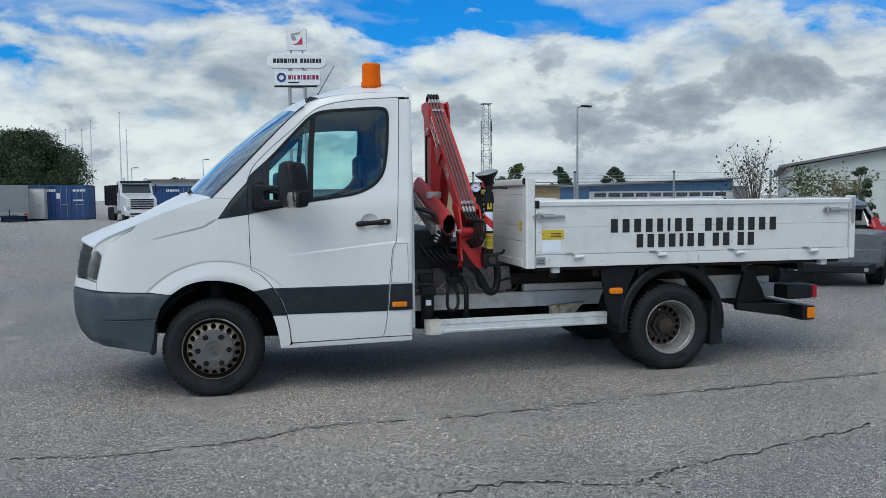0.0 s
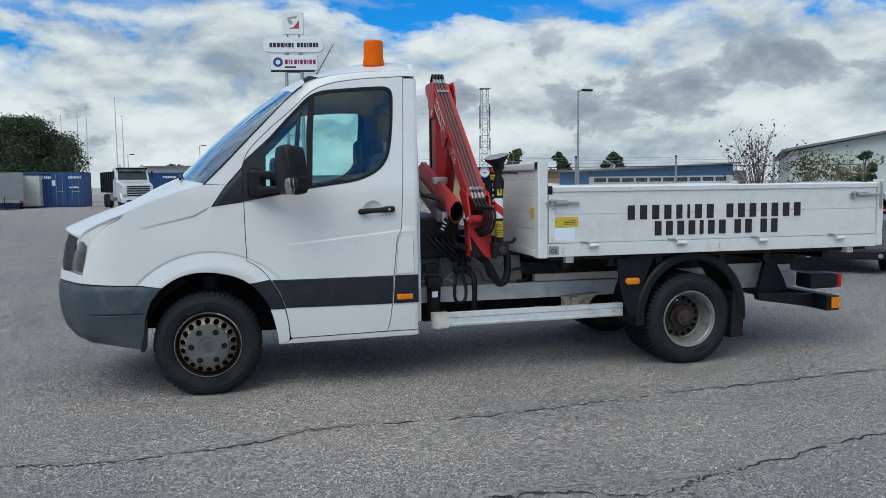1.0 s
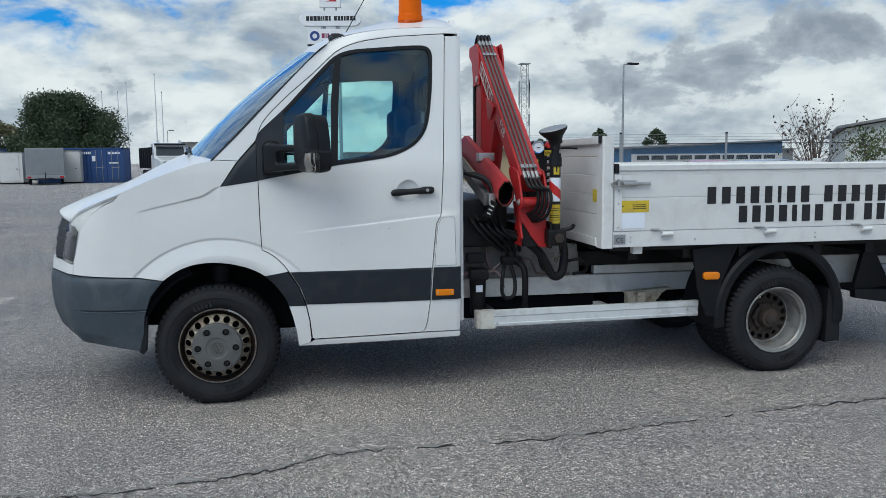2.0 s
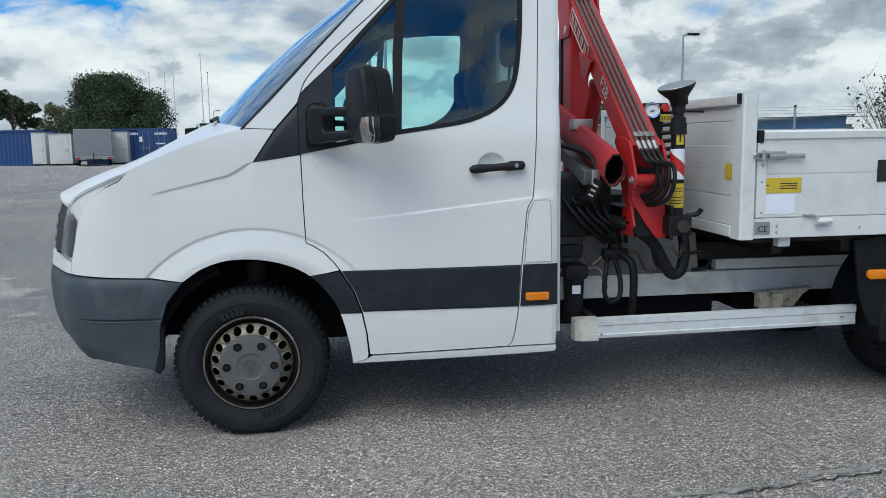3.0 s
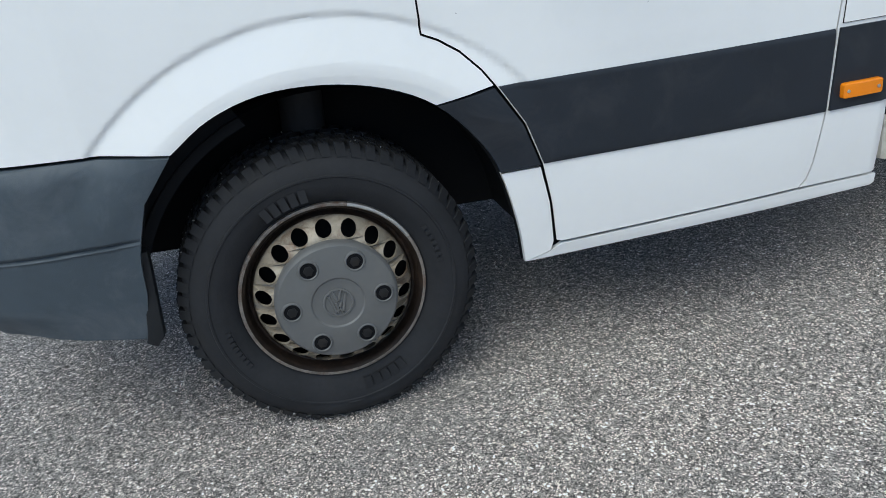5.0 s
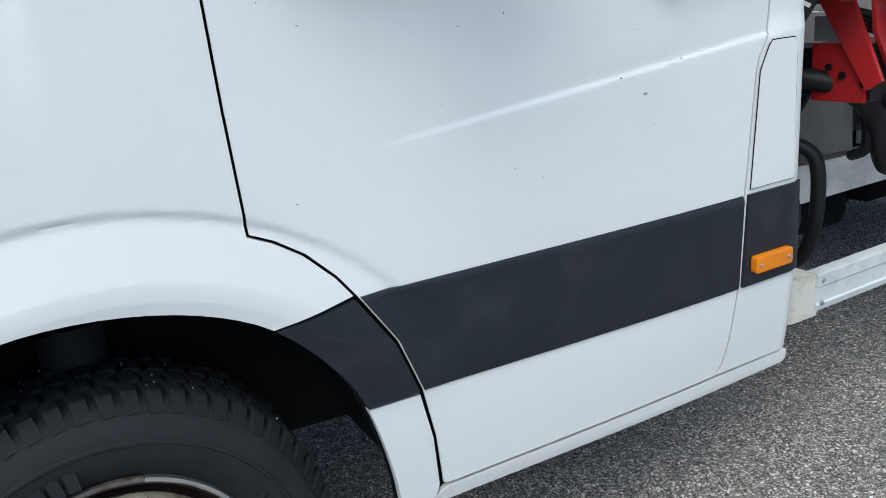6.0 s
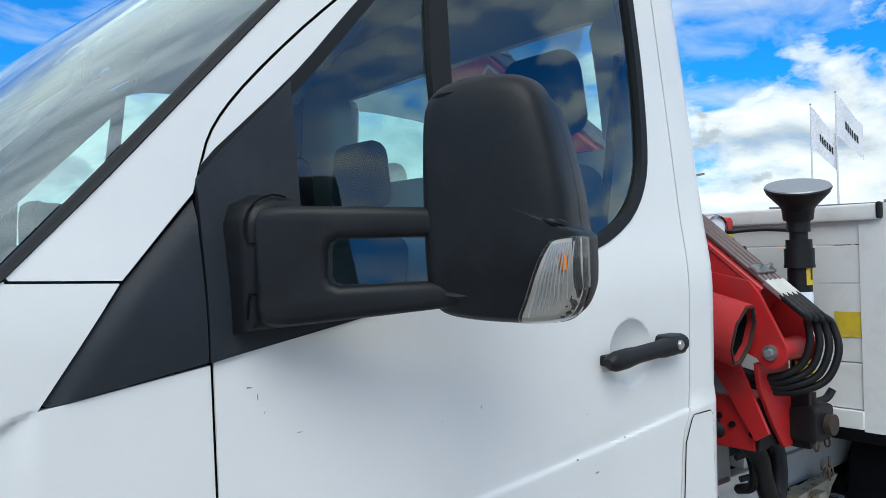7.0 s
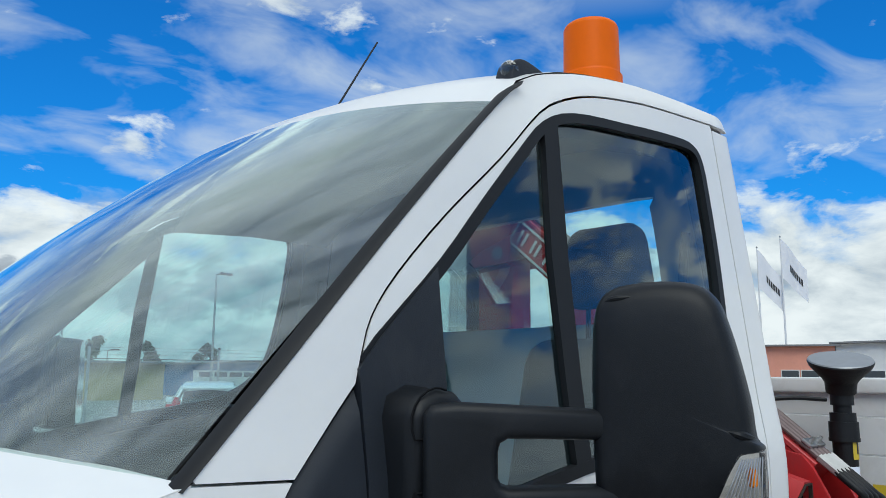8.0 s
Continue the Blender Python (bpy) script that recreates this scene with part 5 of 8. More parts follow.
def build_roof_things(truck):
    bx, by, bz = 1.228, -0.645, 2.322
    beacon = new("beacon")
    beacon.parent = truck
    beacon["label"] = "amber rotating beacon on the roof"
    part("beacon_base", lathe([(0.0, 0.03), (0.079, 0.03), (0.079, -0.002), (0.076, -0.008), (0.0, -0.008)], 40, pose(bx, by, bz, -90)), material("orange_plastic", (0.75, 0.13, 0.01), 0.4), beacon, "orange plastic foot")
    part("beacon_foot", rod((bx, by, bz - 0.05), (bx, by, bz + 0.034), 0.079, n=40), BEACON, beacon, "orange plastic foot")
    prof = [(0.0765, 0.0)]
    for i in range(33):
        z = 0.010 + i * 0.0039
        prof += [(0.0733 - 0.002 * i / 33, z), (0.0729 - 0.002 * i / 33, z + 0.0021)]
    prof += [(0.068, 0.144), (0.062, 0.149), (0.0, 0.150)]
    part("beacon_lens", lathe([(r, -z) for r, z in prof], 48, pose(bx, by, bz + 0.03, -90)), BEACON, beacon, "ribbed amber lens")
    part("beacon_reflector", loft([[(bx + 0.042 * math.cos(a) * (1 if math.cos(a) > 0 else 0.5), by + 0.042 * math.sin(a), bz + zz) for a in (2 * math.pi * i / 12 for i in range(12))] for zz in (0.06, 0.10, 0.145)]), HUB, beacon, "dark turning reflector")
    part("beacon_motor", rod((bx, by, bz + 0.03), (bx, by, bz + 0.06), 0.03, n=14), GREASY, beacon)
    # marker lamp at the roof's front corner
    for k in (1, -1):
        lamp = new("roof_marker_lamp")
        lamp.parent = truck
        body = slab(smooth_line([(-0.02, -0.03), (-0.018, 0.02), (0.005, 0.040), (0.05, 0.038), (0.12, 0.022), (0.14, 0.008), (0.10, -0.012)], 3, True), -0.022, 0.022, 0.006)
        bmesh.ops.transform(body, matrix=pose(0.730, -0.802 * k, 2.172, 0, 0, 0) @ Matrix.Diagonal((0.90, 1.1, 1.05, 1)), verts=body.verts)
        part("lamp_body", body, TRIM, lamp, "dark grey lamp housing")
        part("lamp_lens", lathe([(0.0, -0.010), (0.014, -0.008), (0.019, 0.0), (0.019, 0.012)], 20, pose(0.716, -0.812 * k, 2.190, 0, 0, -50 * k)), CLEAR, lamp, "clear round lens")
    ant = new("roof_antenna")
    ant.parent = truck
    part("antenna_foot", loft([[(0.82 + s * 0.045 * math.cos(a) + o, -0.03 + s * 0.018 * math.sin(a), z - 0.075) for a in (2 * math.pi * i / 14 for i in range(14))] for s, z, o in ((1.0, 2.335, 0), (0.9, 2.352, 0.0), (0.35, 2.372, 0.02))]), BLACK, ant)
    part("antenna_spring", rod((0.83, -0.03, 2.285), (0.862, -0.032, 2.345), 0.009, 0.005), BLACK, ant)
    part("antenna_rod", rod((0.862, -0.032, 2.345), (0.995, -0.036, 2.575), 0.0034, 0.0028, 8), BLACK, ant)
    # wipers
    for y0, y1 in ((-0.62, 0.05), (0.12, 0.75)):
        part("wiper", tube([(-0.17, y0, 1.505), (-0.19, (y0 + y1) / 2, 1.53), (-0.20, y1, 1.525)], 0.010, 8, 4), BLACK, truck)
    part("cowl", loft([[(0.04 - 0.28 * (1 - u * u) + dx, 0.80 * u, 1.375 + dz) for dx, dz in ((-0.06, -0.04), (-0.06, 0.0), (0.03, 0.018), (0.08, -0.04))] for u in [i / 12 - 1 for i in range(25)]]), BLACK, truck)


def cushion(bm, lo, hi, bevel=0.05, m=None):
    add_box(bm, lo, hi, bevel, m, 4)


def build_interior(truck):
    floor_bm = box((0.56, -0.90, 0.44), (1.46, 0.90, 0.50), 0.01)
    part("cab_floor", floor_bm, CABIN, truck)
    dash = loft([[(x + (0.26 * abs(u) ** 2.2 if x < 0.1 else 0.0), 0.86 * u, z - 0.012 + 0.015 * (1 - abs(u))) for x, z in ((-0.26, 1.44), (-0.05, 1.455), (0.18, 1.42), (0.30, 1.36), (0.33, 1.22), (0.27, 1.0), (-0.1, 0.95))] for u in [i / 10 - 1 for i in range(21)]])
    part("dashboard", dash, CABIN, truck, "dark grey dashboard")
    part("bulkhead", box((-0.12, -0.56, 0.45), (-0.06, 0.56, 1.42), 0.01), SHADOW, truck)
    wheel_bm = bmesh.new()
    n, R, r = 40, 0.215, 0.016
    rings = [[wheel_bm.verts.new(((R + r * math.cos(b)) * math.cos(a), (R + r * math.cos(b)) * math.sin(a), r * math.sin(b))) for b in (2 * math.pi * j / 8 for j in range(8))] for a in (2 * math.pi * i / n for i in range(n))]
    for i in range(n):
        for j in range(8):
            wheel_bm.faces.new((rings[i][j], rings[(i + 1) % n][j], rings[(i + 1) % n][(j + 1) % 8], rings[i][(j + 1) % 8]))
    for a in (0, math.pi, -math.pi / 2):
        add_rod(wheel_bm, (0.05 * math.cos(a), 0.05 * math.sin(a), -0.01), (R * math.cos(a), R * math.sin(a), 0), 0.018, 0.012, 8)
    add_rod(wheel_bm, (0, 0, -0.25), (0, 0, 0.01), 0.06, n=16)
    bmesh.ops.transform(wheel_bm, matrix=pose(0.44, -0.56, 1.36, 0, 48, 0), verts=wheel_bm.verts)
    part("steering_wheel", wheel_bm, BLACK, truck, "black steering wheel")
    for y, wd, name in ((-0.60, 0.26, "driver_seat"), (0.14, 0.24, "passenger_seat"), (0.61, 0.24, "passenger_seat")):
        up = 0.125 if y < 0 else -0.015
        seat = new(name)
        seat.parent = truck
        bm = bmesh.new()
        cushion(bm, (0.62, y - wd, 0.80), (1.15, y + wd, 0.98))
        part("cushion", bm, SEAT, seat)
        bm = bmesh.new()
        cushion(bm, (1.10, y - wd * 0.95, 0.92), (1.25, y + wd * 0.95, 1.56 + up), 0.06, Matrix.Translation((0, 0, 0)) @ Matrix.Rotation(0.0, 4, "Y"))
        for v in bm.verts:
            v.co.x += 0.16 * (v.co.z - 0.92)
            v.co.y = y + (v.co.y - y) * (1 - 0.22 * sstep(1.3 + up, 1.6 + up, v.co.z))
        part("backrest", bm, SEAT, seat)
        bm = bmesh.new()
        back = 0.07 if y < 0 else 0.0
        cushion(bm, (1.22 + back, y - 0.135, 1.64 + up), (1.32 + back, y + 0.135, 1.86 + up), 0.05)
        for v in bm.verts:
            v.co.y = y + (v.co.y - y) * (1 - 0.18 * sstep(1.70 + up, 1.86 + up, v.co.z))
        for dy in (-0.06, 0.06):
            add_rod(bm, (1.26 + back, y + dy, 1.50 + up), (1.27 + back, y + dy, 1.68 + up), 0.007, n=8)
        part("headrest", bm, SEAT, seat, "black seat headrest")
    head = loft([[(x, y * s, z) for y, z in ((-0.84, 2.10), (-0.74, 2.20), (-0.5, 2.27), (0, 2.30), (0.5, 2.27), (0.74, 2.20), (0.84, 2.10), (0.72, 2.17), (0.5, 2.24), (0, 2.27), (-0.5, 2.24), (-0.72, 2.17))] for x, s in ((0.78, 0.97), (1.1, 1.0), (1.45, 1.0))])
    for v in head.verts:
        v.co.z -= 0.12 * max(0, 1.0 - v.co.x) - 0.0
    part("headlining", head, LINING, truck, "grey headlining")
    for k in (1, -1):
        trim = line2((0.56, 0.55), (1.28, 0.55), (1.33, 1.10), (1.34, 1.50), (1.10, 1.45), (0.72, 1.40), (0.29, 1.32), (0.30, 0.98), (0.54, 0.90))
        part("door_lining", sheet([trim], lambda s, z, d: side(s, z, d + 0.055), 0.1, flip=k < 0, flange=0.02), CABIN, truck)
        post = line2((1.33, 0.55), (1.46, 0.55), (1.48, 2.15), (1.34, 2.15), (1.36, 1.60))
        part("pillar_lining", sheet([post], lambda s, z, d: side(s, z, d + 0.05), 0.15, flip=k < 0, flange=0.02), CABIN, truck)
        ap = line2((0.05, 1.46), (0.20, 1.46), (0.75, 2.02), (0.72, 2.08), (0.62, 2.04))
        part("pillar_lining", sheet([ap], lambda s, z, d: side(s, z, d + 0.045), 0.15, flip=k < 0, flange=0.02), CABIN, truck)
        part("seat_belt", tube([(1.40, -0.80 * k, 1.95), (1.36, -0.78 * k, 1.6), (1.30, -0.76 * k, 1.2)], 0.012, 6, 4), SEAT, truck)


def build_chassis(truck):
    """Ladder frame, underbody, wheel housings, guards, step bar and fittings between cab and bed."""
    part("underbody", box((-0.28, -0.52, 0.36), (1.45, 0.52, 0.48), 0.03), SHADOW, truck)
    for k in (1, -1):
        # front wheel housing, coloured near black to deepen the shade inside
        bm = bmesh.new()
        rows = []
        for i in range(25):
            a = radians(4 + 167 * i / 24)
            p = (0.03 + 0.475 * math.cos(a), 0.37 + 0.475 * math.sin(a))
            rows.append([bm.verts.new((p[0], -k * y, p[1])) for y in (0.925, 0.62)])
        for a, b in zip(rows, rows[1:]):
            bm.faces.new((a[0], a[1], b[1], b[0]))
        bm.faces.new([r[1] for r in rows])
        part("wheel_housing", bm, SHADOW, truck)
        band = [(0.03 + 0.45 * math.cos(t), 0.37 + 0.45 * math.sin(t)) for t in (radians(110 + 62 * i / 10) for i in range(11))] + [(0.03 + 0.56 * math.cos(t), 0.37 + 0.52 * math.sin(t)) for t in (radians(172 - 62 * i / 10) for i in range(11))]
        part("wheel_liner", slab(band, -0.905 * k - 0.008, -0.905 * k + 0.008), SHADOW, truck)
        lip = [(-0.432, 0.372), (-0.440, 0.346), (-0.418, 0.334), (-0.398, 0.356), (-0.390, 0.47), (-0.384, 0.565), (-0.408, 0.565), (-0.416, 0.47)]
        part("bumper_lip", slab(lip, -0.928 * k - 0.02, -0.928 * k + 0.02, 0.004), BLACK, truck, "black splash lip behind the bumper")
        part("spring_strut", rod((0.0, -0.66 * k, 0.45), (0.02, -0.70 * k, 0.88), 0.055, n=16), TYRE, truck)
        part("frame_rail", box((1.40, -0.43 * k - 0.03, 0.505), (5.0, -0.43 * k + 0.03, 0.635), 0.006), CHASSIS, truck, "dirty white frame rail")
        part("subframe_rail", box((2.55, -0.42 * k - 0.03, 0.640), (4.95, -0.42 * k + 0.03, 0.70), 0.005), CHASSIS, truck)
        part("crane_subframe", slab([(1.52, 0.640), (1.52, 0.80), (1.60, 0.865), (2.42, 0.860), (2.44, 0.640)], -0.44 * k - 0.02, -0.44 * k + 0.02, 0.004), SUBFRAME, truck, "grimy grey crane subframe plate")
        part("bed_bearer", box((2.42, -0.40 * k - 0.04, 0.70), (5.0, -0.40 * k + 0.04, 0.80), 0.004), GREASY, truck)
        # rear wheel guard
        arc = [(3.665 + 0.435 * math.cos(a), 0.40 + 0.455 * math.sin(a)) for a in (radians(-8 + 196 * i / 28) for i in range(29))]
        prof = [((x - 3.665, z - 0.40), (x, z)) for x, z in arc]
        bm = bmesh.new()
        rows = []
        for (dx, dz), (x, z) in prof:
            o, inn = 1.0, 0.94
            rows.append([bm.verts.new((3.665 + dx * s, -k * y, 0.40 + dz * s)) for s, y in ((0.93, 0.985), (0.965, 1.000), (1.06, 1.000), (1.10, 0.985), (1.10, 0.55), (1.05, 0.55), (1.05, 0.97), (0.93, 0.97))])
        for a, b in zip(rows, rows[1:]):
            for j in range(8):
                bm.faces.new((a[j], a[(j + 1) % 8], b[(j + 1) % 8], b[j]))
        bm.faces.new(rows[0])
        bm.faces.new(rows[-1][::-1])
        bmesh.ops.recalc_face_normals(bm, faces=bm.faces)
        guard = part("wheel_guard", bm, GUARD, truck, "black plastic rear wheel guard")
        part("guard_panel", slab([(3.02, 0.86), (3.36, 0.90), (3.30, 0.78), (3.23, 0.62), (3.22, 0.40), (3.13, 0.41), (3.06, 0.60)], -0.985 * k, -0.965 * k, 0.006), GUARD, guard)
        part("mud_flap", slab([(4.03, 0.56), (4.12, 0.56), (4.13, 0.20), (4.02, 0.19)], -0.98 * k, -0.60 * k, 0.003), BLACK, guard, "black rubber mud flap")
        m2 = new("side_marker")
        m2.parent = truck
        lens = slab(rounded_rect(0.115, 0.05, 0.02), -0.015, 0.008, 0.005)
        bmesh.ops.transform(lens, matrix=pose(3.150, -0.992 * k, 0.683), verts=lens.verts)
        part("lens", lens, AMBER, m2, "amber plastic lens")
        part("bracket", tube([(3.09, -0.94 * k, 0.72), (3.17, -0.94 * k, 0.725), (3.23, -0.94 * k, 0.735), (3.25, -0.93 * k, 0.79)], 0.006, 6, 4), STEEL, m2)
        # side step bar
        guard_bar = new("side_guard")
        guard_bar.parent = truck
        guard_bar["label"] = "scuffed white side guard bar"
        prof = [(-0.010, -0.052), (-0.014, -0.035), (-0.010, -0.030), (-0.010, 0.010), (-0.015, 0.016), (-0.015, 0.048), (-0.008, 0.052), (0.020, 0.052), (0.020, -0.052)]
        ring = lambda x: [(x, -k * (0.86 - a), 0.4365 + b + 0.010 * (x - 1.65) / 1.45) for a, b in prof]
        part("bar", loft([ring(1.715), ring(3.13)]), STEP_ALU, guard_bar, "white ribbed aluminium bar")
        part("end_cap", loft([[(1.60 + x, -k * y, z) for x, y in ((0.0, 0.80), (0.006, 0.845), (0.03, 0.868), (0.125, 0.868), (0.125, 0.80))] for z in (0.372, 0.376, 0.482, 0.486)]), CREAM, guard_bar, "cream plastic end cap")
        for xx, zz in ((1.737, 0.405), (1.737, 0.467), (3.05, 0.44)):
            part("bolt", lathe([(0.0, -0.006), (0.006, -0.005), (0.008, 0.0)], 10, Matrix.Translation((xx, -0.872 * k, zz))), STEEL, guard_bar)
        for xx in (1.75, 3.0):
            part("bar_bracket", box((xx - 0.02, -0.86 * k, 0.42), (xx + 0.02, -0.44 * k, 0.46), 0.004), GREASY, guard_bar)
        # outrigger bracket in cream, rusting
        part("rusty_bracket", slab([(2.74, 0.52), (3.08, 0.54), (3.02, 0.50), (2.97, 0.435), (2.76, 0.43), (2.76, 0.50)], -0.56 * k, -0.50 * k, 0.004), RUSTY_CREAM, truck, "rusting cream steel bracket")
        part("rusty_bracket", box((2.82, -0.60 * k, 0.43), (2.88, -0.48 * k, 0.52), 0.004), RUSTY_CREAM, truck)
        # tail lamp, reflector, and crash bar
        tail = new("tail_lamp")
        tail.parent = truck
        part("lamp_body", box((4.84, -0.86 * k, 0.53), (5.10, -0.66 * k, 0.655), 0.02), BLACK, tail)
        part("lamp_lens", box((5.100, -0.86 * k, 0.535), (5.145, -0.66 * k, 0.650), 0.012), RED_LENS, tail, "red tail lamp lens")
        part("side_reflector", box((5.04, -0.875 * k, 0.36), (5.115, -0.862 * k, 0.455), 0.004), AMBER, tail, "amber side reflector")
        part("tail_bracket", slab([(4.58, 0.78), (4.66, 0.78), (4.76, 0.60), (4.80, 0.50), (4.62, 0.48), (4.50, 0.47)], -0.62 * k, -0.58 * k, 0.004), BLACK, truck)
        part("frame_tail", box((4.10, -0.45 * k - 0.02, 0.60), (4.66, -0.45 * k + 0.02, 0.72), 0.004), CHASSIS, truck)
    part("crash_bar", loft([[(x + 0.0, y, z) for x, z in ((5.0, 0.34), (5.12, 0.345), (5.12, 0.465), (5.0, 0.47))] for y in (-0.86, 0.86)]), BLACK, truck, "black underrun bar")
    for k in (1, -1):
        part("crash_bar_arm", slab([(4.45, 0.50), (5.02, 0.46), (5.05, 0.36), (4.95, 0.355), (4.46, 0.43)], -0.70 * k, -0.64 * k, 0.006), BLACK, truck)
    part("propshaft", rod((1.2, 0, 0.42), (3.6, 0, 0.40), 0.05, n=14), GREASY, truck)
    part("rear_axle", rod((3.665, -0.6, 0.352), (3.665, 0.6, 0.352), 0.08, n=16), GREASY, truck)
    # blocks below the frame, in the same black that stands for shade
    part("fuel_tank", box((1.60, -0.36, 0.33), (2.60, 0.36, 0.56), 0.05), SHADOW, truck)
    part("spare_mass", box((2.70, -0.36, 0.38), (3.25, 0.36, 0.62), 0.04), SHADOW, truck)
    # thin black sheet added under the bed floor to stand for its shade
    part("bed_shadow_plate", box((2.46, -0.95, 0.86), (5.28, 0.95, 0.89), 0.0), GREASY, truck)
    for x in (2.62, 3.0, 3.4, 3.95, 4.35, 4.9):
        part("cross_bearer", box((x - 0.03, -0.95, 0.80), (x + 0.03, 0.95, 0.865), 0.003), GREASY, truck)
    for x, z in ((2.635, 0.0), (5.095, 0.0)):
        part("bearer_end", box((x - 0.035, -1.0, 0.842), (x + 0.03, -0.93, 0.893), 0.006), BED_POST, truck, "white bearer end")
    # hydraulic filter, hoses, and fittings beside the frame
    f = new("hydraulic_filter")
    f.parent = truck
    f["label"] = "black hydraulic filter with hoses"
    part("filter_bowl", rod((1.665, -0.62, 0.42), (1.665, -0.62, 0.66), 0.048, 0.056, 20), GREASY, f, "black filter bowl")
    part("filter_head", box((1.60, -0.69, 0.655), (1.73, -0.55, 0.735), 0.02), GREASY, f)
    part("filter_label", box((1.640, -0.682, 0.58), (1.685, -0.676, 0.625), 0.001), WHITE_LABEL, f)
    part("gauge_box", box((1.60, -0.60, 0.76), (1.72, -0.54, 0.83), 0.01), BLACK, f)
    part("valve_block", box((1.84, -0.60, 0.74), (1.98, -0.53, 0.80), 0.012), GREASY, f)
    part("valve_knob", rod((1.91, -0.565, 0.80), (1.91, -0.565, 0.85), 0.036, n=16), GREASY, f)
    part("hose", tube([(1.86, -0.60, 0.76), (1.83, -0.66, 0.70), (1.82, -0.67, 0.58), (1.85, -0.67, 0.53), (1.905, -0.66, 0.55), (1.92, -0.63, 0.64), (1.90, -0.60, 0.74)], 0.013, 10), HOSE, f)
    part("hose", tube([(1.94, -0.60, 0.77), (1.975, -0.66, 0.72), (1.98, -0.67, 0.58), (1.98, -0.64, 0.44), (1.97, -0.55, 0.34)], 0.021, 12), HOSE, f)
    part("pipe", tube([(1.74, -0.55, 0.88), (1.745, -0.56, 0.78), (1.78, -0.56, 0.71), (1.84, -0.56, 0.755)], 0.010, 8), PIPE, f)
    part("pipe", tube([(1.98, -0.56, 0.775), (2.05, -0.54, 0.77), (2.09, -0.52, 0.70), (2.13, -0.51, 0.665), (2.35, -0.50, 0.655)], 0.009, 8), PIPE, f)
    part("pipe", tube([(1.74, -0.55, 0.88), (1.76, -0.50, 0.89), (2.0, -0.49, 0.888), (2.15, -0.49, 0.885)], 0.009, 8), PIPE, f)
    part("hose", tube([(2.30, -0.56, 0.75), (2.38, -0.60, 0.77), (2.44, -0.60, 0.74), (2.43, -0.58, 0.68), (2.36, -0.54, 0.66)], 0.011, 8), HOSE, f)
    part("filter_pipe", tube([(1.52, -0.60, 0.69), (1.60, -0.62, 0.695)], 0.016, 10, 1), PIPE, f)
    part("filter_pipe", tube([(1.73, -0.62, 0.70), (1.79, -0.62, 0.705), (1.82, -0.64, 0.67), (1.83, -0.66, 0.60)], 0.012, 10), PIPE, f)


def bars(text_widths, x0, z0, height, y, gap, mat, parent, total=None, name="letter"):
    """A line of lettering as plain upright bars, one for each sign; 0 is a space."""
    x = x0
    for w in text_widths:
        if w > 0:
            part(name, box((x, y - 0.0015, z0), (x + w, y + 0.0015, z0 + height), 0.0006), mat, parent)
            x += w + gap
        else:
            x += -w
    return x


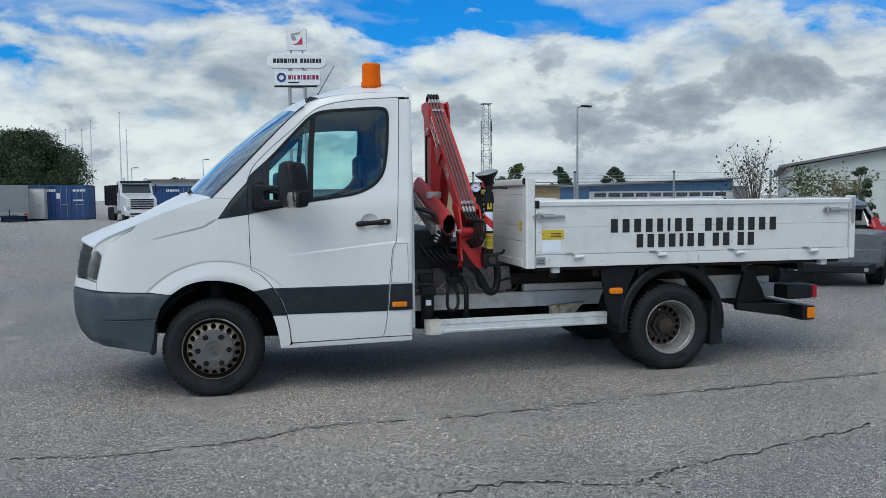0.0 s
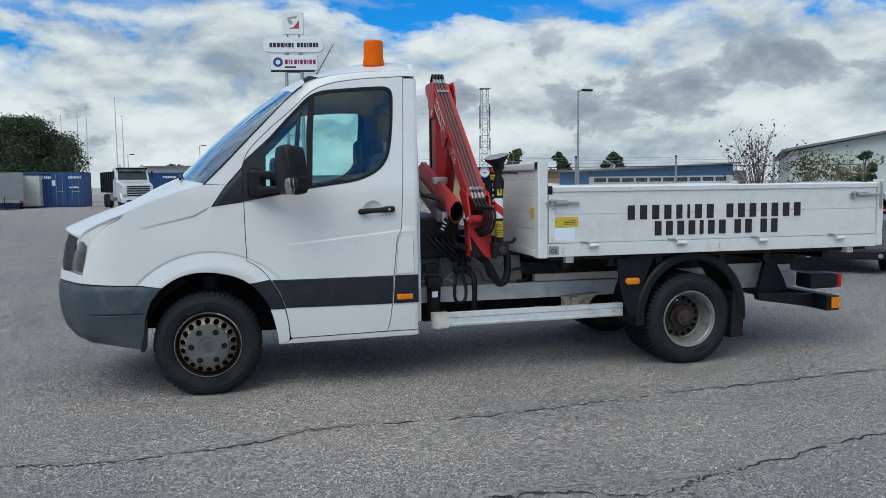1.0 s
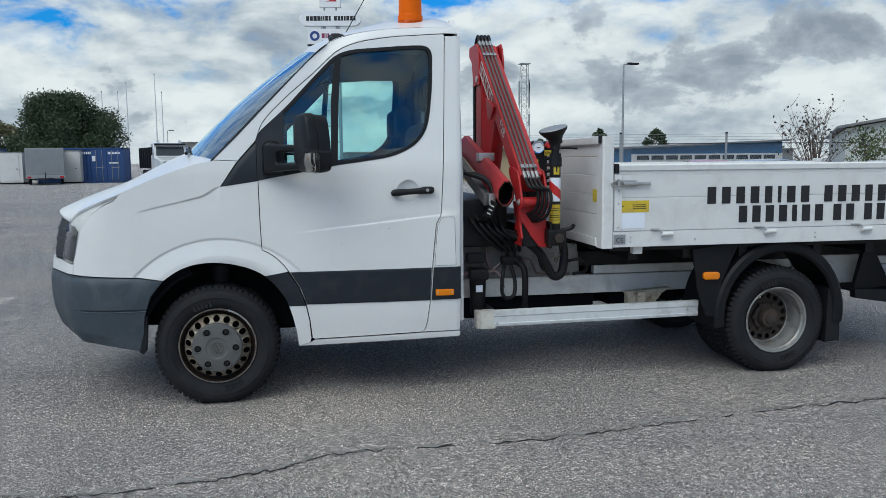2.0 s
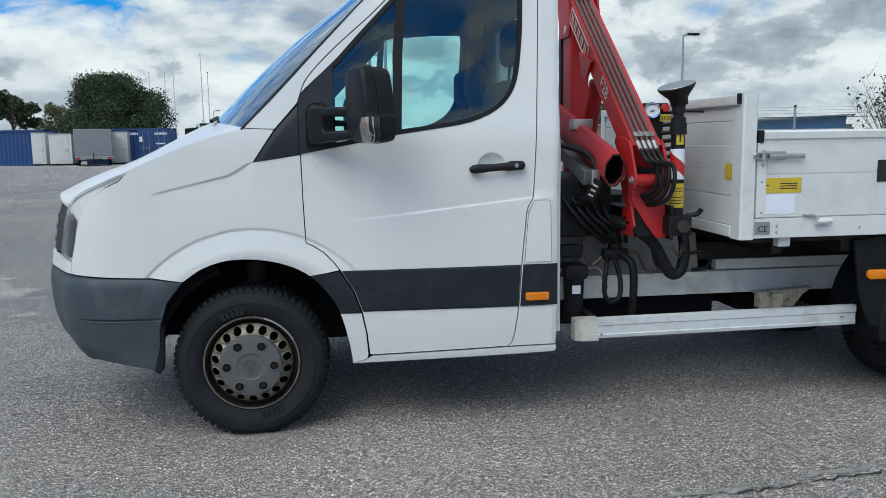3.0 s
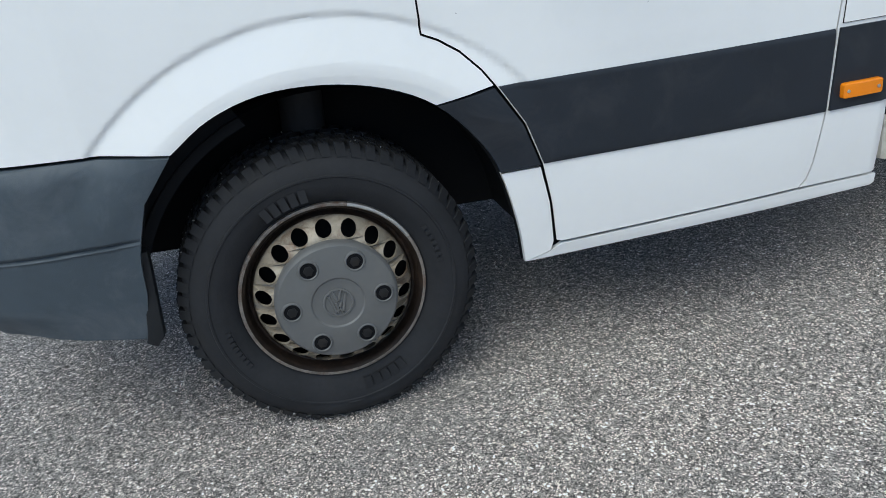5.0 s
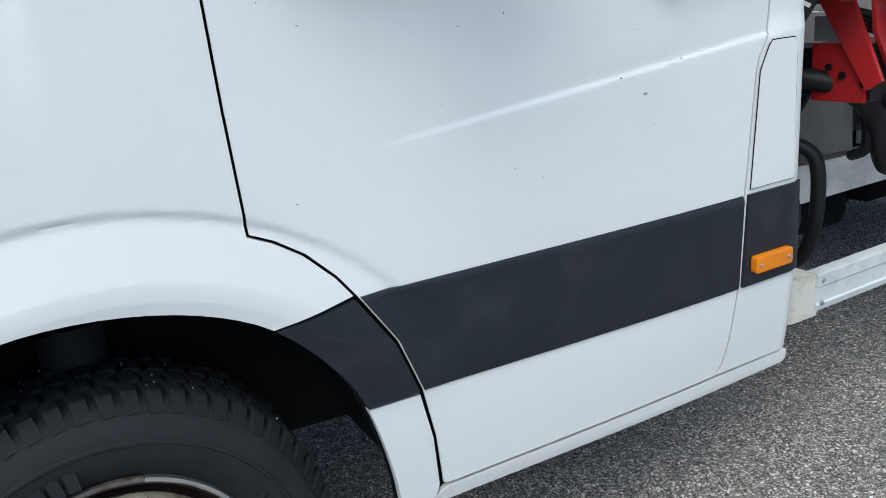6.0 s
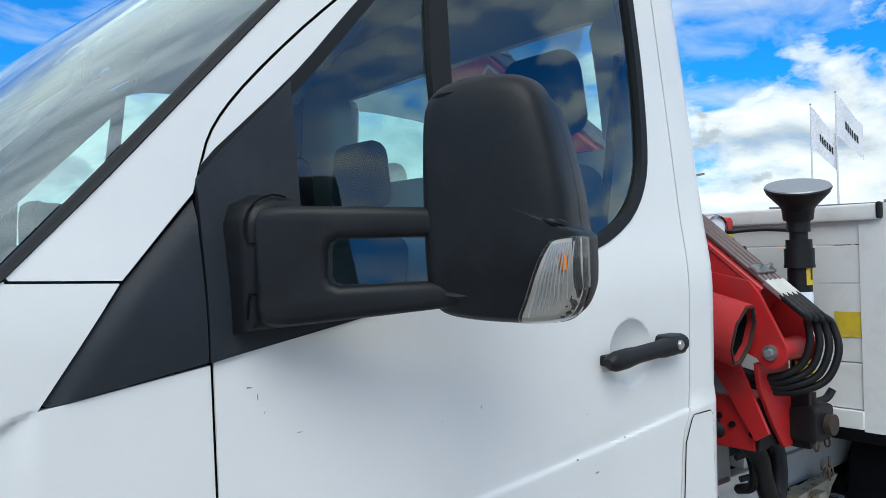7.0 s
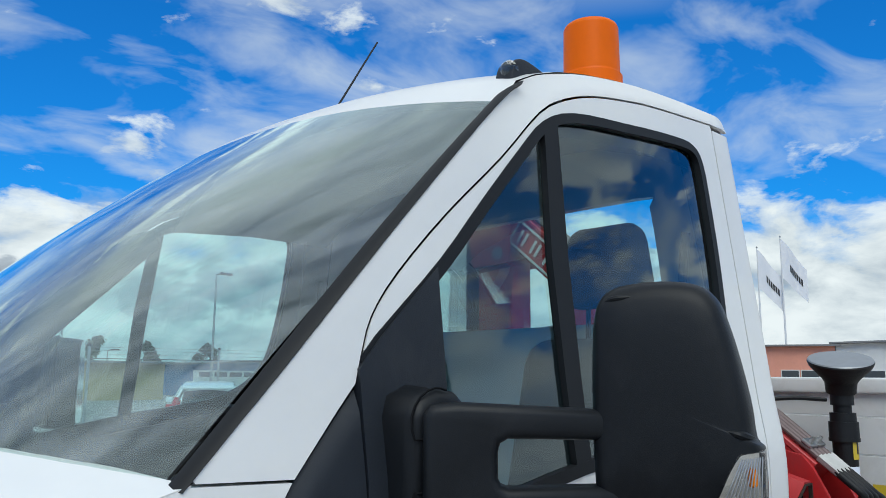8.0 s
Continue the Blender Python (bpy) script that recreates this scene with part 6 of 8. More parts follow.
def build_bed(truck):
    """Drop-side bed: headboard of planks, posts, hinged sides with latches, tailboard."""
    x0, x1, top, bot = 2.442, 5.305, 1.425, 0.893
    bed = new("drop_side_bed")
    bed.parent = truck
    bed["label"] = "white aluminium drop-side bed"
    bed.scale = (1, 1.028, 1)
    part("bed_floor", box((2.42, -0.98, 0.895), (5.29, 0.98, 0.955), 0.004), SUBFRAME, bed)
    for k in (1, -1):
        P = lambda x, y, z: (x, k * y, z)
        # outer side rail below the board
        part("side_rail", box(P(2.442, -1.012, 0.893), P(5.305, -0.965, 0.992), 0.004), BED_POST, bed)
        for n0, n1 in ((0.996, 1.205), (1.208, 1.352)):
            part("side_board", box(P(2.50, -1.014, n0), P(5.29, -0.985, n1), 0.003), BED, bed)
        part("side_board_top", loft([[P(x, y, z) for y, z in ((-1.014, 1.355), (-1.014, 1.372), (-1.024, 1.378), (-1.026, 1.408), (-1.012, 1.418), (-0.972, 1.418), (-0.966, 1.405), (-0.985, 1.355))] for x in (2.475, 5.295)]), BED_POST, bed)
        part("side_board_end", box(P(2.448, -1.018, 0.996), P(2.499, -0.983, 1.354), 0.004), BED_POST, bed)
        part("top_end_cap", box(P(2.446, -1.027, 1.358), P(2.476, -0.965, 1.420), 0.008), BLACK, bed, "black plastic end cap")
        part("front_post", loft([[P(a, b, z) for a, b in ((2.366, -1.016), (2.376, -1.026), (2.432, -1.026), (2.441, -1.016), (2.441, -0.93), (2.366, -0.93))] for z in (0.889, 1.592)]), BED_POST, bed, "white front corner post")
        part("rear_post", box(P(5.308, -1.02, 0.90), P(5.36, -0.95, 1.44), 0.008), BED_POST, bed)
        part("rear_post_plate", box(P(5.315, -1.026, 1.20), P(5.345, -1.02, 1.42), 0.003), STEEL, bed)
        # corner latches
        for xa, xb, zz in ((2.446, 2.682, 1.295), (5.045, 5.30, 1.318)):
            la = new("corner_latch")
            la.parent = bed
            part("latch_plate", box(P(xa, -1.024, zz - 0.020), P(xa + (xb - xa) * 0.62, -1.016, zz + 0.022), 0.003), STEEL, la)
            part("latch_lever", box(P(xa + 0.05, -1.042, zz - 0.012), P(xb, -1.026, zz + 0.010), 0.005), STEEL, la)
            part("latch_eye", rod(P(xa + 0.02, -1.04, zz - 0.025), P(xa + 0.02, -1.04, zz + 0.028), 0.010, n=10), STEEL, la)
            part("latch_link", tube([P(xa + 0.05, -1.040, zz + 0.015), P(xa - 0.02, -1.040, zz + 0.012), P(xa - 0.02, -1.040, zz - 0.012), P(xa + 0.05, -1.040, zz - 0.015)], 0.005, 6, 3), STEEL, la)
        for xx in (2.793, 3.518, 4.228, 4.935):
            hi = new("side_hinge")
            hi.parent = bed
            part("hinge_pin", rod(P(xx - 0.035, -1.030, 0.970), P(xx + 0.045, -1.030, 0.973), 0.014, n=12), BED_POST, hi)
            part("hinge_hook", tube([P(xx - 0.10, -1.018, 1.003), P(xx - 0.045, -1.024, 1.001), P(xx - 0.030, -1.034, 0.985), P(xx - 0.030, -1.036, 0.962)], 0.007, 8, 3), STEEL, hi)
        for xx, zz in ((2.475, 1.17), (2.475, 1.02), (2.475, 1.25), (2.56, 0.955), (2.56, 0.925), (3.86, 0.955), (3.86, 0.925), (3.0, 0.935)):
            part("rivet", lathe([(0.0, -0.003), (0.005, -0.002), (0.006, 0.0)], 8, Matrix.Translation(P(xx, -1.0185 if k > 0 else -1.014, zz))), STEEL, bed)
    for n, (z0, z1) in enumerate(((0.955, 1.098), (1.101, 1.222), (1.225, 1.345), (1.348, 1.465), (1.468, 1.565))):
        part("headboard_plank", box((2.372, -0.928, z0), (2.402, 0.928, z1), 0.003), BED, bed)
    part("headboard_rail", box((2.350, -0.99, 1.540), (2.412, 0.93, 1.592), 0.010), BED_POST, bed)
    part("headboard_rail_cap", box((2.346, -1.000, 1.545), (2.372, -0.985, 1.596), 0.006), BLACK, bed)
    part("headboard_foot", box((2.360, -0.93, 0.895), (2.41, 0.93, 0.952), 0.004), BED_POST, bed)
    part("tailboard", box((5.29, -0.94, 0.96), (5.32, 0.94, 1.40), 0.004), BED, bed)
    part("tail_rail", box((5.285, -0.97, 0.89), (5.34, 0.97, 0.955), 0.004), BED_POST, bed)
    # labels and lettering on the near board
    part("yellow_label", box((2.478, -1.0165, 1.114), (2.681, -1.0145, 1.188), 0.0008), YELLOW, bed, "yellow warning label")
    for i, (a, b, z) in enumerate(((2.50, 2.512, 1.15), (2.57, 2.66, 1.158), (2.57, 2.66, 1.146), (2.57, 2.66, 1.134))):
        part("label_line", box((a, -1.0175, z), (b, -1.0155, z + 0.005), 0.0005), BLACK_INK, bed)
    part("white_label", box((2.478, -1.0163, 1.012), (2.655, -1.0145, 1.108), 0.0008), WHITE_LABEL, bed)
    part("type_plate", box((2.448, -1.0150, 0.912), (2.527, -1.0125, 0.975), 0.001), GALV, bed, "small grey plate")
    text("mark", "CE", bed, pose(2.462, -1.0162, 0.925, 90), 0.042, BLACK_INK)
    part("yellow_label", box((2.3695, -0.927, 1.178), (2.3715, -0.850, 1.258), 0.0005), YELLOW, bed, "yellow warning label")
    # company name and number, as plain bars
    W = 0.060
    bars([W, W, W, W, W * 0.86, 0.024, W, W, -0.07, W, W, W, W * 0.9, W, W, W], 3.080, 1.158, 0.108, -1.0160, 0.0415, BLACK_INK, bed)
    D = 0.058
    bars([D, D, D, D, 0.034, D, D, -0.04, D, D, -0.04, D, D], 3.305, 1.034, 0.108, -1.0160, 0.0375, BLACK_INK, bed)


def text(name, body, parent, m, size, mat, depth=0.0006):
    """Raised lettering turned into a mesh."""
    cu = bpy.data.curves.new(name, "FONT")
    cu.body, cu.size, cu.extrude = body, size, depth
    tmp = bpy.data.objects.new(name, cu)
    scene.collection.objects.link(tmp)
    mesh = bpy.data.meshes.new_from_object(tmp.evaluated_get(bpy.context.evaluated_depsgraph_get()))
    bpy.data.objects.remove(tmp)
    bpy.data.curves.remove(cu)
    mesh.materials.clear()
    mesh.materials.append(mat)
    ob = new(name, mesh)
    ob.matrix_world = m
    ob.parent = parent
    return ob


truck = thing("flatbed_truck", "white light truck with drop-side bed, dark rub strips and muddy wheels", "truck")
build_cab(truck)
build_hood_and_roof(truck)
for nm, at, o, rr in (("front_wheel", (0, -0.889, 0.355), -1, False), ("front_wheel", (0, 0.889, 0.355), 1, False), ("rear_wheel", (3.665, -0.940, 0.355), -1, True), ("rear_wheel", (3.665, -0.690, 0.355), -1, True), ("rear_wheel", (3.665, 0.940, 0.355), 1, True), ("rear_wheel", (3.665, 0.690, 0.355), 1, True)):
    wheel(nm, truck, at, o, rr)
build_mirror(truck)
build_mirror(truck, True)
build_door_fittings(truck)
build_roof_things(truck)
build_interior(truck)
build_chassis(truck)
build_bed(truck)


def build_crane():
    """Folding loader crane behind the cab, its boom slanting down across the truck."""
    crane = thing("loader_crane", "red folding loader crane with hydraulic pipes, standing behind the cab", "crane")
    # slanting boom: a is the far top, b the near foot
    a, b = Vector((1.953, 0.36, 2.279)), Vector((1.953, -0.85, 1.299))
    d = (b - a).normalized()
    n = Vector((0, d.z, -d.y)) * -1
    if n.z < 0:
        n = -n

    def beam(p, q, w0, h0, w1, h1, chamfer=0.012):
        rings = []
        for c, w, h in ((p, w0, h0), (q, w1, h1)):
            r = []
            for sx, sn in ((-w / 2, -h / 2 + chamfer), (-w / 2 + chamfer, -h / 2), (w / 2 - chamfer, -h / 2), (w / 2, -h / 2 + chamfer), (w / 2, h / 2 - chamfer), (w / 2 - chamfer, h / 2), (-w / 2 + chamfer, h / 2), (-w / 2, h / 2 - chamfer)):
                r.append(c + Vector((sx, 0, 0)) + n * sn)
            rings.append(r)
        return loft(rings)

    boom = part("boom", beam(a, b, 0.133, 0.125, 0.138, 0.135), CRANE_RED, crane, "red slanting boom")
    part("boom_top_plate", beam(a + n * 0.063 + d * 0.02, b + n * 0.066, 0.139, 0.016, 0.145, 0.016, 0.003), CRANE_PALE, boom)
    # side ribs of the boom
    for t in (0.44,):
        p = a.lerp(b, t) - n * 0.06
        part("boom_lug", slab([(p.y - 0.12, p.z + 0.02), (p.y - 0.02, p.z - 0.07), (p.y + 0.06, p.z - 0.05), (p.y + 0.12, p.z + 0.10)], 1.868, 1.884, 0.003), CRANE_RED, boom).matrix_basis = Matrix.Identity(4)
    # upright arm
    part("upright_arm", box((1.890, 0.22, 1.18), (2.010, 0.405, 2.24), 0.014), CRANE_RED, crane, "red upright arm")
    head = [(0.225, 2.02), (0.215, 2.16), (0.255, 2.29), (0.30, 2.334), (0.535, 2.334), (0.556, 2.31), (0.55, 2.265), (0.46, 2.20), (0.43, 2.10), (0.415, 2.02)]
    for x0 in (1.872, 2.060):
        part("upright_arm_head", slab(head, x0, x0 + 0.014, 0.004), CRANE_RED, crane)
    part("head_pin", rod((1.866, 0.276, 2.066), (2.080, 0.276, 2.066), 0.026, n=20), STEEL, crane, "steel hinge pin")
    part("head_block", box((1.890, 0.33, 2.22), (2.056, 0.53, 2.322), 0.012), CRANE_RED, crane)
    part("cover_plate", box((1.880, 0.410, 1.40), (2.005, 0.462, 2.15), 0.006), BLACK, crane)
    part("lift_cylinder", rod((1.955, 0.10, 1.30), (1.955, -0.10, 1.72), 0.045, n=18), CRANE_RED, crane)
    part("cylinder_rod", rod((1.955, -0.10, 1.72), (1.955, -0.15, 1.83), 0.025, n=14), CHROME, crane)
    part("column", rod((1.985, 0.30, 0.86), (1.985, 0.30, 1.25), 0.14, 0.11, 24), CRANE_RED, crane)
    # yz plates were drawn in x-z: turn them
    for ob in crane.children_recursive:
        if ob.name.startswith(("boom_lug", "upright_arm_head")):
            for v in ob.data.vertices:
                x, y, z = v.co
                v.co = (y, x, z)
            ob.data.flip_normals()
    # pipes along the boom's upper face, with clamps and hose ends
    for i in range(4):
        off = Vector((-0.052 + 0.027 * i, 0, 0)) + n * 0.086
        p0, p1 = a + off - d * 0.01, b + off + d * 0.025
        part("hydraulic_pipe", rod(p0, p1, 0.0085, n=10), PIPE, crane, "grey hydraulic pipe")
        part("pipe_fitting", rod(p1 - d * 0.035, p1 + d * 0.03, 0.0125, 0.0115, 6), STEEL, crane)
        part("pipe_fitting", rod(p0 - d * 0.02, p0 + d * 0.06, 0.012, n=6), STEEL, crane)
        part("hose", tube([p0, p0 - d * 0.05 + n * 0.012, p0 - d * 0.08 - n * 0.01, p0 - d * 0.07 - n * 0.06 + Vector((0, 0.03, 0))], 0.012, 10), HOSE, crane)
        k = i * 0.016
        part("hose", tube([p1 + d * 0.02, p1 + d * 0.055, p1 + d * 0.10 + Vector((0.012, -0.002, -0.008)), Vector((1.965 + 0.024 * i, -0.978 - k * 0.7, 1.262 - k * 0.2)), Vector((1.972 + 0.022 * i, -0.980 - k, 1.205 - k * 0.5)), Vector((1.965 + 0.018 * i, -0.960 - k * 0.9, 1.145 - k * 0.9)), Vector((1.945 + 0.014 * i, -0.920 - k * 0.5, 1.115 - k)), Vector((1.930 + 0.010 * i, -0.870, 1.105 - k * 0.9)), Vector((1.90, -0.80, 1.125 - k * 0.6))], 0.0105, 12, 6), HOSE, crane)
    for t, off in ((0.965, -0.0385), (0.965, 0.0155), (0.12, -0.0385), (0.12, 0.0155)):
        c = a.lerp(b, t) + Vector((off, 0, 0)) + n * 0.097
        bm = bmesh.new()
        add_box(bm, (-0.025, -0.016, -0.005), (0.025, 0.016, 0.005), 0.003, Matrix.Translation(c) @ d.to_track_quat("Y", "Z").to_matrix().to_4x4())
        add_rod(bm, c, c + n * 0.02, 0.006, n=6)
        part("pipe_clamp", bm, STEEL, crane, "steel pipe clamp")
    # near foot: lugs with pin
    lug = [(-0.66, 1.37), (-0.68, 1.405), (-0.763, 1.400), (-0.865, 1.378), (-0.893, 1.345), (-0.965, 1.205)] + [(-0.923 + 0.046 * math.cos(t), 1.184 + 0.046 * math.sin(t)) for t in (radians(165 + 170 * i / 8) for i in range(9))] + [(-0.855, 1.175), (-0.78, 1.255)]
    for x0, x1 in ((1.866, 1.880), (2.032, 2.046)):
        bm = slab(lug, x0, x1, 0.003)
        for v in bm.verts:
            v.co = Vector((v.co.y, v.co.x, v.co.z))
        bmesh.ops.reverse_faces(bm, faces=bm.faces)
        part("boom_foot_lug", bm, CRANE_RED, crane, "red lug plate")
    part("foot_pin", rod((1.858, -0.923, 1.184), (2.056, -0.923, 1.184), 0.021, n=20), STEEL, crane, "steel hinge pin")
    part("pin_bolt", rod((1.850, -0.923, 1.184), (1.860, -0.923, 1.184), 0.011, n=6), GALV, crane)
    part("foot_roller", rod((1.882, -0.920, 1.184), (2.030, -0.920, 1.184), 0.032, n=18), CRANE_RED, crane)
    # folded extension: octagonal tube with an open end
    p, q = Vector((1.790, 0.30, 1.555)), Vector((1.790, -0.885, 1.235))
    dd = (q - p).normalized()
    u = Vector((0, -dd.z, dd.y))
    u = u if u.z > 0 else -u
    octo = [(-0.052, -0.035), (-0.018, -0.085), (0.018, -0.085), (0.052, -0.035), (0.052, 0.035), (0.018, 0.085), (-0.018, 0.085), (-0.052, 0.035)]
    ring = lambda c, s: [c + Vector((x * s, 0, 0)) + u * (z * s) for x, z in octo]
    part("extension_tube", loft([ring(p, 1.0), ring(q, 1.0), ring(q, 0.90), ring(q - dd * 0.30, 0.90)], True), CRANE_PALE, crane, "faded red octagonal extension tube")
    part("tube_mouth", loft([ring(q - dd * 0.01, 0.90), ring(q + dd * 0.006, 0.97), ring(q + dd * 0.006, 0.90), ring(q - dd * 0.004, 0.88)], False), HUB, crane)
    # black lining added so the open tube looks shaded inside
    part("tube_liner", loft([ring(q - dd * 0.02, 0.895), ring(q - dd * 0.10, 0.86), ring(q - dd * 0.105, 0.05)], False), SHADOW, crane)
    part("inner_extension", beam2(Vector((1.71, 0.30, 1.47)), Vector((1.71, -0.72, 1.19)), 0.05, 0.07), SUBFRAME, crane, "grey cylinder")
    part("tube_bracket", box((1.735, -0.36, 1.44), (1.85, -0.28, 1.50), 0.008), STEEL, crane)
    part("end_bracket", box((1.70, -0.80, 1.16), (1.745, -0.70, 1.235), 0.006), STEEL, crane)
    # outrigger beam across, with near leg
    part("outrigger_beam", box((1.900, -0.850, 0.895), (2.060, -0.690, 1.045), 0.006), CRANE_RED, crane, "red end of the outrigger beam")
    # inner beam coloured black to stand for the deep shade behind its end
    part("beam_tube", box((1.912, -0.688, 0.907), (2.048, 0.935, 1.033), 0.006), GREASY, crane, "outrigger beam, coloured black for deep shade")
    part("beam_strut", loft([[(1.897, y, z), (1.885, y, z), (1.885, y2, z2), (1.897, y2, z2)] for y, z, y2, z2 in ((-0.70, 1.18, -0.80, 1.18), (-0.86, 0.93, -0.90, 0.955))]), CRANE_RED, crane)
    # black discs that paint the holes as shaded
    for y, z in ((-0.745, 0.985), (-0.785, 0.965), (-0.845, 0.945), (-0.905, 0.915)):
        part("beam_hole", rod((1.893, y, z), (1.902, y, z), 0.009, n=14), SHADOW, crane)
    part("leg_gusset", slab([(1.874, 1.150), (2.050, 1.150), (2.060, 1.02), (2.062, 0.890), (2.012, 0.893), (1.955, 0.965), (1.886, 1.075)], -0.880, -0.866, 0.003), CRANE_RED, crane, "red tapering gusset plate")
    # plate added in black to paint the shaded inside of the open beam
    part("beam_end", box((1.902, -0.862, 0.897), (2.028, -0.852, 1.043), 0.004), GREASY, crane, "thin black plate for the dark open beam end")
    part("beam_plate", box((1.894, -0.80, 1.052), (1.899, -0.70, 1.115), 0.002), GALV, crane, "dull metal type plate")
    part("leg_bracket", box((2.064, -0.93, 0.885), (2.082, -0.80, 1.055), 0.006), GREASY, crane)
    lx, ly = 2.110, -0.892
    leg = new("outrigger_leg")
    leg.parent = crane
    leg["label"] = "black outrigger leg turned up, with warning stripes"
    part("leg_tube", rod((lx, ly, 0.99), (lx, ly, 1.43), 0.034, n=28), GREASY, leg)
    part("leg_sleeve", rod((lx, ly, 1.405), (lx, ly, 1.415), 0.043, n=28), BLACK, leg)
    part("leg_sleeve", rod((lx, ly, 1.415), (lx, ly, 1.462), 0.0415, n=28), BLACK, leg)
    part("leg_sleeve", rod((lx, ly, 1.462), (lx, ly, 1.488), 0.0365, n=28), BLACK, leg)
    part("leg_neck", rod((lx, ly, 1.488), (lx, ly, 1.510), 0.0255, n=24), BLACK, leg)
    part("leg_collar", rod((lx, ly, 1.510), (lx, ly, 1.550), 0.0325, n=24), BLACK, leg)
    part("leg_rod", rod((lx, ly, 1.548), (lx, ly, 1.58), 0.027, n=24), BLACK, leg)
    tilt = pose(lx, ly, 1.568, 8, -15, 0)
    foot = lathe([(0.0, 0.02), (0.042, 0.02), (0.045, -0.01), (0.052, -0.022), (0.086, -0.060), (0.092, -0.074), (0.089, -0.080), (0.0, -0.074)], 40, tilt @ pose(0, 0, 0, -90))
    part("foot_pad", foot, GREASY, leg, "flared black foot pad")
    part("pad_face", lathe([(0.0, -0.0815), (0.088, -0.0815), (0.0905, -0.078)], 40, tilt @ pose(0, 0, 0, -90)), GALV, leg, "worn grey pad face")
    part("leg_base", box((lx - 0.065, ly - 0.065, 0.905), (lx + 0.060, ly + 0.065, 1.01), 0.018), GREASY, leg)
    part("leg_bolt", rod((lx + 0.005, ly - 0.064, 0.955), (lx + 0.005, ly - 0.085, 0.955), 0.030, n=20), HUB, leg)
    part("leg_lever", tube([(lx + 0.05, ly, 1.0), (lx + 0.10, ly - 0.02, 1.01), (lx + 0.12, ly - 0.03, 1.035)], 0.012, 8, 3), GREASY, leg)

    def wrap(name, z0, z1, mat, a0=150, a1=330, slant=0.0, r=0.0352, label=""):
        bm, prev = bmesh.new(), None
        for i in range(17):
            t = i / 16
            an = radians(a0 + (a1 - a0) * t)
            s = slant * t
            row = [bm.verts.new((lx + r * math.cos(an), ly + r * math.sin(an), z + s)) for z in (z0, z1)]
            if prev:
                bm.faces.new((prev[0], row[0], row[1], prev[1]))
            prev = row
        bmesh.ops.recalc_face_normals(bm, faces=bm.faces)
        part(name, bm, mat, leg, label)

    wrap("stripe_band", 1.185, 1.335, WHITE_LABEL, label="white reflective band")
    wrap("stripe_band", 1.268, 1.330, RED_LABEL, 165, 330, -0.080, 0.0358, "red slanting stripe")
    wrap("yellow_label", 1.045, 1.165, YELLOW, 170, 320, 0.0, 0.0356, "yellow warning label")
    for z in (1.065, 1.08, 1.095, 1.125, 1.14):
        wrap("label_line", z, z + 0.004, BLACK_INK, 190, 300, 0.0, 0.0362)
    wrap("warning_triangle", 1.355, 1.42, YELLOW, 235, 300, 0.0, 0.0356, "yellow warning sign")
    wrap("warning_mark", 1.37, 1.405, BLACK_INK, 258, 272, 0.0, 0.0362)
    for i in range(7):
        t = i / 6
        y = ly - 0.055 - 0.02 * math.sin(math.pi * t)
        c = Vector((lx - 0.05 + 0.07 * t, y, 0.90 - 0.085 * math.sin(math.pi * t) ** 0.7))
        bm = bmesh.new()
        add_tube(bm, [c + Vector((0.009 * math.cos(s) * (1 if i % 2 else 0.3), 0.009 * math.cos(s) * (0.3 if i % 2 else 1), 0.015 * math.sin(s))) for s in (2 * math.pi * j / 10 for j in range(11))], 0.0028, 6, 0)
        part("chain_link", bm, HUB, crane)
    # valve block with gauge, stop button and levers
    v = new("valve_block")
    v.parent = crane
    v.location = (-0.048, -0.036, 0.0)
    part("valve_body", box((2.05, -0.60, 1.14), (2.19, -0.40, 1.515), 0.012), GREASY, v)
    part("valve_head", box((2.085, -0.584, 1.500), (2.225, -0.50, 1.572), 0.012), BLACK, v)
    part("gauge", lathe([(0.0, -0.012), (0.036, -0.012), (0.038, -0.020), (0.047, -0.022), (0.050, -0.012), (0.050, 0.03), (0.0, 0.03)], 36, pose(2.125, -0.60, 1.532, 0, 0, -20) @ Matrix.Scale(0.86, 4)), CHROME, v, "round pressure gauge in a chrome rim")
    part("gauge_face", lathe([(0.0, -0.0135), (0.0365, -0.0135)], 32, pose(2.125, -0.60, 1.532, 0, 0, -20) @ Matrix.Scale(0.86, 4)), WHITE_LABEL, v)
    part("gauge_hand", box((2.112, -0.6155, 1.527), (2.138, -0.6125, 1.532), 0.001), BLACK_INK, v)
    part("stop_button", lathe([(0.0, -0.03), (0.020, -0.028), (0.022, -0.01), (0.012, 0.0), (0.012, 0.02)], 20, pose(2.195, -0.588, 1.545, 0)), RED_LABEL, v, "red stop button")
    part("stop_label", box((2.165, -0.612, 1.475), (2.225, -0.606, 1.512), 0.002), YELLOW, v)
    text("stop_word", "STOP", v, pose(2.169, -0.6135, 1.484, 90), 0.024, BLACK_INK)
    part("yellow_label", box((2.055, -0.604, 1.365), (2.125, -0.599, 1.450), 0.001), YELLOW, v, "yellow label")
    for i in range(4):
        part("label_line", box((2.065, -0.6055, 1.378 + 0.017 * i), (2.115, -0.6035, 1.386 + 0.017 * i), 0.0004), BLACK_INK, v)
    for i in range(6):
        part("control_lever", rod((2.17, -0.585, 1.455 - 0.042 * i), (2.245, -0.64, 1.462 - 0.042 * i), 0.011, n=12), BLACK, v, "black control lever")
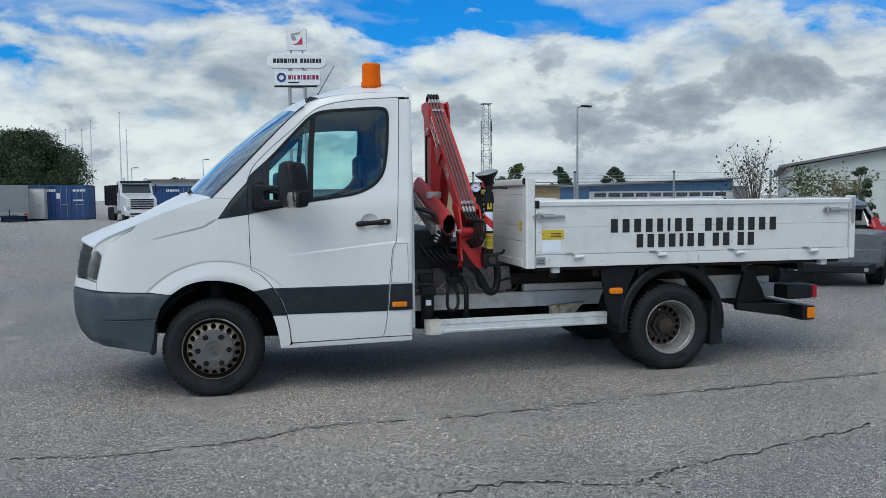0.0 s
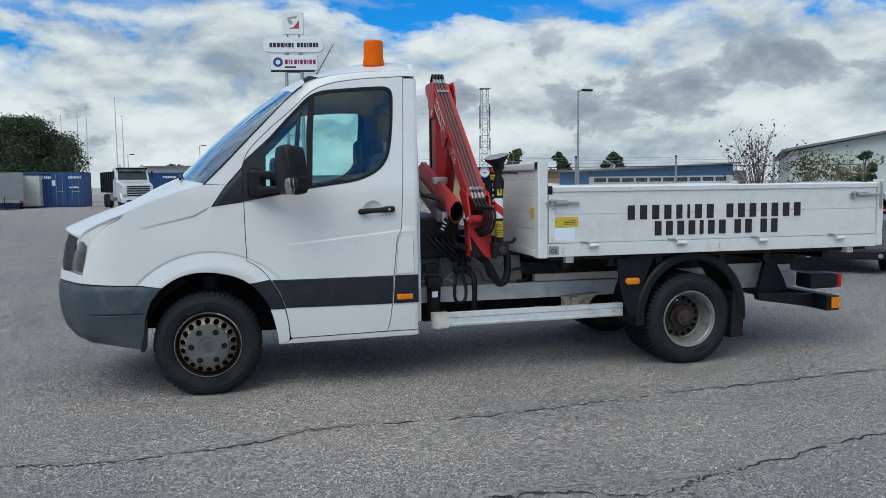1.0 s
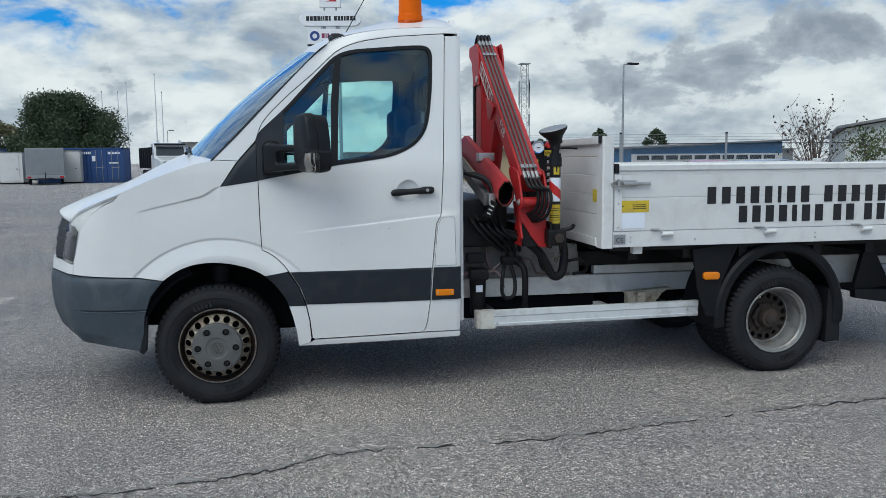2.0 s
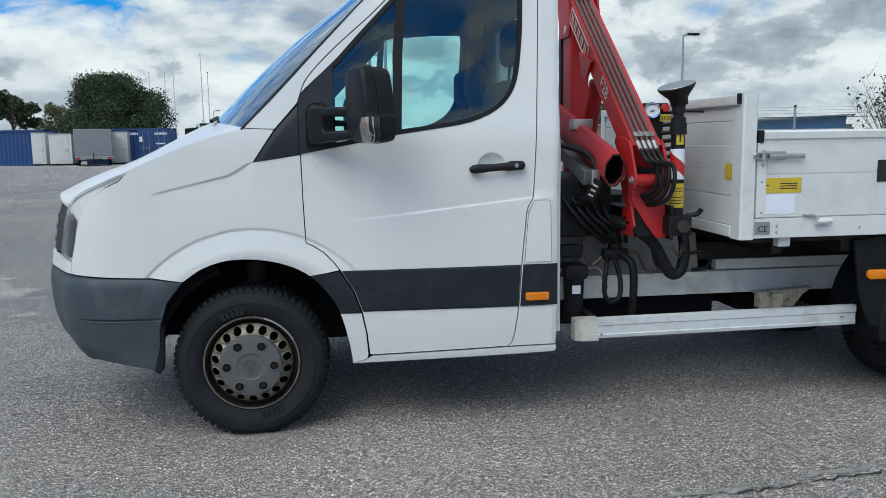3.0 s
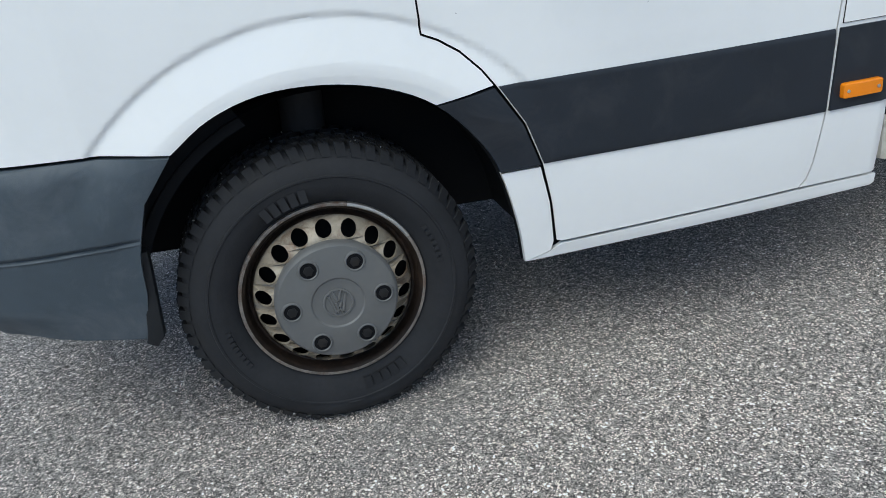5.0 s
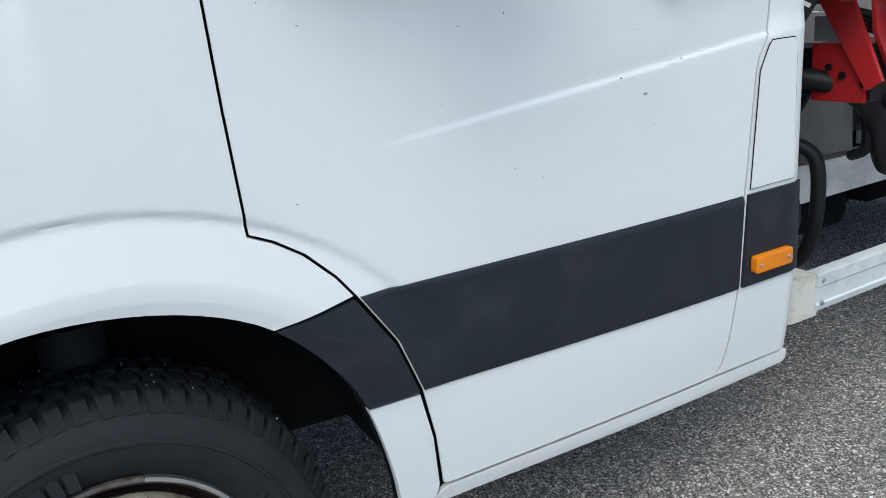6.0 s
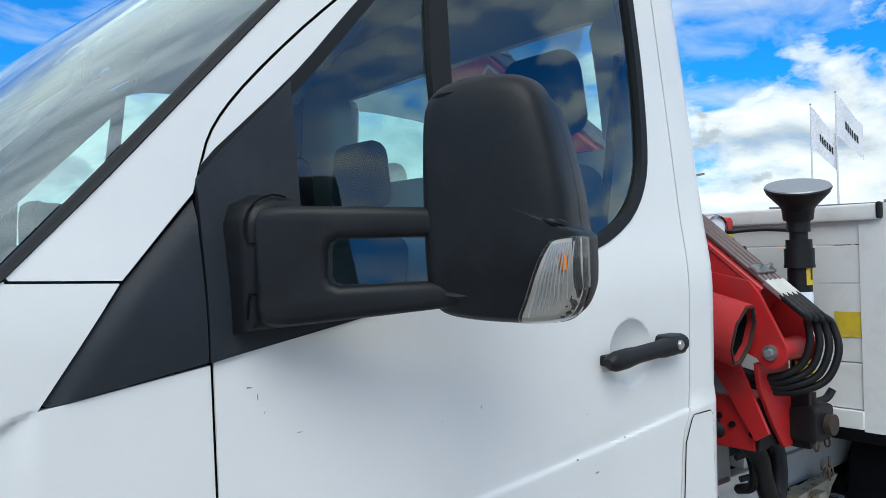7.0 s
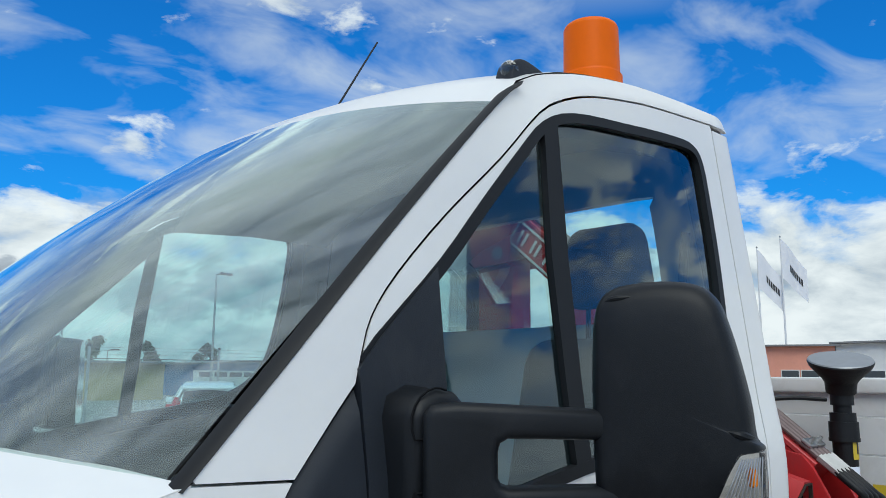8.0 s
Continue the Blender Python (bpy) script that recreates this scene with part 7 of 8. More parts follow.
    part("lever_guard", tube([(2.20, -0.56, 1.50), (2.22, -0.60, 1.518), (2.28, -0.67, 1.525), (2.345, -0.74, 1.52)], 0.007, 8, 4), BLACK, v)
    # hose bundles low on the near side
    for i in range(5):
        k = 0.018 * i
        part("hose", tube([(1.62 + k, -0.45, 1.36), (1.70 + k, -0.66, 1.32 - k * 0.3), (1.735 + k * 0.4, -0.74, 1.26), (1.73 + k * 0.3, -0.75, 1.16), (1.70 + k * 0.4, -0.70, 1.08), (1.64 + k, -0.60, 1.02)], 0.012, 10, 5), HOSE, crane)
    part("hose_tag", box((-0.026, -0.004, -0.058), (0.026, 0.004, 0.058), 0.006, pose(1.715, -0.79, 1.135, 12, 28, -25)), BLACK, crane, "black hose tag")
    for i in range(3):
        part("tag_mark", box((-0.013, -0.0055, -0.036 + 0.028 * i), (0.013, -0.0042, -0.026 + 0.028 * i), 0.0005, pose(1.715, -0.79, 1.135, 12, 28, -25)), WHITE_INK, crane)
    part("thick_hose", tube([(1.80, -0.55, 0.98), (1.92, -0.74, 0.94), (2.03, -0.78, 0.86), (2.09, -0.77, 0.77), (2.130, -0.765, 0.700), (2.165, -0.76, 0.680), (2.205, -0.755, 0.705), (2.225, -0.745, 0.80), (2.225, -0.72, 0.90)], 0.029, 14, 6), HOSE, crane, "thick black hose")
    part("hose", tube([(2.04, -0.72, 0.93), (2.05, -0.76, 0.82), (2.08, -0.74, 0.74), (2.14, -0.66, 0.70)], 0.016, 10), HOSE, crane)
    for i in range(5):
        part("hose", tube([(1.60 + 0.05 * i, -0.60, 1.10), (1.64 + 0.05 * i, -0.665, 1.02 - 0.01 * i), (1.72 + 0.05 * i, -0.67, 0.93), (1.84 + 0.03 * i, -0.60, 0.84)], 0.013, 8), HOSE, crane)
    # black box added to fill the dark gap behind the cab
    part("dark_tank", box((1.53, -0.62, 0.872), (1.875, 0.85, 1.19), 0.03), GREASY, crane, "grimy black box filling the gap behind the cab")
    part("dark_pump", rod((1.60, -0.40, 1.05), (1.60, 0.2, 1.05), 0.10, n=20), GREASY, crane)
    part("base_block", box((1.86, -0.35, 0.86), (2.14, 0.80, 1.08), 0.02), GREASY, crane)
    # lettering: model number on the boom's face, maker's mark as a plain frame
    pos = a.lerp(b, 0.60) - n * 0.01
    m = Matrix.Translation((1.8825, pos.y, pos.z)) @ Matrix.Rotation(radians(-90), 4, "Z") @ Matrix.Rotation(radians(90), 4, "X") @ Matrix.Rotation(radians(-39), 4, "Z")
    text("model_number", "F28", crane, m, 0.10, WHITE_INK)
    c = a.lerp(b, 0.275)
    fr = bmesh.new()
    mm = Matrix.Translation((1.8830, c.y, c.z)) @ Matrix.Rotation(radians(-90), 4, "Z") @ Matrix.Rotation(radians(90), 4, "X") @ Matrix.Rotation(radians(-39), 4, "Z")
    for lo, hi in (((-0.22, -0.05, 0), (0.22, -0.042, 0.003)), ((-0.22, 0.042, 0), (0.22, 0.05, 0.003)), ((-0.22, -0.05, 0), (-0.212, 0.05, 0.003)), ((0.212, -0.05, 0), (0.22, 0.05, 0.003))):
        add_box(fr, lo, hi, 0, mm)
    part("maker_frame", fr, WHITE_INK, crane)
    for i in range(5):
        for k in (-0.014, 0.014):
            part("maker_bar", box((-0.165 + 0.08 * i + k - 0.006, -0.027, 0.0005), (-0.165 + 0.08 * i + k + 0.006, 0.027, 0.003), 0.001, mm), WHITE_INK, crane)
    return crane


def beam2(p, q, w, h):
    d = (q - p).normalized()
    u = Vector((0, -d.z, d.y))
    ring = lambda c: [c + Vector((x, 0, 0)) + u * z for x, z in ((-w / 2, -h / 2), (w / 2, -h / 2), (w / 2, h / 2), (-w / 2, h / 2))]
    return loft([ring(p), ring(q)])


build_crane()


# ---- the yard's surroundings ----
def leaves(points, size, rnd, mat, name, parent, label="", stretch=1.0):
    """Many small bent leaf clumps at the given places, as one mesh."""
    verts, faces = [], []
    for p in points:
        d = Vector((rnd.gauss(0, 1), rnd.gauss(0, 1), rnd.gauss(0, 0.8))).normalized()
        e = d.orthogonal().normalized()
        e = Matrix.Rotation(rnd.uniform(0, 6.28), 3, d) @ e
        f = d.cross(e)
        s = size * rnd.uniform(0.5, 1.4)
        i = len(verts)
        verts += [p - e * s, p + f * s * 0.55 + d * s * 0.15, p + e * s * stretch, p - f * s * 0.55 + d * s * 0.15]
        faces.append((i, i + 1, i + 2, i + 3))
    mesh = bpy.data.meshes.new(name)
    mesh.from_pydata([tuple(v) for v in verts], [], faces)
    mesh.materials.append(mat)
    ob = new(name, mesh)
    ob.parent = parent
    if label:
        ob["label"] = label
    return ob


def tree(name, at, height, spread, mat, label, seed, count=5000, size=0.22, low=0.12, blobs=26, flat=1.0):
    """Trunk with forking limbs and a crown of leaf clumps gathered round the limb ends."""
    rnd = random.Random(seed)
    t = thing(name, label, "tree", at=pose(*at))
    trunk = bmesh.new()
    add_tube(trunk, [(0, 0, -0.1), (0.05 * spread * rnd.uniform(-1, 1), 0, height * 0.25), (0.08 * spread * rnd.uniform(-1, 1), 0, height * 0.55), (0, 0, height * 0.85)], lambda u: height * 0.022 * (1 - 0.8 * u), 10, 4)
    ends = []
    for i in range(blobs):
        a, zz = rnd.uniform(0, 6.28), rnd.uniform(low, 0.93)
        rr = spread * math.sqrt(max(0.04, 1 - ((zz - 0.38) / 0.57) ** 2)) * rnd.uniform(0.35, 0.92)
        e = Vector((rr * math.cos(a), rr * math.sin(a) * flat, height * zz))
        ends.append(e)
        s = Vector((0, 0, height * min(0.8, max(0.12, zz - 0.2))))
        add_tube(trunk, [s, s.lerp(e, 0.5) + Vector((0, 0, 0.03 * height)), e], lambda u: height * 0.008 * (1.1 - u), 6, 3)
    tr = part("trunk", trunk, BARK, t)
    tr.matrix_parent_inverse = Matrix.Identity(4)
    pts = []
    for _ in range(count):
        c = rnd.choice(ends)
        r = spread * rnd.uniform(0.16, 0.34)
        v = Vector((rnd.gauss(0, 1), rnd.gauss(0, 1), rnd.gauss(0, 1))).normalized() * r * rnd.uniform(0.45, 1.0) ** 0.5
        p = c + Vector((v.x, v.y, v.z * 0.8))
        if p.z > height * low * 0.5:
            pts.append(p)
    cr = leaves(pts, size, rnd, mat, "crown", t)
    cr.matrix_parent_inverse = Matrix.Identity(4)
    tr.matrix_basis = cr.matrix_basis = Matrix.Identity(4)
    return t


def shrub(name, at, height, spread, mat, label, seed, stems=26, leaf_count=160, size=0.06):
    """Many thin bare stems from one foot, with sparse leaves near their ends."""
    rnd = random.Random(seed)
    t = thing(name, label, "shrub", at=pose(*at))
    bm, tips = bmesh.new(), []
    for i in range(stems):
        a, lean = rnd.uniform(0, 6.28), rnd.uniform(0.15, 1.0)
        h = height * rnd.uniform(0.6, 1.0)
        e = Vector((spread * lean * math.cos(a), spread * lean * math.sin(a), h))
        m = Vector((e.x * 0.35, e.y * 0.35, h * 0.5))
        add_tube(bm, [(rnd.uniform(-0.1, 0.1), rnd.uniform(-0.1, 0.1), -0.05), m, e], lambda u: 0.026 * (1.05 - u), 5, 4)
        for j in range(5):
            s = Vector((0, 0, 0)).lerp(m, 1).lerp(e, rnd.uniform(0.1, 0.9))
            f = s + Vector((rnd.gauss(0, 0.3), rnd.gauss(0, 0.3), rnd.uniform(0.15, 0.55)))
            add_tube(bm, [s, s.lerp(f, 0.5) + Vector((0.03, 0, 0)), f], lambda u: 0.010 * (1.1 - u), 4, 2)
            tips.append(f)
        tips.append(e)
    b = part("branchwork", bm, BARK, t)
    pts = [rnd.choice(tips) + Vector((rnd.gauss(0, 0.10), rnd.gauss(0, 0.10), rnd.gauss(0, 0.12))) for _ in range(leaf_count)]
    c = leaves(pts, size, rnd, mat, "leaves", t)
    for o in (b, c):
        o.matrix_parent_inverse = Matrix.Identity(4)
        o.matrix_basis = Matrix.Identity(4)
    return t


def container(at, length, label, seed, doors=False, yaw=0.0):
    """Steel freight container: corner posts, rails, corrugated walls, doors with locking bars on the end that faces the yard."""
    c = thing("freight_container", label, "container", "containers along the yard", at=pose(*at, 0, 0, yaw))
    H, D = 2.59, 2.44
    fix = []
    for x in (0.08, length - 0.08):
        for y in (0.08, D - 0.08):
            fix.append(part("corner_post", box((x - 0.08, y - 0.08, 0.0), (x + 0.08, y + 0.08, H), 0.01), CONT_BLUE, c))
    for z in (0.0, H - 0.12):
        for y in (0.05, D - 0.05):
            fix.append(part("rail", box((0, y - 0.05, z), (length, y + 0.05, z + 0.12), 0.01), CONT_BLUE, c))
    for y, s in ((0.07, 1), (D - 0.07, -1)):
        bm, prev = bmesh.new(), None
        k = 0
        x = 0.16
        while x < length - 0.1:
            o = 0.0 if k % 4 in (0, 3) else 0.036
            row = [bm.verts.new((x, y + s * o, 0.14)), bm.verts.new((x, y + s * o, H - 0.1))]
            if prev:
                bm.faces.new((prev[0], row[0], row[1], prev[1]))
            prev = row
            x += 0.07
            k += 1
        fix.append(part("corrugated_wall", bm, CONT_BLUE, c, smooth=False))
    fix.append(part("container_roof", box((0.02, 0.02, H - 0.03), (length - 0.02, D - 0.02, H), 0.004), CONT_BLUE, c))
    for x in (0.03, length - 0.07):
        fix.append(part("end_wall", box((x, 0.1, 0.1), (x + 0.04, D - 0.1, H - 0.08), 0.004), CONT_BLUE, c))
    fix.append(part("container_floor", box((0.02, 0.02, 0.06), (length - 0.02, D - 0.02, 0.14), 0.004), CONT_BLUE, c))
    if doors:
        x0, x1 = length - 2.30, length - 0.12
        mid = (x0 + x1) / 2
        for a, b in ((x0, mid - 0.01), (mid + 0.01, x1)):
            d = part("container_door", box((a, -0.02, 0.16), (b, 0.05, H - 0.14), 0.01), CONT_BLUE, c)
            fix.append(d)
            for xx in (a + 0.35, b - 0.30):
                fix.append(part("locking_bar", rod((xx, -0.045, 0.18), (xx, -0.045, H - 0.16), 0.02, n=8), GALV, c))
            fix.append(part("door_handle", box((a + 0.3, -0.07, 1.12), (b - 0.2, -0.05, 1.17), 0.004), GALV, c))
        fix.append(part("label_plate", box((x0 + 0.06, -0.026, 1.60), (x0 + 0.30, -0.0215, 2.0), 0.002), SIGN_FACE, c))
        fix.append(part("label_plate", box((x1 - 0.95, -0.026, 1.42), (x1 - 0.25, -0.0215, 1.52), 0.002), SIGN_FACE, c))
        for k in range(9):
            fix.append(part("name_bar", box((x0 - 1.0 + 0.13 * k, 0.006, 2.12), (x0 - 0.91 + 0.13 * k, 0.018, 2.30), 0.002), SIGN_FACE, c))
        for k in range(9):
            fix.append(part("name_bar", box((mid + 0.1 + 0.10 * k, -0.026, 2.12), (mid + 0.17 + 0.10 * k, -0.0215, 2.28), 0.002), SIGN_FACE, c))
    for o in fix:
        o.matrix_parent_inverse = Matrix.Identity(4)
        o.matrix_basis = Matrix.Identity(4)
    return c


def under(ob_list):
    for o in ob_list:
        o.matrix_parent_inverse = Matrix.Identity(4)
        o.matrix_basis = Matrix.Identity(4)


def box_trailer(at, yaw):
    t = thing("covered_trailer", "grey tarpaulin trailer with a low steel frame", "trailer", at=pose(*at, 0, 0, yaw) @ Matrix.Diagonal((0.87, 0.87, 0.90, 1)))
    f = [part("cover", box((-1.38, 0, 0.75), (1.38, 4.2, 2.80), 0.07), TARP, t, "grey tarpaulin cover"), part("trailer_bed", box((-1.36, -0.05, 0.48), (1.36, 4.2, 0.76), 0.02), GALV, t), part("drawbar", loft([[(-0.05, -1.3, 0.42), (0.05, -1.3, 0.42), (0.05, -1.3, 0.52), (-0.05, -1.3, 0.52)], [(-0.6, 0.0, 0.42), (0.6, 0.0, 0.42), (0.6, 0.0, 0.52), (-0.6, 0.0, 0.52)]]), GREASY, t), part("jockey_wheel", rod((0, -1.1, 0.1), (0, -1.1, 0.95), 0.04, n=10), GREASY, t)]
    for x in (-1.15, 1.15):
        f.append(part("wheel", lathe([(0.0, -0.1), (0.2, -0.1), (0.33, -0.09), (0.34, 0.0), (0.33, 0.09), (0.0, 0.1)], 24, pose(x, 1.6, 0.34, 0, 0, 90)), TYRE, t))
        f.append(part("mud_guard", box((x - 0.2, 1.2, 0.66), (x + 0.2, 2.0, 0.74), 0.03), BLACK, t))
        f.append(part("tail_lamp", box((x - 0.14, -0.075, 0.52), (x + 0.14, -0.05, 0.66), 0.01), RED_LENS, t))
    under(f)


def site_cabin(at, w, d, h, yaw, label, open_door=False):
    c = thing("site_cabin", label, "cabin", at=pose(*at, 0, 0, yaw))
    f = [part("cabin_body", box((0, 0, 0.12), (w, d, h), 0.02), OFF_WHITE, c), part("cabin_skid", box((0.05, 0.05, 0), (w - 0.05, d - 0.05, 0.12), 0.01), GREASY, c), part("cabin_roof", box((-0.04, -0.04, h), (w + 0.04, d + 0.04, h + 0.06), 0.01), GREY_ROOF, c), part("cabin_door", box((w * 0.15, -0.03, 0.2), (w * 0.85, 0.0, h - 0.15), 0.008), OFF_WHITE, c), part("door_handle", box((w * 0.74, -0.07, 1.05), (w * 0.80, -0.03, 1.12), 0.006), GREASY, c)]
    under(f)


def tipper(at, yaw):
    """White bonneted tipper truck seen from the front quarter; the front looks along -y."""
    t = thing("tipper_truck", "white bonneted tipper truck with black grille bars", "truck", at=pose(*at, 0, 0, yaw) @ Matrix.Diagonal((0.90, 0.90, 0.93, 1)))
    f = []
    P = lambda *a, **k: f.append(part(*a, **k)) or f[-1]
    ring = lambda y, w, z0, z1, r=0.1: [(-w, y, z0), (w, y, z0), (w, y, z1 - r), (w - r, y, z1), (-w + r, y, z1), (-w, y, z1 - r)]
    P("hood", loft([ring(-1.35, 1.02, 0.75, 1.62), ring(-1.30, 1.08, 0.7, 1.72), ring(-0.4, 1.14, 0.7, 1.92), ring(0.25, 1.16, 0.7, 2.0)]), CAR_WHITE, t, "white bonnet")
    P("cab", loft([ring(0.25, 1.16, 0.8, 2.0), ring(0.35, 1.2, 0.8, 2.05), ring(0.7, 1.18, 0.8, 2.95), ring(0.9, 1.16, 0.8, 3.0), ring(1.7, 1.18, 0.8, 3.0)]), CAR_WHITE, t)
    bm = bmesh.new()
    bm.faces.new([bm.verts.new(p) for p in ((-1.05, 0.325, 2.08), (1.05, 0.325, 2.08), (0.98, 0.66, 2.84), (-0.98, 0.66, 2.84))])
    P("windscreen", bm, DARK_GLASS, t)
    P("sun_visor", box((-1.12, 0.30, 2.82), (1.12, 0.72, 2.96), 0.03), BLACK, t)
    for k in range(14):
        P("visor_fringe", loft([[(-1.0 + 0.145 * k, 0.42, 2.80), (-0.87 + 0.145 * k, 0.42, 2.80), (-0.93 + 0.145 * k, 0.40, 2.68)], [(-1.0 + 0.145 * k, 0.44, 2.80), (-0.87 + 0.145 * k, 0.44, 2.80), (-0.93 + 0.145 * k, 0.42, 2.68)]]), CAR_WHITE, t)
    for k in range(5):
        P("grille_bar", box((-0.82, -1.40, 0.90 + 0.16 * k), (0.82, -1.33, 0.99 + 0.16 * k), 0.01), BLACK, t)
    P("bumper", box((-1.22, -1.5, 0.42), (1.22, -1.1, 0.80), 0.05), CAR_WHITE, t)
    P("bumper_slot", box((-0.9, -1.52, 0.50), (0.9, -1.48, 0.62), 0.02), BLACK, t)
    for s in (-1, 1):
        P("headlamp", box((s * 0.86, -1.46, 0.86), (s * 1.14, -1.2, 1.06), 0.03), CLEAR, t)
        P("mirror", box((s * 1.32, 0.25, 2.1), (s * 1.46, 0.35, 2.7), 0.03), BLACK, t)
        P("wheel_arch", loft([[(s * 1.0, -0.55 + 0.62 * math.cos(a) * q, 0.52 + 0.62 * math.sin(a) * q) for a in (radians(180 * i / 8) for i in range(9))] + [(s * 1.0, -0.55, 0.52)] for q in (1.0,)] + [[(s * 1.22, -0.55 + 0.62 * math.cos(a), 0.52 + 0.62 * math.sin(a)) for a in (radians(180 * i / 8) for i in range(9))] + [(s * 1.22, -0.55, 0.52)]]), CAR_WHITE, t)
        for y in (-0.55, 3.6, 4.95):
            P("wheel", lathe([(0.0, -0.15), (0.26, -0.13), (0.30, -0.16), (0.50, -0.15), (0.52, 0.0), (0.50, 0.15), (0.0, 0.15)], 28, pose(s * 1.06, y, 0.52, 0, 0, 90)), TYRE, t)
        P("side_tank", box((s * 0.75, 1.9, 0.55), (s * 1.2, 2.9, 1.1), 0.08), GALV, t)
        P("roof_lamp", lathe([(0.0, -0.1), (0.09, -0.1), (0.11, 0.0), (0.0, 0.05)], 16, pose(s * 0.8, 0.8, 3.1)), CHROME, t)
    P("tipper_body", loft([[(-1.2, 1.9, 1.15), (1.2, 1.9, 1.15), (1.25, 1.9, 2.7), (-1.25, 1.9, 2.7)], [(-1.2, 6.4, 1.15), (1.2, 6.4, 1.15), (1.25, 6.4, 2.7), (-1.25, 6.4, 2.7)]]), BLACK, t, "dark steel tipper body")
    for k in range(6):
        for s in (-1, 1):
            P("body_rib", box((s * 1.24, 2.0 + 0.8 * k, 1.15), (s * 1.31, 2.1 + 0.8 * k, 2.7), 0.01), BLACK, t)
    P("frame", box((-0.5, -1.2, 0.6), (0.5, 6.3, 1.1), 0.02), GREASY, t)
    under(f)


def flag_pole(at, h, label="tall white flag pole, bare"):
    p = thing("flag_pole", label, "flag pole", "flag poles", at=pose(*at))
    under([part("pole", rod((0, 0, 0), (0, 0, h), 0.09, 0.04, 10), POLE_WHITE, p), part("finial", lathe([(0.0, -0.08), (0.07, -0.03), (0.07, 0.03), (0.0, 0.08)], 12, pose(0, 0, h + 0.06, -90)), GALV, p)])
    return p


def flag(at, w, h, seed, mark=True):
    """White flag hanging in light wind, with a dark mark."""
    f = thing("flag", "white company flag with a dark mark, drooping in light wind", "flag", "company flags", at=pose(*at))
    bm, rnd = bmesh.new(), random.Random(seed)
    nu, nv = 24, 16
    surf = lambda u, v: Vector((w * u * 0.22, -w * u * 0.56, -h * v - 0.80 * h * u ** 1.1 + 0.035 * h * math.sin(u * 5 + v * 2 + seed) * u)) + Vector((0.16 * math.sin(u * 6 + seed + v), 0, 0)) * u
    g = [[bm.verts.new(surf(i / nu, j / nv * (1 - 0.12 * (i / nu)))) for i in range(nu + 1)] for j in range(nv + 1)]
    for j in range(nv):
        for i in range(nu):
            bm.faces.new((g[j][i], g[j][i + 1], g[j + 1][i + 1], g[j + 1][i]))
    kids = [part("cloth", bm, FLAG, f)]
    for k in range(6):
        b = bmesh.new()
        u0, u1 = 0.34 + 0.085 * k, 0.40 + 0.085 * k
        q = [surf(u0, 0.42) , surf(u1, 0.42), surf(u1, 0.60), surf(u0, 0.60)]
        for off in (-0.02, 0.02):
            b.faces.new([b.verts.new(p + Vector((off, off, 0))) for p in q])
        kids.append(part("flag_mark", b, BLACK_INK, f, smooth=False))
    under(kids)


def street_lamp(at, h, yaw):
    s = thing("street_lamp", "slim grey street lamp with one arm", "street lamp", "street lamps", at=pose(*at, 0, 0, yaw))
    under([part("lamp_post", rod((0, 0, 0), (0, 0, h), 0.06, 0.034, 12), GALV, s), part("lamp_arm", tube([(0, 0, h - 0.05), (0.05, 0, h), (0.5, 0, h + 0.06)], 0.03, 8, 3), GALV, s), part("lamp_head", box((0.18, -0.09, h + 0.0), (0.72, 0.09, h + 0.09), 0.03), GREASY, s)])


def lattice_mast(at, h, w):
    m = thing("radio_mast", "tall grey steel lattice radio mast with antennas", "mast", at=pose(*at))
    f = []
    cs = [(w, w), (-w, w), (-w, -w), (w, -w)]
    taper = lambda z: 1 - 0.35 * z / h
    for x, y in cs:
        f.append(part("mast_leg", rod((x, y, 0), (x * 0.65, y * 0.65, h), 0.045, 0.035, 6), GALV, m))
    n = 18
    for i in range(n):
        z0, z1 = h * i / n, h * (i + 1) / n
        for k in range(4):
            (x0, y0), (x1, y1) = cs[k], cs[(k + 1) % 4]
            t0, t1 = taper(z0), taper(z1)
            a, b = ((x0 * t0, y0 * t0, z0), (x1 * t1, y1 * t1, z1)) if i % 2 else ((x1 * t0, y1 * t0, z0), (x0 * t1, y0 * t1, z1))
            f.append(part("mast_brace", rod(a, b, 0.02, n=5), GALV, m))
            if k % 2 == 0:
                f.append(part("mast_rung", rod((x0 * t1, y0 * t1, z1), (x1 * t1, y1 * t1, z1), 0.02, n=5), GALV, m))
    for k, (dz, s) in enumerate(((0.0, 1), (0.2, -1), (0.35, 1), (1.6, -1), (1.9, 1), (4.0, -1), (4.2, 1))):
        f.append(part("antenna_panel", box((s * w * 0.9, -0.12, h - 3.4 - dz), (s * w * 0.9 + s * 0.16, 0.12, h - 1.9 - dz), 0.03), GALV, m))
    f.append(part("mast_platform", box((-w, -w, h - 0.05), (w, w, h + 0.05), 0.01), GALV, m))
    under(f)


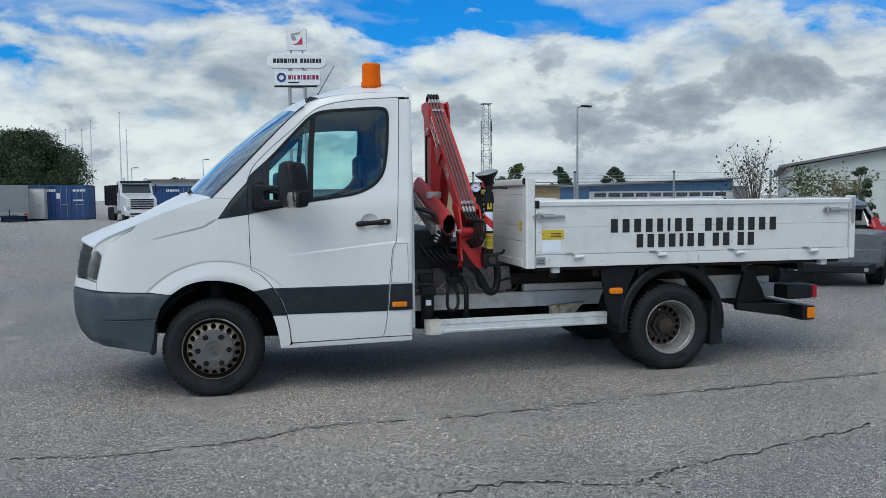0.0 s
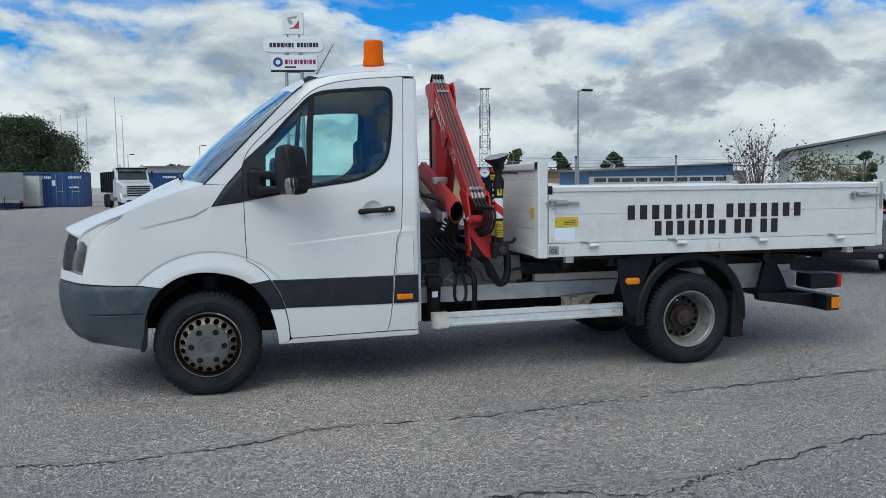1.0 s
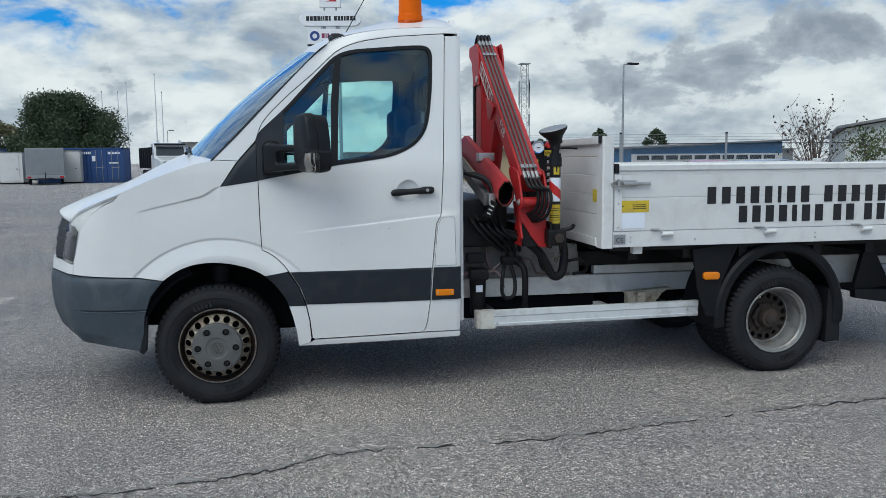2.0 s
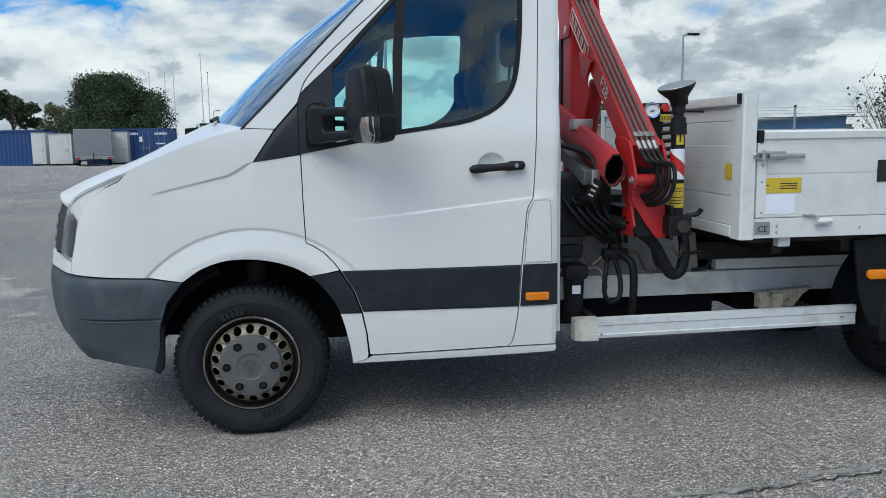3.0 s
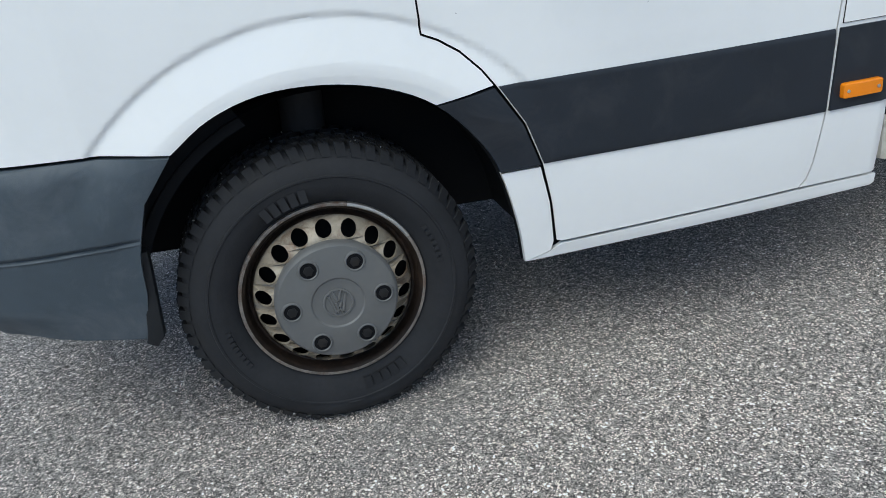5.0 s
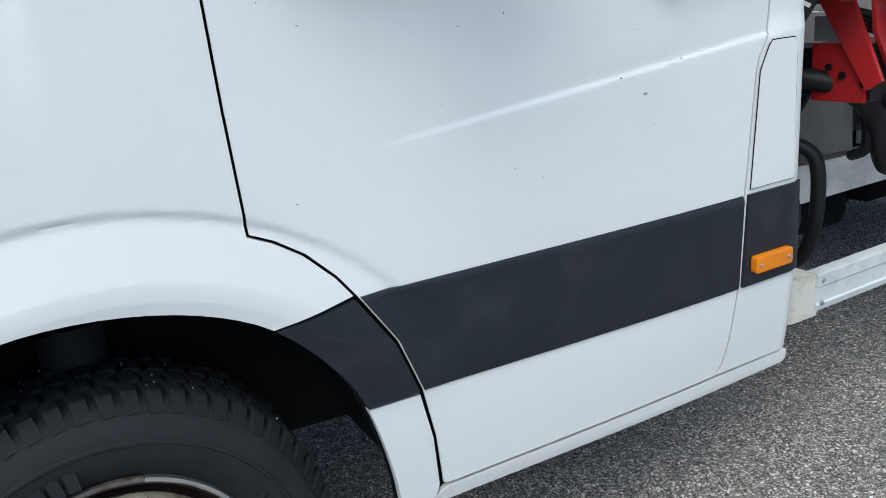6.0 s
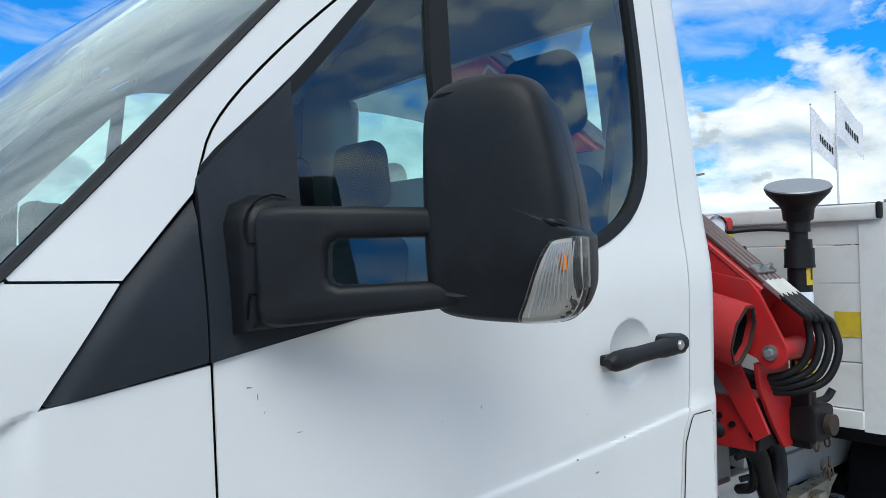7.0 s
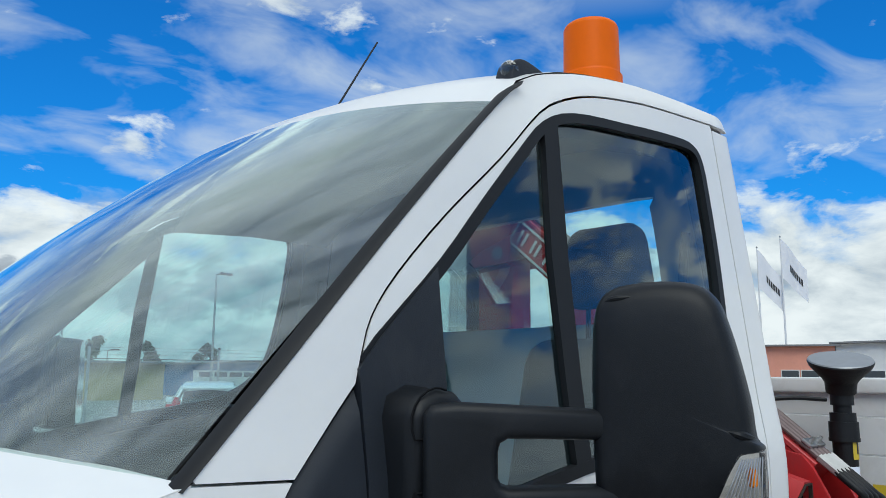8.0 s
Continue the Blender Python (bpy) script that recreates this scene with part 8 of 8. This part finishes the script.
def pylon_sign(at, yaw):
    """Three stacked signs on a two-legged steel pylon."""
    s = thing("pylon_sign", "white company signs stacked on a steel pylon", "sign", at=pose(*at, 0, 0, yaw))
    f = []
    P = lambda *a, **k: f.append(part(*a, **k)) or f[-1]
    for x in (-0.42, 0.42):
        P("pylon_leg", rod((x, 0, 0), (x, 0, 8.6), 0.09, n=12), GALV, s)
        P("pylon_leg", rod((x * 0.75, 0, 8.4), (x * 0.75, 0, 9.9), 0.05, n=10), GALV, s)
    for k in range(9):
        P("pylon_rung", rod((-0.42, 0, 0.8 + 0.85 * k), (0.42, 0, 0.8 + 0.85 * k), 0.045, n=8), GALV, s)
    top = P("square_sign", box((-0.56, -0.13, 9.62), (0.56, 0.13, 10.82), 0.02), SIGN_FACE, s, "square white sign with a grey and red mark")
    P("sign_mark", slab([(-0.30, 10.50), (0.24, 10.62), (0.20, 10.50), (-0.12, 10.42), (0.02, 10.22), (-0.14, 10.12), (-0.26, 10.26)], -0.140, -0.131, 0.0), GREY_INK, s)
    P("sign_mark", slab([(-0.20, 9.92), (0.34, 9.92), (0.34, 10.36), (0.10, 10.06), (0.02, 9.99)], -0.140, -0.131, 0.0), SIGN_RED, s)
    pill = [(1.25 + 0.40 * math.cos(a), 9.04 + 0.40 * math.sin(a)) for a in (radians(-90 + 180 * i / 10) for i in range(11))] + [(-1.25 + 0.40 * math.cos(a), 9.04 + 0.40 * math.sin(a)) for a in (radians(90 + 180 * i / 10) for i in range(11))]
    P("pill_sign", slab(pill, -0.15, 0.15, 0.02), SIGN_FACE, s, "rounded white name sign")
    x = -1.28
    for w in (0.16, 0.16, 0.17, 0.17, 0.07, 0.07, 0.15, 0.11, -0.14, 0.16, 0.15, 0.11, 0.10, 0.16, 0.15, 0.11):
        if w > 0:
            P("sign_letter", box((x, -0.160, 8.92), (x + w, -0.152, 9.16), 0.002), BLACK_INK, s)
            x += w + 0.035
        else:
            x -= w
    P("lower_sign", box((-1.22, -0.13, 7.70), (1.28, 0.13, 8.50), 0.02), SIGN_FACE, s, "white sign with a round blue mark")
    P("sign_edge", box((-1.26, -0.10, 7.62), (1.10, 0.10, 7.70), 0.01), GREASY, s)
    P("sign_mark", lathe([(0.13, -0.012), (0.26, -0.012), (0.26, 0.0), (0.13, 0.0)], 24, pose(-0.85, -0.131, 8.13)), SIGN_BLUE, s)
    x = -0.48
    for w in (0.16, 0.06, 0.10, -0.05, 0.16, 0.06, 0.16, 0.15, 0.06, 0.15, 0.15):
        if w > 0:
            P("sign_letter", box((x, -0.140, 8.02), (x + w, -0.132, 8.26), 0.002), SIGN_PURPLE, s)
            x += w + 0.045
        else:
            x -= w
    P("sign_letter", box((-0.48, -0.140, 7.82), (0.12, -0.132, 7.90), 0.002), BLACK_INK, s)
    under(f)


def fence():
    """Chain-link fence on steel posts, with strands of wire along the top."""
    fe = thing("chain_link_fence", "grey chain-link fence on steel posts behind the parked cars", "fence")
    x0, x1, y0, y1 = 4.0, 46.0, 24.5, 19.0
    at = lambda x: y0 + (y1 - y0) * (x - x0) / (x1 - x0)
    x = 4.6
    while x < x1:
        p = part("fence_post", rod((x, at(x), 0), (x, at(x), 2.40), 0.045, n=10), GALV, fe)
        part("post_cap", rod((x, at(x), 2.40), (x, at(x), 2.46), 0.05, n=10), BLACK, p)
        x += 4.15
    for z, r in ((2.02, 0.014), (2.16, 0.006), (2.28, 0.006), (2.38, 0.006), (0.1, 0.008)):
        part("fence_wire", rod((x0, at(x0), z), (x1, at(x1), z), r, n=5), GALV if r < 0.01 else GREASY, fe)
    verts, faces = [], []
    step, H = 0.085, 1.95
    k = int((x1 - 12.0) / step)
    for i in range(k):
        for s in (-1, 1):
            xa = 12.0 + i * step
            xb = xa + s * H * 0.55
            if not 12.0 <= xb <= x1:
                continue
            a, b = Vector((xa, at(xa) - 0.004 * s, 0.05)), Vector((xb, at(xb) - 0.004 * s, 0.05 + H))
            q = Vector((0.0035, 0, 0))
            n = len(verts)
            verts += [a - q, a + q, b + q, b - q]
            faces.append((n, n + 1, n + 2, n + 3))
    mesh = bpy.data.meshes.new("chain_link")
    mesh.from_pydata([tuple(v) for v in verts], [], faces)
    mesh.materials.append(GALV)
    ob = new("chain_link", mesh)
    ob.parent = fe
    tagged(ob, kind="stuff")


def car(name, at, yaw, paint, label):
    """Parked hatchback; the front looks along +x."""
    c = thing(name, label, "car", "cars parked by the fence", at=pose(*at, 0, 0, yaw) @ Matrix.Scale(0.95, 4))
    f = []
    P = lambda *a, **k: f.append(part(*a, **k)) or f[-1]
    # sections along x: (x, half width low, half width shoulder, sill z, shoulder z)
    secs = [(-2.10, 0.70, 0.74, 0.36, 0.86), (-2.04, 0.80, 0.82, 0.30, 0.94), (-1.70, 0.87, 0.88, 0.24, 0.97), (-1.0, 0.89, 0.90, 0.22, 0.95), (0.3, 0.89, 0.90, 0.22, 0.92), (1.1, 0.88, 0.88, 0.22, 0.88), (1.7, 0.85, 0.82, 0.24, 0.78), (2.05, 0.78, 0.72, 0.28, 0.66), (2.16, 0.62, 0.60, 0.36, 0.56)]
    rings = []
    for x, wl, ws, z0, z1 in secs:
        half = [(wl * 0.75, z0), (wl * 0.97, z0 + 0.06), (wl, z0 + 0.18), (ws * 1.01, (z0 + z1) / 2 + 0.06), (ws, z1 - 0.07), (ws * 0.95, z1), (ws * 0.60, z1 + 0.02), (0, z1 + 0.03)]
        rings.append([(x, y, z) for y, z in half] + [(x, -y, z) for y, z in half[-2::-1]])
    P("body", loft(rings), paint, c, "smooth painted body")
    gl = [(-1.98, 0.70, 0.98, 0.60, 1.02), (-1.72, 0.77, 0.96, 0.55, 1.36), (-1.2, 0.80, 0.94, 0.57, 1.435), (-0.4, 0.80, 0.92, 0.58, 1.455), (0.25, 0.79, 0.90, 0.55, 1.41), (0.75, 0.78, 0.88, 0.58, 1.15), (1.10, 0.74, 0.86, 0.66, 0.90)]
    rings = []
    for x, wb, zb, wt, zt in gl:
        rings.append([(x, wb, zb), (x, wt + 0.02, zt - 0.05), (x, wt - 0.06, zt), (x, 0, zt + 0.025), (x, -wt + 0.06, zt), (x, -wt - 0.02, zt - 0.05), (x, -wb, zb)])
    P("cabin_glass", loft(rings), CAR_GLASS, c, "dark car windows")
    roof = [(-1.88, 0.50, 1.33), (-1.60, 0.53, 1.415), (-1.2, 0.55, 1.452), (-0.4, 0.55, 1.472), (0.22, 0.52, 1.43)]
    P("roof", loft([[(x, w + 0.03, z - 0.03), (x, w - 0.03, z), (x, 0, z + 0.022), (x, -w + 0.03, z), (x, -w - 0.03, z - 0.03), (x, -w, z - 0.06), (x, 0, z - 0.02), (x, w, z - 0.06)] for x, w, z in roof]), paint, c)
    P("roof_spoiler", loft([[(-2.00, y, 1.34), (-1.80, y, 1.40), (-1.80, y, 1.36), (-1.98, y, 1.315)] for y in (-0.54, 0.54)]), paint, c)
    for s in (-1, 1):
        for xa, xb in ((-0.48, -0.36), (0.20, 0.32)):
            P("pillar", loft([[(xa, s * 0.815, 0.93), (xb, s * 0.815, 0.93), (xb, s * 0.60, 1.43), (xa, s * 0.60, 1.43)], [(xa, s * 0.795, 0.93), (xb, s * 0.795, 0.93), (xb, s * 0.57, 1.42), (xa, s * 0.57, 1.42)]]), BLACK, c)
        P("rear_pillar", loft([[(-1.92, s * 0.77, 0.98), (-1.45, s * 0.82, 0.97), (-1.55, s * 0.60, 1.40), (-1.80, s * 0.56, 1.35)], [(-1.92, s * 0.73, 0.98), (-1.45, s * 0.78, 0.97), (-1.55, s * 0.56, 1.38), (-1.80, s * 0.52, 1.33)]]), paint, c)
        lamp = P("tail_lamp", loft([[(-2.06, s * 0.52, 0.84), (-2.02, s * 0.84, 0.84), (-1.78, s * 0.90, 0.92), (-1.80, s * 0.88, 0.99), (-1.99, s * 0.76, 1.00), (-1.93, s * 0.70, 1.15), (-1.98, s * 0.65, 1.15), (-2.03, s * 0.66, 0.98)], [(-1.95, s * 0.50, 0.84), (-1.90, s * 0.80, 0.84), (-1.72, s * 0.84, 0.92), (-1.74, s * 0.82, 0.99), (-1.90, s * 0.72, 1.00), (-1.87, s * 0.66, 1.14), (-1.91, s * 0.61, 1.14), (-1.93, s * 0.62, 0.98)]]), RED_LENS, c, "red tail lamp")
        P("reverse_lamp", box((-2.075, s * 0.56, 0.86), (-2.04, s * 0.78, 0.90), 0.01), CLEAR, c)
        P("rear_reflector", box((-2.12, s * 0.45, 0.52), (-2.08, s * 0.72, 0.57), 0.01), RED_LENS, c)
        P("exhaust", rod((-2.12, s * 0.52, 0.30), (-1.9, s * 0.52, 0.30), 0.035, n=16), GALV, c)
        for x in (-1.32, 1.32):
            w = P("wheel", lathe([(0.0, -0.09), (0.10, -0.10), (0.20, -0.085), (0.225, -0.105), (0.30, -0.10), (0.318, -0.07), (0.318, 0.09), (0.0, 0.1)], 32, pose(x, s * 0.80, 0.318, 0, 0, 0 if s < 0 else 180)), TYRE, c)
            P("wheel_arch", lathe([(0.36, -0.012), (0.38, -0.012), (0.38, 0.05), (0.36, 0.05)], 32, pose(x, s * 0.895, 0.33, 0, 0, 0 if s < 0 else 180)), BLACK, c)
        P("door_mirror", box((0.55, s * 0.88, 0.95), (0.72, s * 1.04, 1.08), 0.03), paint, c)
        P("door_handle", box((-0.72, s * 0.90, 0.80), (-0.56, s * 0.925, 0.83), 0.008), paint, c)
    P("rear_bumper", loft([[(-2.14, y, 0.42), (-2.14, y, 0.62), (-2.02, y, 0.66), (-1.9, y, 0.42)] for y in (-0.72, -0.4, 0.4, 0.72)]), paint, c)
    P("rear_valance", box((-2.10, -0.66, 0.24), (-1.85, 0.66, 0.42), 0.03), BLACK, c)
    P("plate", box((-2.105, -0.26, 0.70), (-2.085, 0.26, 0.81), 0.004), SIGN_FACE, c)
    under(f)
    return c


def low_building(name, at, size, yaw, wall, roof, label, windows=(), rise=0.0, band=None, skirt=None, ribs=0.0):
    """Plain hall: walls, sloping roof slab with eaves, window strips with frames, optional bands and cladding ribs."""
    L, D, H = size
    b = thing(name, label, "building", at=pose(*at, 0, 0, yaw))
    f = []
    P = lambda *a, **k: f.append(part(*a, **k)) or f[-1]
    P("wall", loft([[(0, y, 0), (L, y, 0), (L, y, H + rise), (0, y, H)] for y in (0, D)]), wall, b)
    r = P("roof", loft([[(-0.4, y, H), (L + 0.4, y, H + rise), (L + 0.4, y, H + rise + 0.12), (-0.4, y, H + 0.12)] for y in (-0.5, D + 0.5)]), roof, b)
    if band:
        z0, z1, mat = band
        P("wall_band", box((-0.02, -0.06, z0), (L + 0.02, 0.0, z1), 0.01), mat, b)
    if skirt:
        z0, z1, mat = skirt
        P("wall_base", box((-0.02, -0.05, z0), (L + 0.02, 0.0, z1), 0.01), mat, b)
    if ribs:
        n = int(L / ribs)
        for i in range(min(n, 120)):
            P("cladding_rib", box((ribs * i, -0.03, 0.0), (ribs * i + 0.05, 0.0, H - 0.02 + rise * (ribs * i / L)), 0.0), wall, b)
    for x0, x1, z0, z1, n in windows:
        w = (x1 - x0) / n
        for i in range(n):
            fr = P("window", box((x0 + w * i + 0.04, -0.09, z0), (x0 + w * (i + 1) - 0.04, 0.0, z1), 0.01), OFF_WHITE, b)
            P("pane", box((x0 + w * i + 0.10, -0.10, z0 + 0.06), (x0 + w * (i + 1) - 0.10, -0.09, z1 - 0.06), 0.0), DARK_GLASS, b)
    under(f)
    return b


# left side of the yard
tree("broadleaf_tree", (-20.6, 74.0, 0), 7.7, 5.3, TREE_LEAF, "large dark green broadleaf tree behind the containers", 5, 80000, 0.105, 0.08, 90)
tree("birch_tree", (-27.2, 80.0, 0), 6.4, 2.6, DRY_LEAF, "pale brownish birch tree behind the containers", 6, 3200, 0.17, 0.2, 22)
tree("birch_tree", (-24.4, 82.0, 0), 4.8, 2.0, DRY_LEAF, "small brownish birch tree behind the containers", 16, 2200, 0.15, 0.2, 16)
tree("broadleaf_tree", (-31.5, 79.0, 0), 7.6, 2.6, TREE_LEAF, "dark green tree at the yard's edge", 7, 4000, 0.22, 0.15, 24)
for i, x in enumerate((-45.5, -39.3, -33.1, -26.9)):
    container((x, 56.5, 0), 6.06, "blue corrugated steel freight container, closed", 20 + i)
container((-18.2, 57.0, 0), 6.06, "blue corrugated freight container with doors and white name marks", 31, True)
container((-9.9, 62.0, 0), 6.06, "blue corrugated freight container behind the tipper", 32, True)
low_building("flat_shed", (-9.5, 70.0, 0), (6.0, 5.0, 3.2), 0, OFF_WHITE, GREY_ROOF, "low white shed behind the containers")
box_trailer((-16.35, 52.5, 0), 15)
site_cabin((-21.7, 56.2, 0), 0.95, 1.6, 2.35, 0, "white cabin door panel beside the containers")
site_cabin((-20.3, 55.6, 0), 1.55, 1.9, 2.25, 0, "white site cabin with a closed door")
site_cabin((-16.4, 56.3, 0), 1.35, 1.2, 2.35, 0, "white panel cabin beside the trailer")
tipper((-7.75, 50.5, 0), 20)
for x, y, h in ((-20.8, 90, 9.4), (-19.1, 90, 9.4), (-18.15, 90, 10.4), (-15.05, 90, 11.4), (-14.35, 90, 9.4)):
    flag_pole((x, y, 0), h)
street_lamp((-13.9, 90, 0), 5.1, 0)
street_lamp((-6.0, 90, 0), 6.1, 0)
tree("hedge_tree", (-9.6, 100, 0), 4.3, 2.6, TREE_LEAF, "low dark green hedge trees far off", 9, 2600, 0.24, 0.1, 20)
tree("hedge_tree", (-6.4, 102, 0), 4.0, 2.4, TREE_LEAF, "low dark green hedge trees far off", 10, 2200, 0.24, 0.1, 18)
tree("hedge_tree", (-13.0, 104, 0), 3.2, 2.4, TREE_LEAF, "low dark green hedge trees far off", 11, 2000, 0.24, 0.1, 18)
pylon_sign((2.55, 38.0, 0), -10)
# behind the truck and to the rear
lattice_mast((28.6, 90.0, 0), 13.2, 0.62)
street_lamp((14.55, 27.0, 0), 5.5, 8)
street_lamp((17.7, 46.0, 0), 2.9, 8)
tree("round_tree", (28.9, 80, 0), 5.2, 2.5, BUSH_LEAF, "green tree behind the low buildings", 12, 2600, 0.2, 0.2, 20)
tree("pine_tree", (34.4, 80, 0), 5.1, 1.4, TREE_LEAF, "dark pine behind the low buildings", 13, 1800, 0.18, 0.2, 16)
tree("pine_tree", (36.2, 82, 0), 4.2, 1.6, TREE_LEAF, "dark pine behind the low buildings", 14, 1600, 0.18, 0.2, 16)
tree("round_tree", (41.2, 80, 0), 4.7, 2.0, TREE_LEAF, "dark green tree behind the low buildings", 15, 2200, 0.2, 0.2, 18)
low_building("tan_shed", (12.0, 45.0, 0), (8.8, 6.0, 2.15), 0, TAN_WALL, GREY_ROOF, "low tan shed with a dark flat roof", band=(1.75, 2.1, TAN_WALL))
low_building("blue_workshop", (25.4, 50.5, 0), (13.0, 14.0, 2.2), 3, BLUE_WALL, GREY_ROOF, "long low workshop, blue above and white below", windows=((0.3, 12.4, 1.30, 1.74, 10),), rise=0.55, skirt=(0.0, 1.80, OFF_WHITE))
low_building("metal_hall", (27.4, 29.5, 0), (13.0, 25.0, 2.85), -35, HALL_WALL, GREY_ROOF, "pale green-grey metal hall with a shallow roof", rise=2.35, ribs=0.5)
fence()
shrub("bare_shrub", (19.2, 20.4, 0), 3.5, 1.5, RED_LEAF, "bare many-stemmed shrub with a few dark leaves", 17, 34, 260, 0.065)
shrub("leafy_shrub", (21.6, 20.6, 0), 2.35, 1.2, BUSH_LEAF, "thin green shrub by the fence", 18, 18, 900, 0.06)
shrub("leafy_shrub", (23.4, 20.4, 0), 2.2, 1.0, DRY_LEAF, "yellowing shrub by the fence", 19, 16, 1000, 0.06)
tree("small_conifer", (21.55, 17.6, 0), 2.45, 0.62, TREE_LEAF, "small dark conifer by the fence", 21, 1500, 0.07, 0.05, 22)
car("parked_car", (9.95, 5.35, 0), 60, CAR_GREY, "grey metallic hatchback parked with its tail to the truck")
car("parked_car", (8.6, 15.6, 0), 62, CAR_WHITE, "white hatchback parked beside the fence")
car("parked_car", (12.9, 16.9, 0), 70, CAR_RED, "red hatchback parked beside the fence")
car("parked_car", (15.2, 16.6, 0), 20, CAR_SILVER, "silver hatchback parked beside the fence")
# far end of the yard, behind the bed
low_building("salmon_hall", (55.2, 26.2, 0), (7.2, 12.0, 3.85), -70, BRICK_RED, GREY_ROOF, "salmon-clad hall with white window frames", windows=((0.4, 2.2, 0.9, 2.2, 2), (3.6, 6.2, 0.9, 2.2, 2)), ribs=0.55)
low_building("white_hall", (57.7, 19.4, 0), (22.0, 12.0, 4.0), -70, OFF_WHITE, GREY_ROOF, "white-clad hall with dark windows", windows=((1.0, 5.0, 0.9, 2.2, 2), (8.0, 12.0, 0.9, 2.2, 2)), rise=0.6)
low_building("grey_shed", (60.0, 41.0, 0), (10.0, 8.0, 2.9), -62, GALV, GREY_ROOF, "low grey shed with windows", windows=((1.0, 8.0, 1.2, 2.2, 6),))
for x, y, h, s in ((56.7, 22.4, 11.8, 1), (56.1, 23.9, 11.1, 2)):
    flag_pole((x, y, 0), h, "tall white flag pole with a company flag")
    flag((x + 0.03, y - 0.03, h - 0.1), 2.6, 2.9, s)
for k, (x, y, yaw, L) in enumerate(((-90, 130, 0, 60), (10, 140, 0, 90), (90, 80, -60, 60))):
    low_building("distant_hall", (x, y, 0), (L, 20, 3.0), yaw, GREY_ROOF, GREY_ROOF, "low grey hall far off", rise=0.2)
# old cracks and seams in the asphalt
crack("asphalt_crack", [(-3.4, -1.85), (-2.2, -1.98), (-0.99, -2.09), (-0.53, -2.18), (0.31, -2.05), (0.69, -1.89), (1.73, -1.91), (2.86, -1.75), (4.18, -1.63), (6.3, -1.45)], 0.007, CRACK, "thin dark crack across the asphalt", 1)
crack("asphalt_seam", [(-3.4, -1.80), (-2.2, -1.93), (-0.99, -2.04), (-0.53, -2.13), (0.31, -2.02), (0.69, -1.86), (1.73, -1.87), (2.86, -1.71), (4.18, -1.59), (6.3, -1.40)], 0.016, SEAM_FILL, "pale worn seam across the asphalt", 2)
crack("asphalt_crack", [(0.4, -3.55), (1.46, -3.13), (2.1, -3.3), (2.43, -3.17), (2.87, -3.06), (4.25, -2.68), (6.0, -2.25)], 0.009, CRACK, "dark forking crack in the asphalt", 3)
crack("asphalt_seam", [(0.3, -3.5), (0.98, -3.2), (1.73, -3.08), (2.43, -3.12), (2.87, -3.02), (4.25, -2.64)], 0.018, SEAM_FILL, "pale worn seam beside a crack", 4)
crack("asphalt_crack", [(2.25, -3.25), (2.3, -3.5), (2.2, -3.8), (2.4, -4.2)], 0.006, CRACK, "short branch of a crack", 5)
